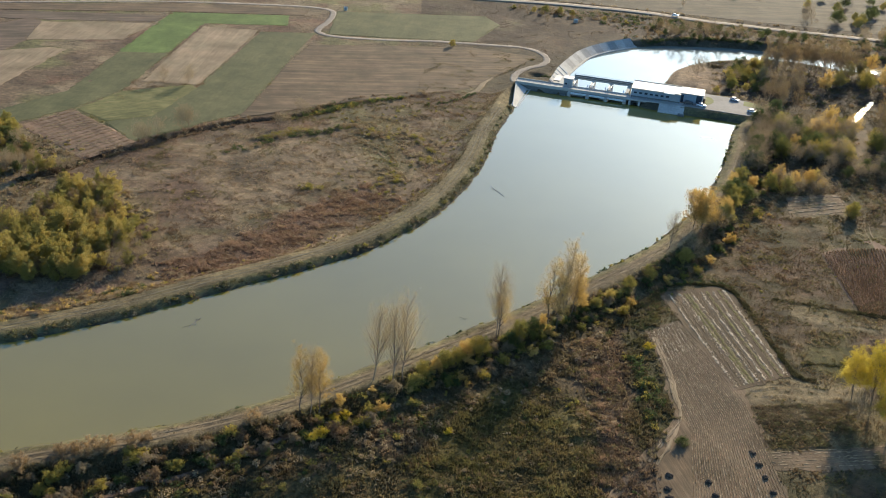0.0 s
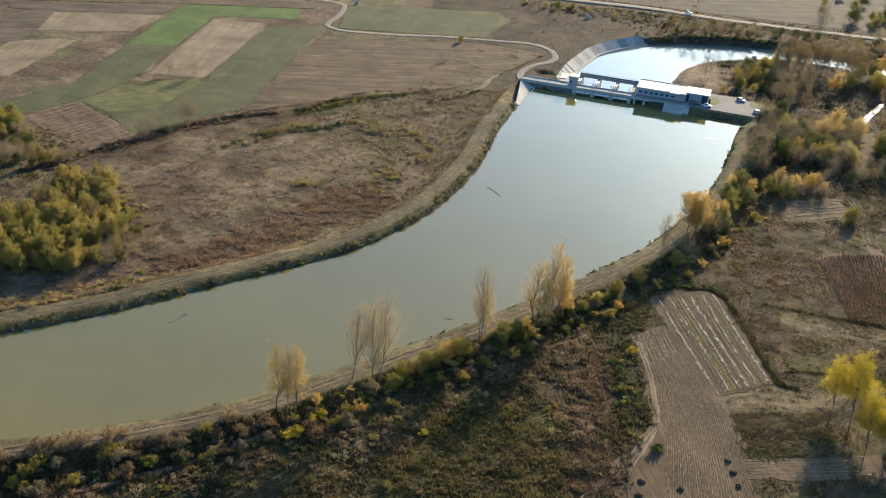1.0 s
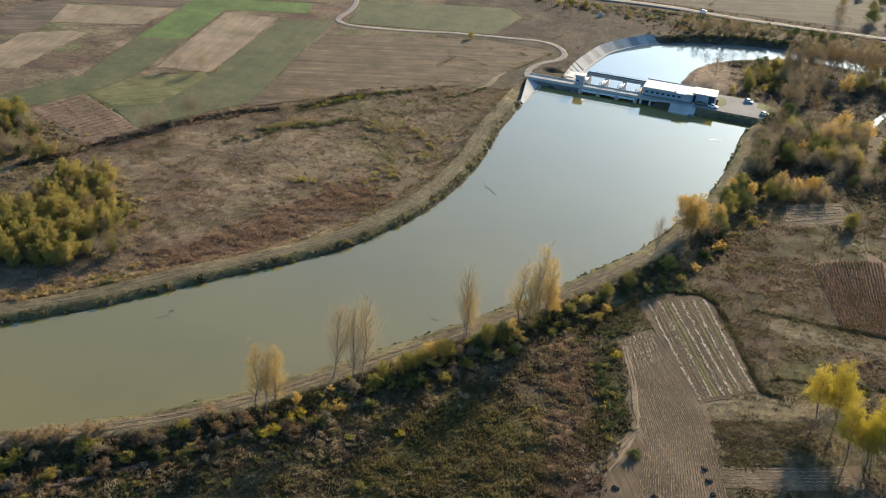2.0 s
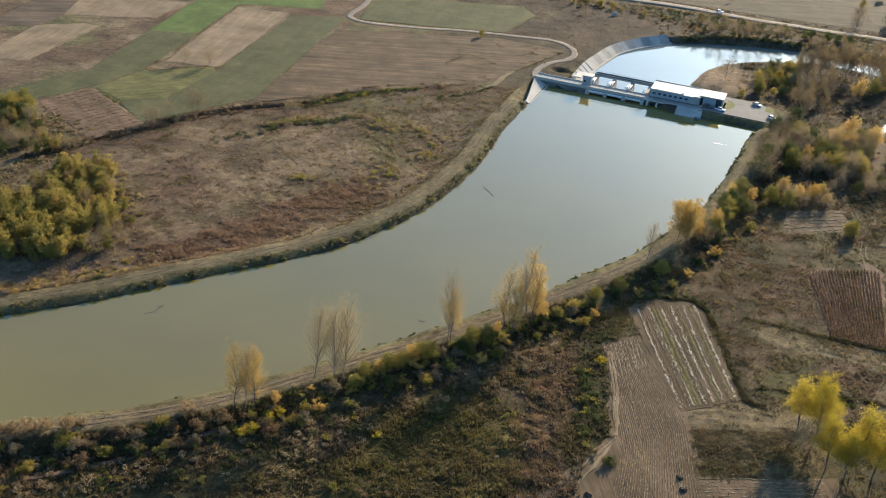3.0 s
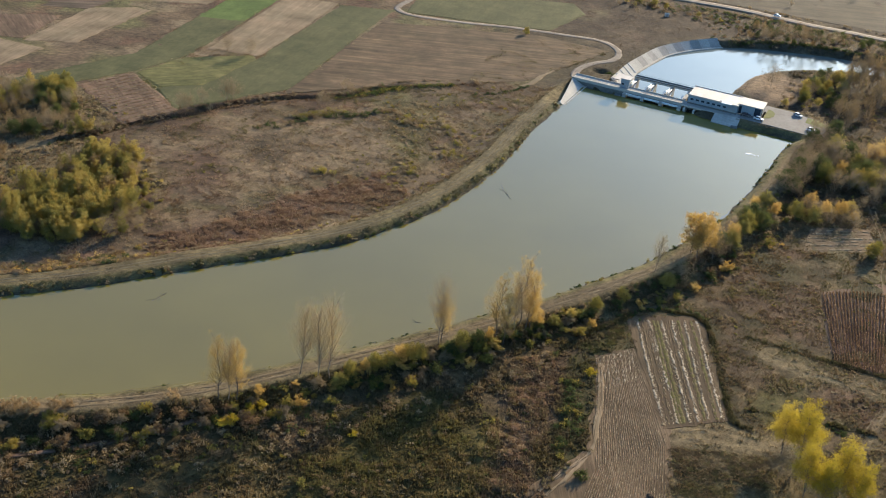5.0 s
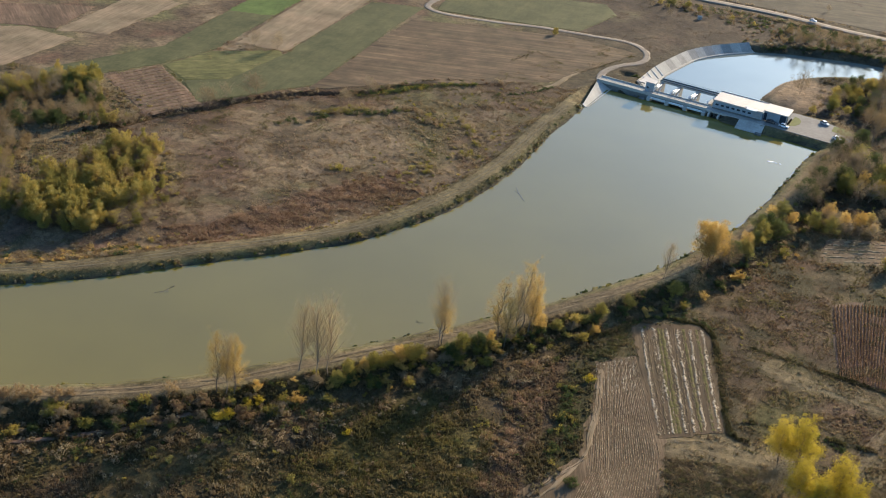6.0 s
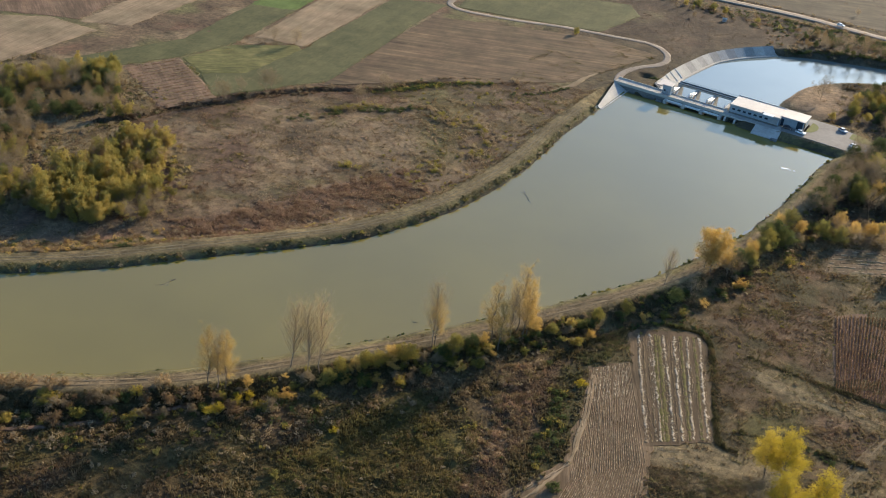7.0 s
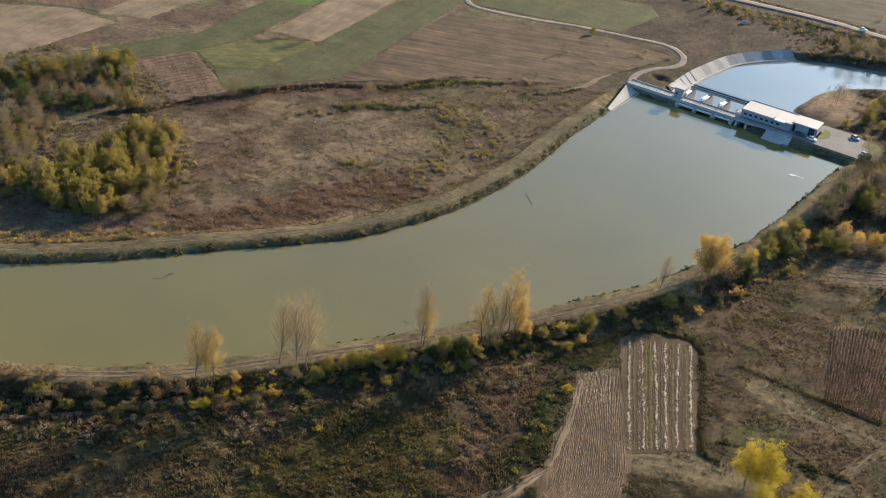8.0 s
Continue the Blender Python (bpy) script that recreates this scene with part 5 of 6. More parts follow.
wood([(-84, 268), (-76, 276), (-78, 300), (-86, 306), (-88, 284)], 9, [N, N, C], 0.4, 0.7, 3.5, 22)
# wood behind the right dike
wood([(116, 333), (124, 345), (136, 366), (128, 368), (118, 350), (110, 334)], 9, [G, O, Y], 0.5, 0.8, 4.5, 5)
wood([(137, 363), (161, 364), (164, 380), (144, 375)], 14, [O, N, Y], 0.45, 0.75, 4.0, 6)
wood([(152, 400), (162, 392), (182, 400), (196, 432), (190, 440), (162, 428)], 36, [O, Y, N, G, N, O], 0.75, 1.15, 4.8, 7)
wood([(133, 379), (140, 379), (166, 436), (166, 452), (158, 446)], 34, [N, N, N, G], 0.5, 0.9, 3.6, 18)
wood([(166, 381), (192, 382), (198, 398), (168, 394)], 18, [N, G, N], 0.4, 0.7, 3.8, 19)
wood([(199, 412), (206, 408), (245, 490), (232, 492)], 36, [N, N, O, T], 0.7, 1.15, 4.5, 20)
wood([(166, 458), (182, 462), (196, 500), (200, 520), (180, 515), (172, 486)], 15, [T, N, T], 0.55, 0.9, 4.8, 8)
wood([(183, 520), (205, 532), (236, 526), (236, 534), (205, 541), (186, 529)], 34, [T], 0.7, 1.05, 3.2, 21)
wood([(158, 484), (174, 486), (192, 540), (172, 538), (160, 515)], 28, [O, N, O, G], 0.4, 0.75, 4.0, 9)
wood([(205, 500), (290, 470), (330, 500), (300, 520), (235, 540)], 34, [N, O, Y], 0.7, 1.2, 6.0, 10)
wood([(215, 400), (300, 380), (330, 450), (240, 470), (228, 450)], 40, [O, N, G, Y], 0.6, 1.1, 7.0, 11)
wood([(235, 580), (330, 545), (420, 560), (420, 600), (260, 612)], 46, [N, G, B], 0.6, 1.0, 6.5, 12)
wood([(240, 640), (340, 630), (460, 700), (380, 760), (270, 720)], 50, [O, N, G], 0.6, 1.1, 8.0, 13)
wood([(140, 592), (225, 592), (236, 610), (140, 624)], 50, [N, B, G], 0.3, 0.6, 4.0, 14)
wood([(260, 612), (420, 590), (480, 640), (300, 640)], 60, [N, B, N, G], 0.5, 1.0, 6, 16)
wood([(60, 700), (180, 670), (260, 680), (240, 760), (80, 780)], 9, [N, N], 0.4, 0.7, 12, 17)
shrubs_far = [(95, 618), (140, 606), (232, 598), (300, 585), (330, 600), (240, 618), (150, 642), (60, 648)]
wood([(60, 625), (140, 612), (140, 630), (60, 646)], 16, [N, O], 0.25, 0.5, 5, 15)
# lone trees
for x, y, k, s in ((163, 342, O, 0.6), (165, 345, O, 0.55), (-102, 377.5, N, 0.75), (-99.5, 378.5, N, 0.7), (-98.5, 453, N, 0.8), (-109.5, 453, N, 0.7), (-89, 396, N, 0.85), (-87, 397.5, N, 0.8), (-97, 389, N, 0.6),
                   (146, 512, N, 1.05), (150, 488, O, 0.4), (-45, 424, N, 0.6), (-42, 423.5, N, 0.5), (22, 543, O, 0.4), (80, 612, N, 0.4), (152, 592, N, 0.7), (158, 594, N, 0.85), (166, 593, N, 0.75), (174, 596, N, 0.9), (181, 595, N, 0.7), (190, 597, N, 0.85)):
    stand(k, x, y, s)
stand(N, -51, 404.5, 0.6), stand(N, -48.5, 406, 0.5)
# far bank hedges
hr = np.random.RandomState(5)
for line, n, ks in (([(-122, 348), (-104, 374), (-86, 395), (-61, 414), (-44, 423), (-31, 438), (-2, 456), (12, 461)], 70, (3, 3, 4, 1, 4)), ([(-67, 373.5), (-59, 380), (-50, 391), (-39, 398), (-27, 405.5)], 70, (1, 4, 3, 1)), ([(-57, 389), (-50, 395.5), (-41, 401.5)], 80, (0, 4, 0, 4)), ([(-46, 417), (-40, 423), (-33, 429), (-25, 437.5), (-15, 445), (-2, 452)], 130, (1, 1, 1, 0)),
                    ([(-28, 413), (-20, 409), (-12, 397)], 55, (0, 4, 4, 3)), ([(-9, 404), (1, 403), (10, 393)], 50, (0, 4, 4)), ([(-7, 338), (-5.5, 347), (-1.5, 354), (-7, 363)], 50, (0, 4, 4)), ([(-34, 342), (-32, 343.5)], 8, (5, 0)), ([(2, 380), (8, 372), (12, 388), (18, 400)], 40, (0, 4, 4)), ([(64, 239), (66, 225), (63, 207)], 52, (1, 1, 0)), ([(40, 160), (20, 172), (0, 168)], 8, (0, 3))):
    c = spline(line, 1.0)
    for k in range(n):
        p = c[hr.randint(len(c))] + hr.normal(0, 2.6 if n in (50, 40, 55) else 1.2, 2)
        low_shrub(p[0], p[1], 0.4 + 0.8 * hr.rand(), ks[hr.randint(len(ks))], hr)


def shrubs(mask, box, count, picks, low, big, seed, single=True):
    rng = np.random.RandomState(seed)
    x, y = box[0] + (box[1] - box[0]) * rng.rand(count * 30), box[2] + (box[3] - box[2]) * rng.rand(count * 30)
    ok = np.nonzero(mask(x, y))[0][:count]
    for i in ok:
        size, pick = low + (big - low) * rng.rand() ** 1.6, picks[rng.randint(len(picks))]
        if single:
            stand(SHRUB, x[i], y[i], size, pick=pick)
        else:
            low_shrub(x[i], y[i], size, pick, rng)


near_slope = lambda a, b: (lambda x, y: (lambda d: (d > a) & (d < b) & south(x, y))(river_depth(x, y)))
west = lambda a, b: (lambda x, y: near_slope(a, b)(x, y) & (x < -8))
east = lambda a, b: (lambda x, y: near_slope(a, b)(x, y) & (x >= -8))
shrubs(west(10, 19), (-110, -8, 150, 230), 100, (0, 4, 4, 1, 3, 4, 0, 1, 3), 0.5, 1.3, 31)
shrubs(east(9.5, 20), (-8, 70, 190, 290), 100, (0, 0, 1, 4, 4, 5, 2, 4, 0), 0.4, 1.3, 31)
shrubs(near_slope(9.5, 24), (60, 150, 280, 430), 70, (0, 1, 1, 3, 4, 2), 0.4, 1.2, 33)
shrubs(near_slope(9, 30), (-120, 60, 140, 290), 620, (0, 4, 1, 3, 4, 3, 4, 3, 4), 0.3, 1.15, 37, False)
shrubs(near_slope(22, 75), (-120, 56, 135, 250), 320, (0, 4, 4, 3, 4, 3, 1), 0.25, 0.75, 32, False)
shrubs(near_slope(9, 22), (60, 150, 270, 430), 160, (0, 1, 1, 3, 4), 0.4, 1.0, 38, False)
north = lambda a, b: (lambda x, y: (lambda d: (d > a) & (d < b) & ~south(x, y))(river_depth(x, y)))
shrubs(north(10.5, 22), (-135, -62, 225, 300), 130, (2, 3, 4, 0, 4, 3), 0.4, 0.9, 34, False)
shrubs(north(12, 60), (-25, 50, 335, 455), 150, (0, 4, 4, 0, 4, 3), 0.25, 0.65, 35, False)
shrubs(north(30, 90), (-100, 10, 280, 420), 50, (4, 3, 4, 0, 4), 0.25, 0.5, 36, False)
shrubs(north(0.2, 1.9), (-140, 48, 200, 440), 300, (1, 4, 3, 1, 4, 0), 0.3, 0.75, 39, False)
shrubs(lambda x, y: inside(x, y, np.array([(-178, 340), (-154, 363), (-160, 371), (-182, 346)], float)), (-184, -152, 338, 373), 60, (5, 2, 0, 5), 0.6, 1.2, 52, False)
shrubs(north(9.5, 14), (-125, -76, 235, 275), 90, (2, 3, 4, 4, 3), 0.5, 1.0, 53, False)
rolive = np.array(COVER_ZONES[4][0], float)
shrubs(lambda x, y: inside(x, y, rolive), (-34, 4, 346, 440), 60, (0, 4, 0, 4, 4), 0.25, 0.6, 46, False)
shrubs(north(9.5, 19), (-135, -72, 220, 280), 380, (3, 4, 1, 4, 3, 2), 0.45, 1.1, 49, False)
shrubs(lambda x, y: inside(x, y, np.array([(-86, 270), (-74, 280), (-78, 305), (-90, 332), (-97, 330), (-86, 300)], float)), (-98, -73, 268, 334), 90, (4, 0, 4, 5, 3), 0.4, 1.2, 50, False)
shrubs(north(11, 16), (-75, 40, 255, 420), 130, (4, 0, 3, 4, 5), 0.25, 0.6, 47, False)
shrubs(near_slope(0.2, 1.4), (-110, 60, 160, 300), 60, (1, 0, 0, 4), 0.2, 0.5, 40, False)
shrubs(near_slope(0.1, 1.5), (60, 150, 270, 440), 170, (1, 1, 0, 4), 0.3, 0.65, 45, False)
shrubs(lambda x, y: (x > 108) & (x < 200) & (y > 225) & (y < 335), (108, 200, 225, 335), 50, (4, 4, 0, 4), 0.2, 0.45, 41, False)
shrubs(lambda x, y: (pool_depth(x, y) > 1) & (y > 560), (120, 330, 560, 625), 260, (3, 1, 1, 3, 4), 0.5, 1.3, 42, False)
shrubs(lambda x, y: (pool_depth(x, y) > 3) & (river_depth(x, y) > 10) & (x > 128 + (y - 400) * 0.25), (120, 260, 370, 545), 260, (4, 0, 1, 3, 4), 0.5, 1.3, 43, False)
shrubs(lambda x, y: inside(x, y, np.array(shrubs_far, float)), (60, 330, 585, 650), 420, (3, 1, 4, 3, 1), 0.5, 1.6, 48, False)
shrubs(lambda x, y: (x < -120), (-230, -118, 240, 375), 700, (4, 0, 4, 1, 4, 3), 0.35, 1.2, 44, False)
lr = np.random.RandomState(77)
for line, n, pick, a, b in (([(78, 276), (86, 282.5), (97, 286), (104, 282)], 30, 1, 0.25, 0.5),
                            ([(124, 241), (131, 240), (137, 236)], 24, 1, 0.25, 0.5), ([(128, 246), (137, 250), (146, 254)], 20, 3, 0.3, 0.6),
                            ([(60, 640), (110, 642), (160, 632), (220, 616), (300, 600)], 110, 4, 0.4, 1.4), ([(60, 640), (110, 642), (160, 632), (220, 616), (300, 600)], 60, 1, 0.4, 1.2), ([(50, 668), (120, 664), (180, 648), (260, 630)], 50, 4, 0.4, 1.2),
                            ([(133, 581), (150, 588.5), (180, 592), (212, 589), (255, 577), (330, 550)], 170, 1, 0.6, 1.5), ([(133, 584), (150, 591), (180, 595), (212, 592), (255, 580), (330, 553)], 60, 4, 0.5, 1.3), ([(30, 463), (22, 452), (10, 444)], 26, 1, 0.3, 0.7), ([(66, 500), (70, 497), (74, 498)], 16, 1, 0.4, 0.8)):
    c = spline(line, 1.0)
    for k in range(n):
        q = c[lr.randint(len(c))] + lr.normal(0, 0.5, 2)
        low_shrub(q[0], q[1], a + (b - a) * lr.rand(), pick, lr, 110)
# dark clumps and a bush at the near waterline
for x, y, k, pick in ((-58.5, 194.6, 0.55, 0), (-55.5, 196.0, 0.3, 0), (5.7, 235.4, 0.35, 1), (9.3, 238.6, 0.5, 1), (10.8, 239.6, 0.4, 1), (17.1, 244.6, 0.4, 1), (18.5, 245.7, 0.35, 1), (25.1, 252.2, 0.35, 1)):
    low_shrub(x, y, k, pick, lr, 140, 0.5)
for pick, made in low_scrub.items():
    n0, vs, fs = 0, [], []
    for v, f in made:
        vs.append(v), fs.append(f + n0)
        n0 += len(v)
    tagged(from_arrays("low_scrub", np.concatenate(vs), np.concatenate(fs), SHRUB_LEAVES[pick]),
           ("olive green low scrub bushes", "dark green low scrub bushes", "golden low scrub bushes", "russet low scrub bushes", "dry grey-brown low scrub bushes", "yellow-green low scrub bushes")[pick], "scrub", kind="stuff")

# ---- rough grass, weeds and litter ----
KINDS = {"yolive": (0.17, 0.15, 0.045), "straw": (0.35, 0.265, 0.165), "tan": (0.245, 0.18, 0.098), "brown": (0.165, 0.113, 0.060), "rust": (0.15, 0.089, 0.047), "olive": (0.135, 0.12, 0.038),
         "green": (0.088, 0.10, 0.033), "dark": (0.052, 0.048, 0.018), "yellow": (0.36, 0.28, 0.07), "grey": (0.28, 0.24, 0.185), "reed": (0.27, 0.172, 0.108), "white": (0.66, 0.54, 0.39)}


def tufts(name, box, count, mask, mixture, size, blades, label, seed, patch=9.0, wide=0.35, style="dome", tone=0.4, clump=4.5):
    """Scattered tufts, each a spray of bent blades, of plant kinds that keep together in patches."""
    rng = np.random.RandomState(seed)
    x, y = box[0] + (box[1] - box[0]) * rng.rand(count * 3), box[2] + (box[3] - box[2]) * rng.rand(count * 3)
    g = np.clip((fbm(x, y, clump, seed + 9) - 0.33) / 0.34, 0, 1)
    ok = np.nonzero(mask(x, y) & (rng.rand(count * 3) < 0.4 + 0.6 * g))[0][:count]
    x, y, g = x[ok], y[ok], g[ok]
    n = len(x)
    dr = river_depth(x, y)
    z = height(x, y, dr) - 0.05
    names, share = [m[0] for m in mixture], np.array([m[1] for m in mixture], float)
    share = np.cumsum(share / share.sum())
    f = fbm(x, y, patch, seed + 3)
    rank = np.empty(n)
    rank[np.argsort(f)] = np.arange(n) / n
    rank = np.clip(rank + rng.normal(0, 0.07, n), 0, 0.999)
    kind = np.searchsorted(share, rank)
    col = np.array([KINDS[k] for k in names])[kind] * (0.82 + 0.36 * rng.rand(n))[:, None]
    col = col * (1 - tone) + cover_colour(x, y, dr) * (1.15 + 0.5 * rng.rand(n))[:, None] * tone
    h = (size[0] + (size[1] - size[0]) * rng.rand(n) ** 1.7) * (0.55 + 0.8 * g)
    w = 2 * math.pi * rng.rand(n, blades)
    if style == "blade":
        lean = 0.35 + 1.0 * rng.rand(n, blades)
        hh = h[:, None] * (0.55 + 0.45 * rng.rand(n, blades))
        r0 = (h * wide)[:, None] * rng.rand(n, blades)
        base = np.stack([x[:, None] + np.cos(w) * r0, y[:, None] + np.sin(w) * r0, np.broadcast_to(z[:, None], w.shape)], -1)
        tip = base + np.stack([np.cos(w) * lean * hh * 0.6, np.sin(w) * lean * hh * 0.6, hh], -1)
        half = (h * 0.2)[:, None] * (0.6 + 0.8 * rng.rand(n, blades))
        w2 = w + math.pi / 2 + rng.normal(0, 0.5, w.shape)
        side = np.stack([np.cos(w2) * half, np.sin(w2) * half, np.zeros(w.shape)], -1)
        v = np.stack([base - side, base + side, tip], 2).reshape(-1, 3)
    else:
        # leafy dome: small plates at all angles
        rr = h[:, None] * 0.75 * np.sqrt(rng.rand(n, blades))
        up = h[:, None] * (0.15 + 0.75 * rng.rand(n, blades)) * (1 - 0.5 * rr / h[:, None])
        c = np.stack([x[:, None] + np.cos(w) * rr, y[:, None] + np.sin(w) * rr, z[:, None] + up], -1)
        s = (h[:, None] * 0.36 * (0.6 + 0.8 * rng.rand(n, blades)))[..., None]
        t1 = rng.normal(0, 1, (n, blades, 3)) * np.array((1, 1, 0.55))
        t1 /= np.linalg.norm(t1, axis=-1)[..., None]
        t2 = np.cross(t1, rng.normal(0, 1, (n, blades, 3)) + np.array((0, 0, 1.1)))
        t2 /= np.linalg.norm(t2, axis=-1)[..., None] + 1e-9
        v = np.stack([c - t1 * s, c + t1 * s * 0.8 - t2 * s * 0.4, c + t2 * s * 0.9], 2).reshape(-1, 3)
    i = np.arange(n * blades)[:, None] * 3
    t = np.repeat(col, blades * 3, 0) * np.repeat(0.88 + 0.24 * rng.rand(n * blades), 3)[:, None]
    if style == "blade":                               # sere tips, brightened further as backlit highlights, over darkened stems
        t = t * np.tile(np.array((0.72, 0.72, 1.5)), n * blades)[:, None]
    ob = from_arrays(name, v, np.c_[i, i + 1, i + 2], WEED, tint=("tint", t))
    return tagged(ob, label, "weeds", kind="stuff")


def free(x, y):
    """Outside all the worked fields."""
    r = np.ones(np.shape(x), bool)
    rng = np.random.RandomState(3)
    x, y = x + rng.normal(0, 0.9, np.shape(x)), y + rng.normal(0, 0.9, np.shape(x))      # ragged field edges
    for f in FIELD_RINGS:
        r &= ~inside(x, y, f)
    return r & ~inside(x, y, YARD)


in_band = lambda a, b, side: (lambda x, y: (lambda d: (d > a) & (d < b))(river_depth(x, y)) & (south(x, y) if side else ~south(x, y)) & free(x, y))
near_scrub = in_band(9.0, 200, True)
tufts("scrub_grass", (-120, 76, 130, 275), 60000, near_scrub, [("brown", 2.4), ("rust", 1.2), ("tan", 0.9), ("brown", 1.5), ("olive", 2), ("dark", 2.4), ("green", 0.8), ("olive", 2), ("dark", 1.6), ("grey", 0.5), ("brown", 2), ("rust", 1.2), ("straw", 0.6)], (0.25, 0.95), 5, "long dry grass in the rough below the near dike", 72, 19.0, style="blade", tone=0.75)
tufts("green_grass", (-5, 52, 148, 226), 16000, lambda x, y: near_scrub(x, y) & inside(x + 8 * (fbm(x, y, 9, 4) - 0.5), y + 8 * (fbm(x, y, 9, 6) - 0.5), GREEN_ZONE), [("green", 0.6), ("olive", 2.0), ("brown", 1.6), ("dark", 1.6), ("olive", 2), ("brown", 1.6), ("yolive", 1.0), ("rust", 0.8)], (0.2, 0.7), 5, "rank green grass in the hollow below the near dike", 81, 9.0, style="blade")
tufts("dead_stems", (-25, 70, 150, 252), 13000, lambda x, y: near_scrub(x, y) & np.any([inside(x + 4 * (fbm(x, y, 7, 4) - 0.5), y, r) for r in RED_STRIPS], 0), [("brown", 2), ("rust", 1.2), ("reed", 1), ("brown", 1.5), ("tan", 1)], (0.2, 0.65), 5, "dead reddish brown weed stems in strips beside the maize stubble", 82, 7.0, style="blade")
STEMS = np.array(COVER_ZONES[8][0], float)
tufts("dead_stems", (46, 63, 150, 253), 16000, lambda x, y: near_scrub(x, y) & (inside(x, y, STEMS) | ((x < 58) & (y < 215)) | inside(x, y, RED_STRIPS[0])), [("reed", 1.4), ("brown", 2), ("tan", 1.2), ("olive", 1.2), ("rust", 1.4), ("straw", 0.7)], (0.25, 0.8), 5, "pale and rusty dead stems beside the maize stubble", 102, 2.5, style="blade", clump=2.5)
tufts("scrub_weeds", (-120, 76, 130, 275), 16000, lambda x, y: near_scrub(x, y) & (fbm(x, y, 8, 90) > 0.5), [("tan", 1), ("brown", 2), ("dark", 2), ("olive", 2), ("dark", 1), ("rust", 1.2), ("olive", 1)], (0.3, 0.95), 7, "clumps of rank weeds below the near dike", 51, 14.0, tone=0.65)
# dark tints here carry the slope's shade
tufts("slope_weeds", (-120, 110, 150, 330), 20000, lambda x, y: (lambda d: (d > 8.5) & (d < 14.5))(river_depth(x, y)) & south(x, y) & free(x, y), [("dark", 2), ("olive", 1), ("dark", 1), ("brown", 1.4), ("tan", 0.4)], (0.3, 0.9), 5, "weeds darkened for shade on the outer slope of the near dike", 83, 6.0)
tufts("plain_weeds", (74, 240, 180, 400), 85000, (lambda x, y: in_band(9.0, 300, True)(x, y) & (np.min([line_distance(x, y, c) for c in TRODDEN], 0) > 0.9)), [("olive", 2), ("brown", 2.6), ("rust", 2), ("dark", 1), ("brown", 2), ("tan", 1), ("olive", 1.4), ("brown", 1.5)], (0.18, 0.62), 5, "brown and straw coloured weeds round the plots", 52, 19.0, style="blade")
tufts("plain_clumps", (74, 200, 200, 345), 2500, lambda x, y: in_band(10.0, 300, True)(x, y) & (fbm(x, y, 9, 95) > 0.54), [("olive", 2), ("brown", 2), ("rust", 1.6), ("tan", 1), ("brown", 1)], (0.12, 0.3), 6, "low brown weed clumps on the plain", 94, 12.0)
tufts("plain_grass", (74, 200, 200, 345), 22000, lambda x, y: in_band(10.0, 300, True)(x, y) & (fbm(x, y, 11, 97) > 0.52), [("olive", 2), ("dark", 1.4), ("tan", 1.6), ("rust", 1.6), ("straw", 0.8), ("dark", 1), ("olive", 1.5), ("reed", 1)], (0.2, 0.55), 5, "patches of taller grass and weeds on the plain", 96, 7.0, style="blade")
# dark grass that also stands in for the shadow in the ditches
tufts("ditch_grass", (55, 158, 228, 290), 42000, lambda x, y: np.min([line_distance(x, y, c) for c in DITCH], 0) < 0.55 + 0.6 * fbm(x, y, 6, 12), [("dark", 3), ("dark", 1.5), ("olive", 1), ("brown", 1)], (0.35, 0.8), 4, "dark green grass along the shallow ditches, deepened for their shade", 84, 5.0, style="blade", tone=0.55)
tufts("green_grass", (62, 82, 250, 280), 3500, lambda x, y: inside(x, y, [(65, 260), (74, 271), (80, 277), (79, 268), (77, 261), (70, 253)]), [("green", 3), ("dark", 1), ("olive", 1)], (0.15, 0.5), 5, "dark green grass wedge at the head of the maize strip", 85, 5.0, style="blade")
tufts("trodden_straw", (82, 160, 218, 282), 60000, lambda x, y: (np.min([line_distance(x, y, c) for c in TRODDEN], 0) < 0.5 + 0.6 * fbm(x, y, 4, 13)) & (fbm(x, y, 9, 14) > 0.42) & free(x, y), [("straw", 2), ("tan", 2), ("grey", 1)], (0.08, 0.25), 5, "pale trodden straw lines between the plots", 86, 5.0, style="blade", tone=0.2)
tufts("dry_brush", (105, 150, 236, 262), 7000, lambda x, y: (np.minimum(np.hypot((x - 121) / 5, (y - 252) / 2.6), np.hypot((x - 136) / 6, (y - 248) / 5) + 0.1) < 0.6 + 0.8 * fbm(x, y, 4, 15)), [("straw", 2), ("reed", 1.2), ("grey", 1), ("tan", 2)], (0.2, 0.6), 6, "pale heap of dry brush on the plain", 87, 4.0, style="blade")
EDGES = [np.vstack([r, r[:1]]) for r in FIELD_RINGS[:15]]
tufts("field_edge_grass", (-250, 70, 340, 615), 40000, lambda x, y: np.min([line_distance(x, y, r) for r in EDGES], 0) < 0.4 + 1.8 * fbm(x, y, 11, 16) ** 1.5, [("tan", 2), ("olive", 2), ("brown", 2), ("green", 1)], (0.2, 0.55), 4, "uncut grass along the field edges", 88, 20.0, style="blade")
tufts("fallow_grass", (-137, -92, 398, 454), 5000, lambda x, y: inside(x, y, FIELD_RINGS[4]) & (fbm(x, y, 10, 17) > 0.5), [("tan", 2), ("olive", 2), ("brown", 1)], (0.15, 0.45), 4, "tan grass patches on the fallow wedge", 89, 8.0, style="blade")
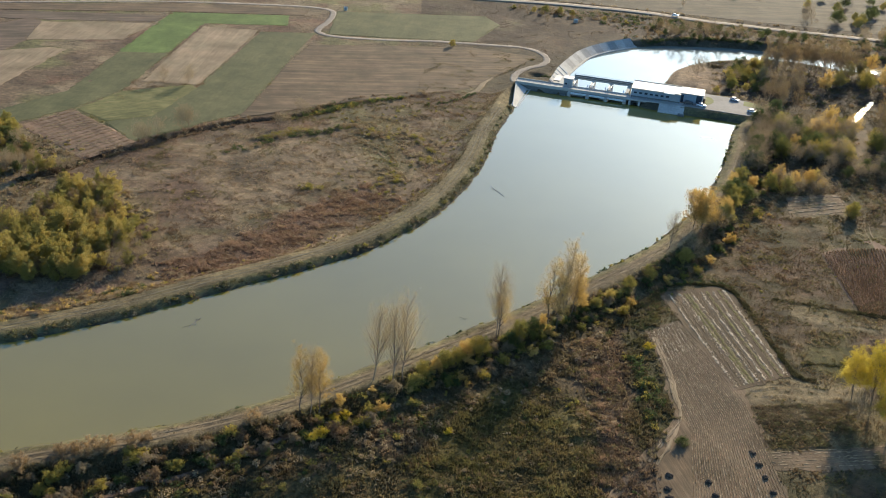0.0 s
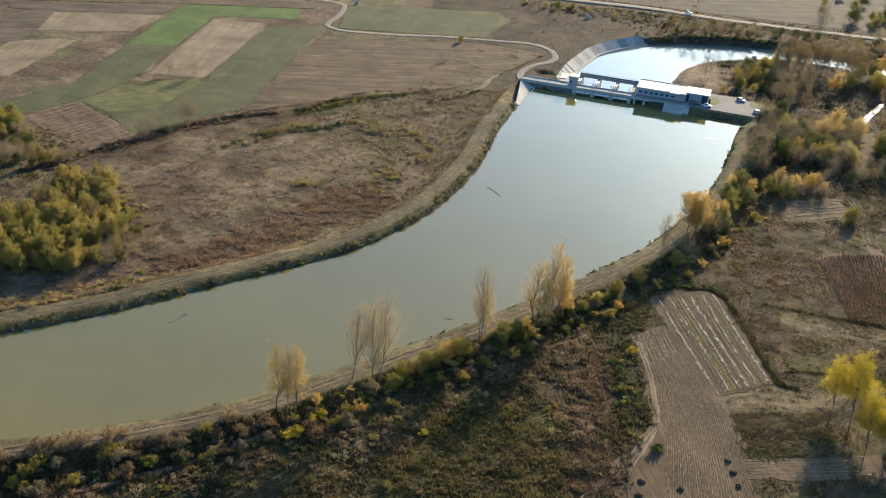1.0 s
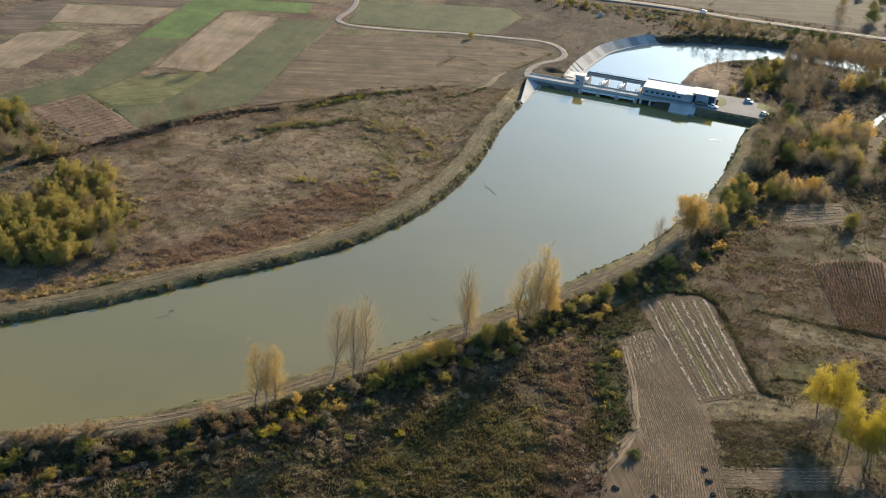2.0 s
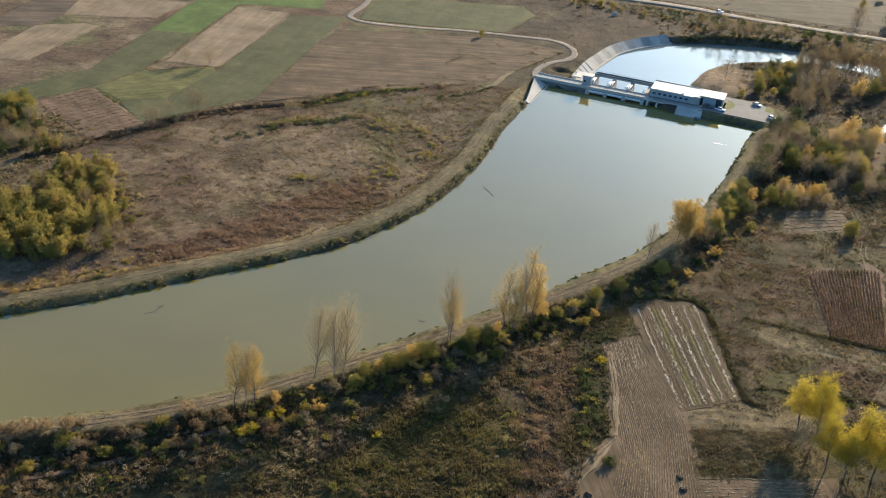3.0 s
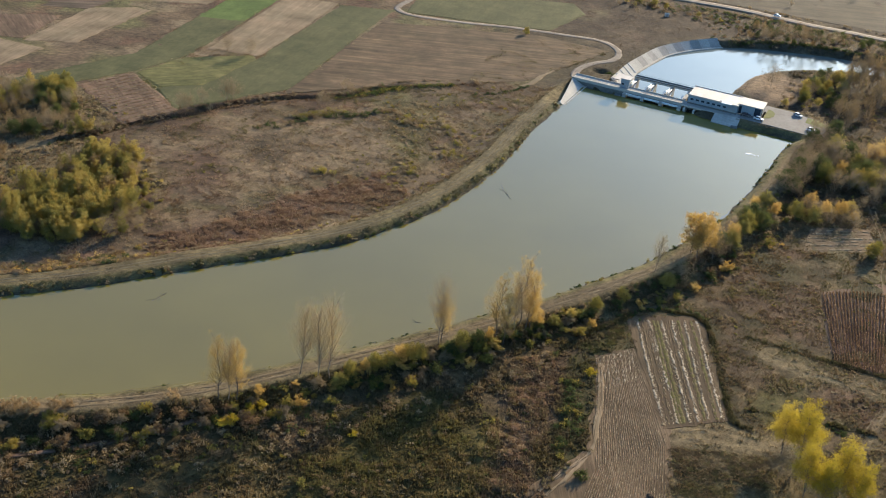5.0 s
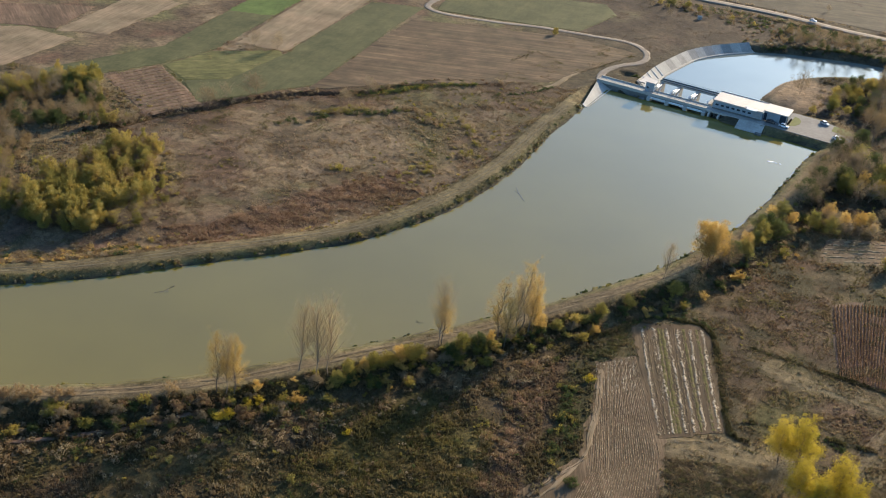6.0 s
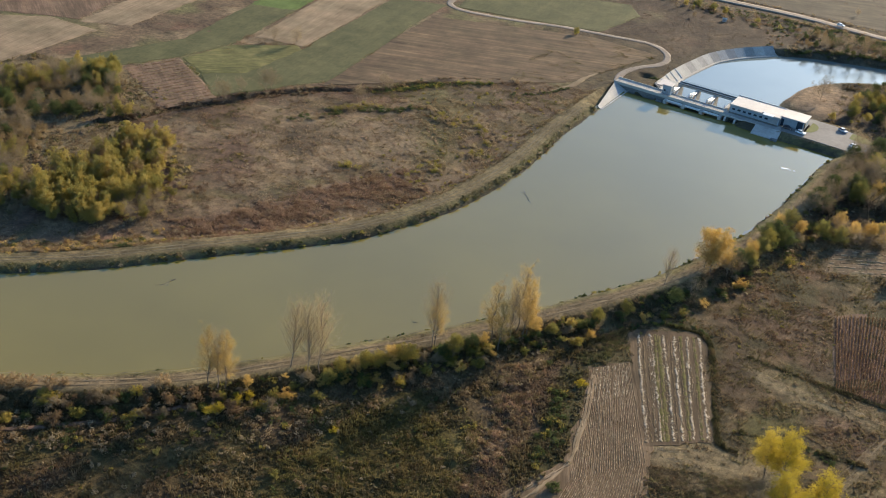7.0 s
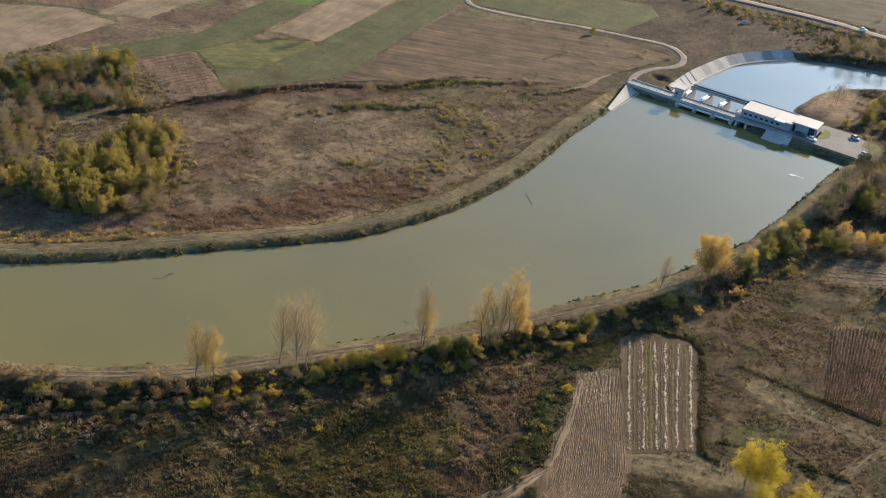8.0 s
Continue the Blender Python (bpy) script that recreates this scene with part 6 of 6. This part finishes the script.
tufts("stubble_litter", (-70, 67, 412, 545), 9000, lambda x, y: inside(x, y, FIELD_RINGS[14]) & (fbm(x * 0.22, y, 6, 18) > 0.52), [("tan", 2), ("straw", 1), ("brown", 2)], (0.1, 0.3), 4, "streaks of loose straw on the brown stubble", 90, 6.0, style="blade")
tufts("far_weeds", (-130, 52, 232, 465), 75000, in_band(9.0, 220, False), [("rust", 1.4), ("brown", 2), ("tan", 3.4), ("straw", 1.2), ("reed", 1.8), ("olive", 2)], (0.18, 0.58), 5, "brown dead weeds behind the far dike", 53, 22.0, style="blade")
RED_BAND = np.array(COVER_ZONES[3][0], float)
tufts("reed_weeds", (-78, 4, 262, 358), 34000, lambda x, y: in_band(9.5, 80, False)(x, y) & inside(x + 16 * (fbm(x, y, 10, 3) - 0.5), y + 16 * (fbm(x, y, 10, 9) - 0.5), RED_BAND), [("reed", 2.6), ("rust", 1.8), ("reed", 1.5), ("tan", 1.0), ("rust", 1.6)], (0.3, 0.8), 5, "tall reddish brown weed stalks behind the far dike", 54, 5.0, style="blade", clump=3.5)
tufts("verge_weeds", (-120, 45, 225, 460), 16000, in_band(9.0, 12.5, False), [("dark", 1.4), ("brown", 2), ("rust", 1.4), ("brown", 1)], (0.3, 0.9), 5, "dark weeds at the foot of the far dike", 98, 5.0, style="blade", clump=3.0)
# the dark share of these weeds stands in for the ditch's shadow
tufts("ditch_weeds", (-135, 4, 330, 460), 22000, lambda x, y: (lambda d: (d > 0.5) & (d < 1.6 + 3.4 * fbm(x, y, 12, 20)))(line_distance(x, y, FAR_DITCH)), [("dark", 1.5), ("brown", 2.4), ("rust", 2), ("dark", 1)], (0.3, 1.0), 5, "brown weeds, part darkened for shade, along the deep ditch behind the far fields", 99, 6.0, style="blade", tone=0.5)
tufts("field_weeds", (0, 70, 462, 545), 9000, lambda x, y: inside(x, y, [(4, 462), (30, 472), (66, 528), (52, 536), (30, 538), (8, 515)]) & (fbm(x, y, 10, 19) > 0.4), [("olive", 2), ("dark", 1.5), ("brown", 2), ("olive", 1)], (0.15, 0.5), 5, "dull olive weeds at the end of the brown stubble", 92, 9.0, style="blade")
tufts("bank_grass", (-135, 150, 160, 450), 60000, lambda x, y: (lambda d: (d > 0.2) & (d < 2.6))(river_depth(x, y)) & ~south(x, y), [("dark", 3), ("olive", 2), ("brown", 1.4), ("dark", 2), ("tan", 1)], (0.3, 1.0), 6, "dark overhanging grass along the far waterline", 55, 6.0)
tufts("bank_grass", (-120, 160, 150, 450), 7000, lambda x, y: (lambda d: (d > 0.1) & (d < 1.6))(river_depth(x, y)) & south(x, y), [("dark", 2), ("olive", 3), ("tan", 1)], (0.2, 0.6), 5, "short grass along the near waterline", 56, 6.0)
tufts("dike_grass", (-135, 160, 150, 450), 130000, lambda x, y: (lambda d: (d > 2.2) & (d < 12) & (np.abs(np.abs(d - 5.7) - 0.85) > 0.22))(river_depth(x, y)) & ~inside(x, y, YARD), [("olive", 2.4), ("tan", 3), ("straw", 1.4), ("brown", 1.4), ("olive", 1), ("tan", 1)], (0.1, 0.3), 5, "short dry grass on the dikes", 57, 8.0)
tufts("meadow_weeds", (-240, 260, 440, 680), 40000, lambda x, y: (river_depth(x, y) > 12) & (pool_depth(x, y) > 1) & free(x, y), [("brown", 3), ("tan", 2), ("olive", 1.5), ("rust", 1)], (0.15, 0.5), 4, "dry grass of the distant meadows", 58, 25.0, tone=0.7)
tufts("bank_weeds", (60, 300, 480, 610), 12000, lambda x, y: (lambda d: (d > 0.3) & (d < 9))(pool_depth(x, y)) & ((x - 53) * DAM_U[0] + (y - 474) * DAM_U[1] > 44) & (y > 565), [("dark", 3), ("olive", 1.5), ("rust", 1.5), ("brown", 2)], (0.4, 1.4), 4, "dark weeds on the steep river bank below the dam", 59)
tufts("rank_grass", (88, 124, 198, 222), 9000, lambda x, y: inside(x, y, [(91, 218), (120, 222), (113, 203), (90, 200)]), [("olive", 2), ("dark", 1.2), ("brown", 2.4), ("tan", 1), ("olive", 1), ("brown", 1)], (0.15, 0.5), 6, "dark rank grass plot beside the maize strip", 71, 5.0)
tufts("wood_floor", (110, 300, 335, 560), 26000, lambda x, y: (river_depth(x, y) > 9) & (pool_depth(x, y) > 6) & free(x, y) & (x > 118 + (y - 340) * 0.2), [("dark", 2), ("brown", 2), ("olive", 2), ("tan", 1), ("rust", 1)], (0.3, 1.0), 5, "weeds and fallen leaves under the riverside trees", 60)
tufts("wood_floor", (-240, -118, 230, 385), 24000, lambda x, y: (river_depth(x, y) > 9) & free(x, y), [("brown", 2.4), ("olive", 2.4), ("dark", 1), ("tan", 2), ("reed", 1), ("rust", 1)], (0.3, 1.0), 6, "rough grass between the copse trees", 61, style="blade")


def ridge_rows(name, rows, step, wide, high, kinds, label, seed, gap=0.08, jitter=0.12, thin=0.32):
    """Continuous crumbly ridges of straw or soil along the rows, with gaps."""
    rng = np.random.RandomState(seed)
    vs, fs, cs, k = [], [], [], 0
    for a, b, zbase in rows:
        a, b = np.array(a, float), np.array(b, float)
        d = (b - a) / np.hypot(*(b - a))
        o = np.array((-d[1], d[0]))
        n = max(3, int(np.hypot(*(b - a)) / step))
        t = np.arange(n) / (n - 1)
        c = a + (b - a) * t[:, None] + o * (np.cumsum(rng.normal(0, jitter, n)) * 0.25 + rng.normal(0, jitter, n))[:, None]
        along, lane = np.arange(n) * step, np.full(n, k * 0.37 % 977)
        w = wide * (0.35 + 0.8 * vnoise(along, lane, 0.9, seed) + 0.35 * rng.rand(n))
        w *= np.where(vnoise(along, lane, 3.0, seed) < thin, 0.35, 1)
        h = high * (0.3 + 0.8 * vnoise(along, lane, 0.7, seed + 5) + 0.4 * rng.rand(n)) * np.minimum(1, w / wide)
        put = lambda s, zz: np.c_[c + o * (w * s)[:, None] + rng.normal(0, 0.05, (n, 2)), zz]
        v = np.stack([put(-0.5, np.full(n, zbase - 0.04)), put(-0.15, zbase + h), put(0.2, zbase + h * 0.8), put(0.5, np.full(n, zbase - 0.04))], 1)
        i = k + np.arange(n * 4).reshape(n, 4)
        keep = rng.rand(n - 1) > gap
        for j in range(3):
            fs.append(np.stack([i[:-1, j], i[1:, j], i[1:, j + 1], i[:-1, j + 1]], -1)[keep])
        pick = np.clip((vnoise(along, lane, 0.8, seed + 7) * 0.75 + 0.25 * rng.rand(n)) * len(kinds), 0, len(kinds) - 1).astype(int)
        col = np.array([KINDS[q] for q in kinds])[pick] * (0.8 + 0.4 * rng.rand(n, 1))
        vs.append(v.reshape(-1, 3)), cs.append(np.repeat(col, 4, 0))
        k += n * 4
    ob = from_arrays(name, np.concatenate(vs), np.concatenate(fs), WEED, tint=("tint", np.concatenate(cs)))
    return tagged(ob, label, "crop rows", kind="stuff")


# pale straw rows of the bed field: pairs of lines
a0, a1, b0, b1 = np.array((81.2, 275.5)), np.array((101.8, 281.0)), np.array((89.2, 226.0)), np.array((106.4, 234.0))
across = lambda f, cut=1.0: (a0 + (a1 - a0) * f, a0 + (a1 - a0) * f + ((b0 + (b1 - b0) * f) - (a0 + (a1 - a0) * f)) * cut, 0.085)
BEDS = (0.07, 0.235, 0.42, 0.575, 0.765, 0.93)
ridge_rows("straw_rows", [across(f + s) for f in BEDS for s in (-0.017, 0.02)], 0.3, 0.28, 0.08, ("tan", "straw", "white", "tan"), "loose straw beside the rows of the bed field", 72, 0.3, 0.2, 0.45)
ridge_rows("straw_rows", [across(f) for f in BEDS], 0.3, 0.75, 0.15, ("tan", "white", "straw", "white", "white", "straw"), "pale broken straw rows on the bed field", 61, 0.08, 0.16, 0.3)
ridge_rows("soil_ridges", [across(f) for f in (0.13, 0.17, 0.28, 0.35, 0.47, 0.52, 0.64, 0.69, 0.83, 0.87)], 0.5, 0.45, 0.1, ("brown", "brown", "tan"), "low brown soil ridges between the straw rows", 62, 0.15)
ridge_rows("grass_strips", [across(f) for f in (0.30, 0.335, 0.365, 0.665, 0.85)], 0.4, 1.1, 0.09, ("olive", "yolive", "olive", "tan"), "yellow-green grass strips between the beds", 69, 0.06, 0.1, 0.15)
stub = []
for k in range(32):
    f = (k + 0.5) / 32
    p, q = np.array((71.5 + 10.3 * f, 252 + 7.8 * f)), np.array((73.0 + 17.5 * f, 205.0 + 14 * f))
    stub.append((p, q, 0.07))
    stub.append((q, np.array((62.0 + 27.0 * f, 152.0)), 0.07))
ridge_rows("stubble_rows", stub, 0.5, 0.24, 0.07, ("tan", "brown", "straw", "reed", "tan"), "tan stubble rows of the maize strip", 63, 0.04, 0.02, 0.12)
ridge_rows("stubble_rows", [((71.5 + 0.95 * k, 252 + 0.75 * k), (73 + 0.95 * k, 236 + 0.8 * k), 0.06) for k in range(11)], 0.25, 0.38, 0.09, ("tan", "straw", "white", "tan", "straw"), "pale straw litter at the head of the maize strip", 64, 0.1, 0.12)
ridge_rows("stone_rows", [((140 + 0.9 * k, 340 + 3.4 * k), (165.5 + 0.2 * k, 349 + 2.7 * k), 0.09) for k in range(6)], 0.8, 1.0, 0.2, ("straw", "straw", "tan"), "pale clods in rows below the trees", 65, 0.25, 0.2)
ridge_rows("plough_rows", [((-150 + 32 * f, 388 - 29 * f), (-136.5 + 32 * f, 409.5 - 30.5 * f), 0.2) for f in np.linspace(0.03, 0.97, 14)], 0.7, 0.9, 0.05, ("reed", "tan", "rust", "brown"), "brown clods of the ploughed plot", 66, 0.1, 0.2)
ridge_rows("stubble_rows", [((90, 192.6 + 1.2 * k), (121, 197.2 + 1.2 * k), 0.06) for k in range(6)], 0.7, 0.5, 0.08, ("straw", "tan"), "pale stubble rows", 67, 0.15)

old_rows = [((-84 + 66 * f, 356 + 44 * f), (-84 + 66 * f + 21, 356 + 44 * f - 32), 0.08) for f in np.linspace(0, 1, 19)]
ridge_rows("old_crop_rows", old_rows, 0.7, 0.8, 0.03, ("tan", "reed", "tan", "brown"), "faint pale rows of an abandoned field behind the far dike", 70, 0.5, 0.5, 0.55)


def stalk_rows(name, rows, step, high, kinds, label, seed):
    """Standing dead stalks in rows: thin crossed blades."""
    rng = np.random.RandomState(seed)
    pts = np.concatenate([a + (b - a) * ((np.arange(n) + rng.rand(n)) / n)[:, None] for a, b, n in ((np.array(a, float), np.array(b, float), int(np.hypot(b[0] - a[0], b[1] - a[1]) / step)) for a, b in rows)])
    pts += rng.normal(0, 0.15, pts.shape)
    n, bl = len(pts), 3
    h = high * (0.5 + 0.7 * rng.rand(n, bl))
    w = 2 * math.pi * rng.rand(n, bl)
    base = np.concatenate([np.broadcast_to(pts[:, None], (n, bl, 2)), np.full((n, bl, 1), 0.15)], -1)
    tip = base + np.stack([np.cos(w) * h * 0.18, np.sin(w) * h * 0.18, h], -1)
    side = np.stack([-np.sin(w), np.cos(w), 0 * w], -1) * 0.13
    v = np.stack([base - side, base + side, tip + side * 0.7, tip - side * 0.7], 2).reshape(-1, 3)
    i = np.arange(n * bl)[:, None] * 4
    c = np.array([KINDS[k] for k in kinds])[rng.randint(len(kinds), size=n)] * (0.7 + 0.6 * rng.rand(n, 1))
    ob = from_arrays(name, v, np.c_[i, i + 1, i + 2, i + 3], WEED, tint=("tint", np.repeat(c, bl * 4, 0)))
    return tagged(ob, label, "crop rows", kind="stuff")


stalk_rows("dead_stalks", [((141.8 + 25 * f, 310.5 + 6 * f + 8 * f * (1 - f)), (139.5 + 15.3 * f, 270.5 - 3 * f), ) for f in np.linspace(0.02, 0.98, 22)], 0.3, 0.5, ("rust", "reed", "rust", "brown"), "rows of dead reddish stalks", 68)


def lump(name, x, y, size, high, material, label, category, group, seed):
    rng = random.Random(seed)
    bm = bmesh.new()
    bmesh.ops.create_icosphere(bm, subdivisions=3, radius=1.0)
    for v in bm.verts:
        k = 1 + 0.35 * (noise.noise(v.co * 1.7 + Vector((seed, 0, 0)))) + 0.18 * noise.noise(v.co * 5 + Vector((0, seed, 0)))
        v.co = Vector((v.co.x * size * k, v.co.y * size * 0.8 * k, max(-0.1, v.co.z) * high * k))
    ob = part(name, bm, material)
    ob.matrix_world = pose(x, y, ground_z(x, y) + 0.1, 0, 0, rng.uniform(0, 180))
    return tagged(ob, label, category, group)


DUNG = surface("dark_manure", (0.035, 0.024, 0.016), (0.062, 0.043, 0.03), (0.10, 0.073, 0.05), 0.8, 5.0, 0.95, 0.8, 0.08)
for k, (x, y) in enumerate(((64.3, 188.4), (63, 183.5), (62.9, 180.5), (73, 186.6), (73.4, 181.9), (86.3, 198.2), (86.6, 193.9), (86.8, 189.2), (87, 183.9), (62.5, 175), (73, 176.5), (87, 178))):
    lump("manure_heap", x, y, 0.95, 0.5, DUNG, "small dark manure heap on the stubble strip", "heap", "manure heaps", k)
for k, (x, y) in enumerate(((70.5, 201), (69.4, 200.2))):
    stand(SHRUB, x, y, 0.8, pick=1)


MUD = surface("waterlogged_wood", (0.045, 0.042, 0.028), (0.06, 0.055, 0.038), (0.08, 0.073, 0.05), 0.6, 4.0, 0.7)


def drift_branch(pts, r, seed, label):
    """A half-sunken branch with a few side twigs."""
    rng = np.random.RandomState(seed)
    bm = tube_bm(pts, r, sides=6)
    for k in range(7):
        a = Vector(pts[0]).lerp(Vector(pts[-1]), 0.2 + 0.11 * k)
        tube_bm([a, a + Vector((rng.normal(0, 1.1), rng.normal(0, 1.1), rng.uniform(0.0, 0.2)))], r * 0.4, bm, 4)
    return tagged(part("driftwood", bm, MUD), label, "branch")


drift_branch([(32, 352.5, 0.93), (33.5, 348, 0.99), (35.5, 344, 1.02), (36.5, 342.5, 1.06)], 0.09, 1, "dark half-sunken branch in the reservoir")
drift_branch([(-55, 241, 0.93), (-54, 243.5, 0.98), (-52.8, 246.2, 1.04)], 0.12, 2, "dark sunken branch just under the water surface")
drift_branch([(18.2, 252.8, 0.95), (20.5, 253.2, 0.98)], 0.07, 3, "small dark sunken branch near the dike")
FOAM = surface("pale_foam", (0.65, 0.66, 0.66), (0.75, 0.76, 0.76), (0.85, 0.85, 0.85), 1.0, 6.0, 0.6, 0.1, 0.02)
fl = bmesh.new()
for k, (dx, dy, s) in enumerate(((0, 0, 1.0), (1.2, 0.3, 0.8), (2.6, -0.4, 0.5), (4.2, -0.6, 0.45))):
    bmesh.ops.create_icosphere(fl, subdivisions=2, radius=s, matrix=pose(127 + dx, 418.5 + dy, WATER_Z + 0.02) @ Matrix.Diagonal((1.2, 0.6, 0.12, 1)))
tagged(part("floating_litter", fl, FOAM), "pale patch of floating litter on the reservoir", "litter")


# small things
rocks = random.Random(8)
for k in range(7):
    x, y = dam_xy(109 + rocks.uniform(0, 4), 1 + rocks.uniform(0, 6))
    lump("rock", float(x), float(y), rocks.uniform(0.35, 0.7), rocks.uniform(0.3, 0.5), CONCRETE, "pale boulder at the edge of the yard", "rock", "yard boulders", 40 + k)


def shed(x, y, turn, size, label):
    """Small hut with a pitched roof and a door."""
    w, d, h = size
    r = root("shed", pose(x, y, ground_z(x, y) - 0.1, 0, 0, turn), label, "shed")
    part("wall", box_bm((w, d, h), (-w / 2, -d / 2, 0), 0.03), ROOF, r)
    part("roof", prism_bm([(-d / 2 - 0.2, h), (0, h + 0.7), (d / 2 + 0.2, h)], (-w / 2 - 0.2, w / 2 + 0.2)), ROOF, r)
    part("door", box_bm((0.8, 0.08, 1.8), (-0.4, -d / 2 - 0.05, 0.05), 0.01), STEEL_GREY, r)


shed(97, 614, 10, (2.2, 1.7, 1.6), "small white pump shed in the meadow")
shed(-39, 609, -15, (1.9, 1.5, 1.5), "small pale field shed beside the gravel road")
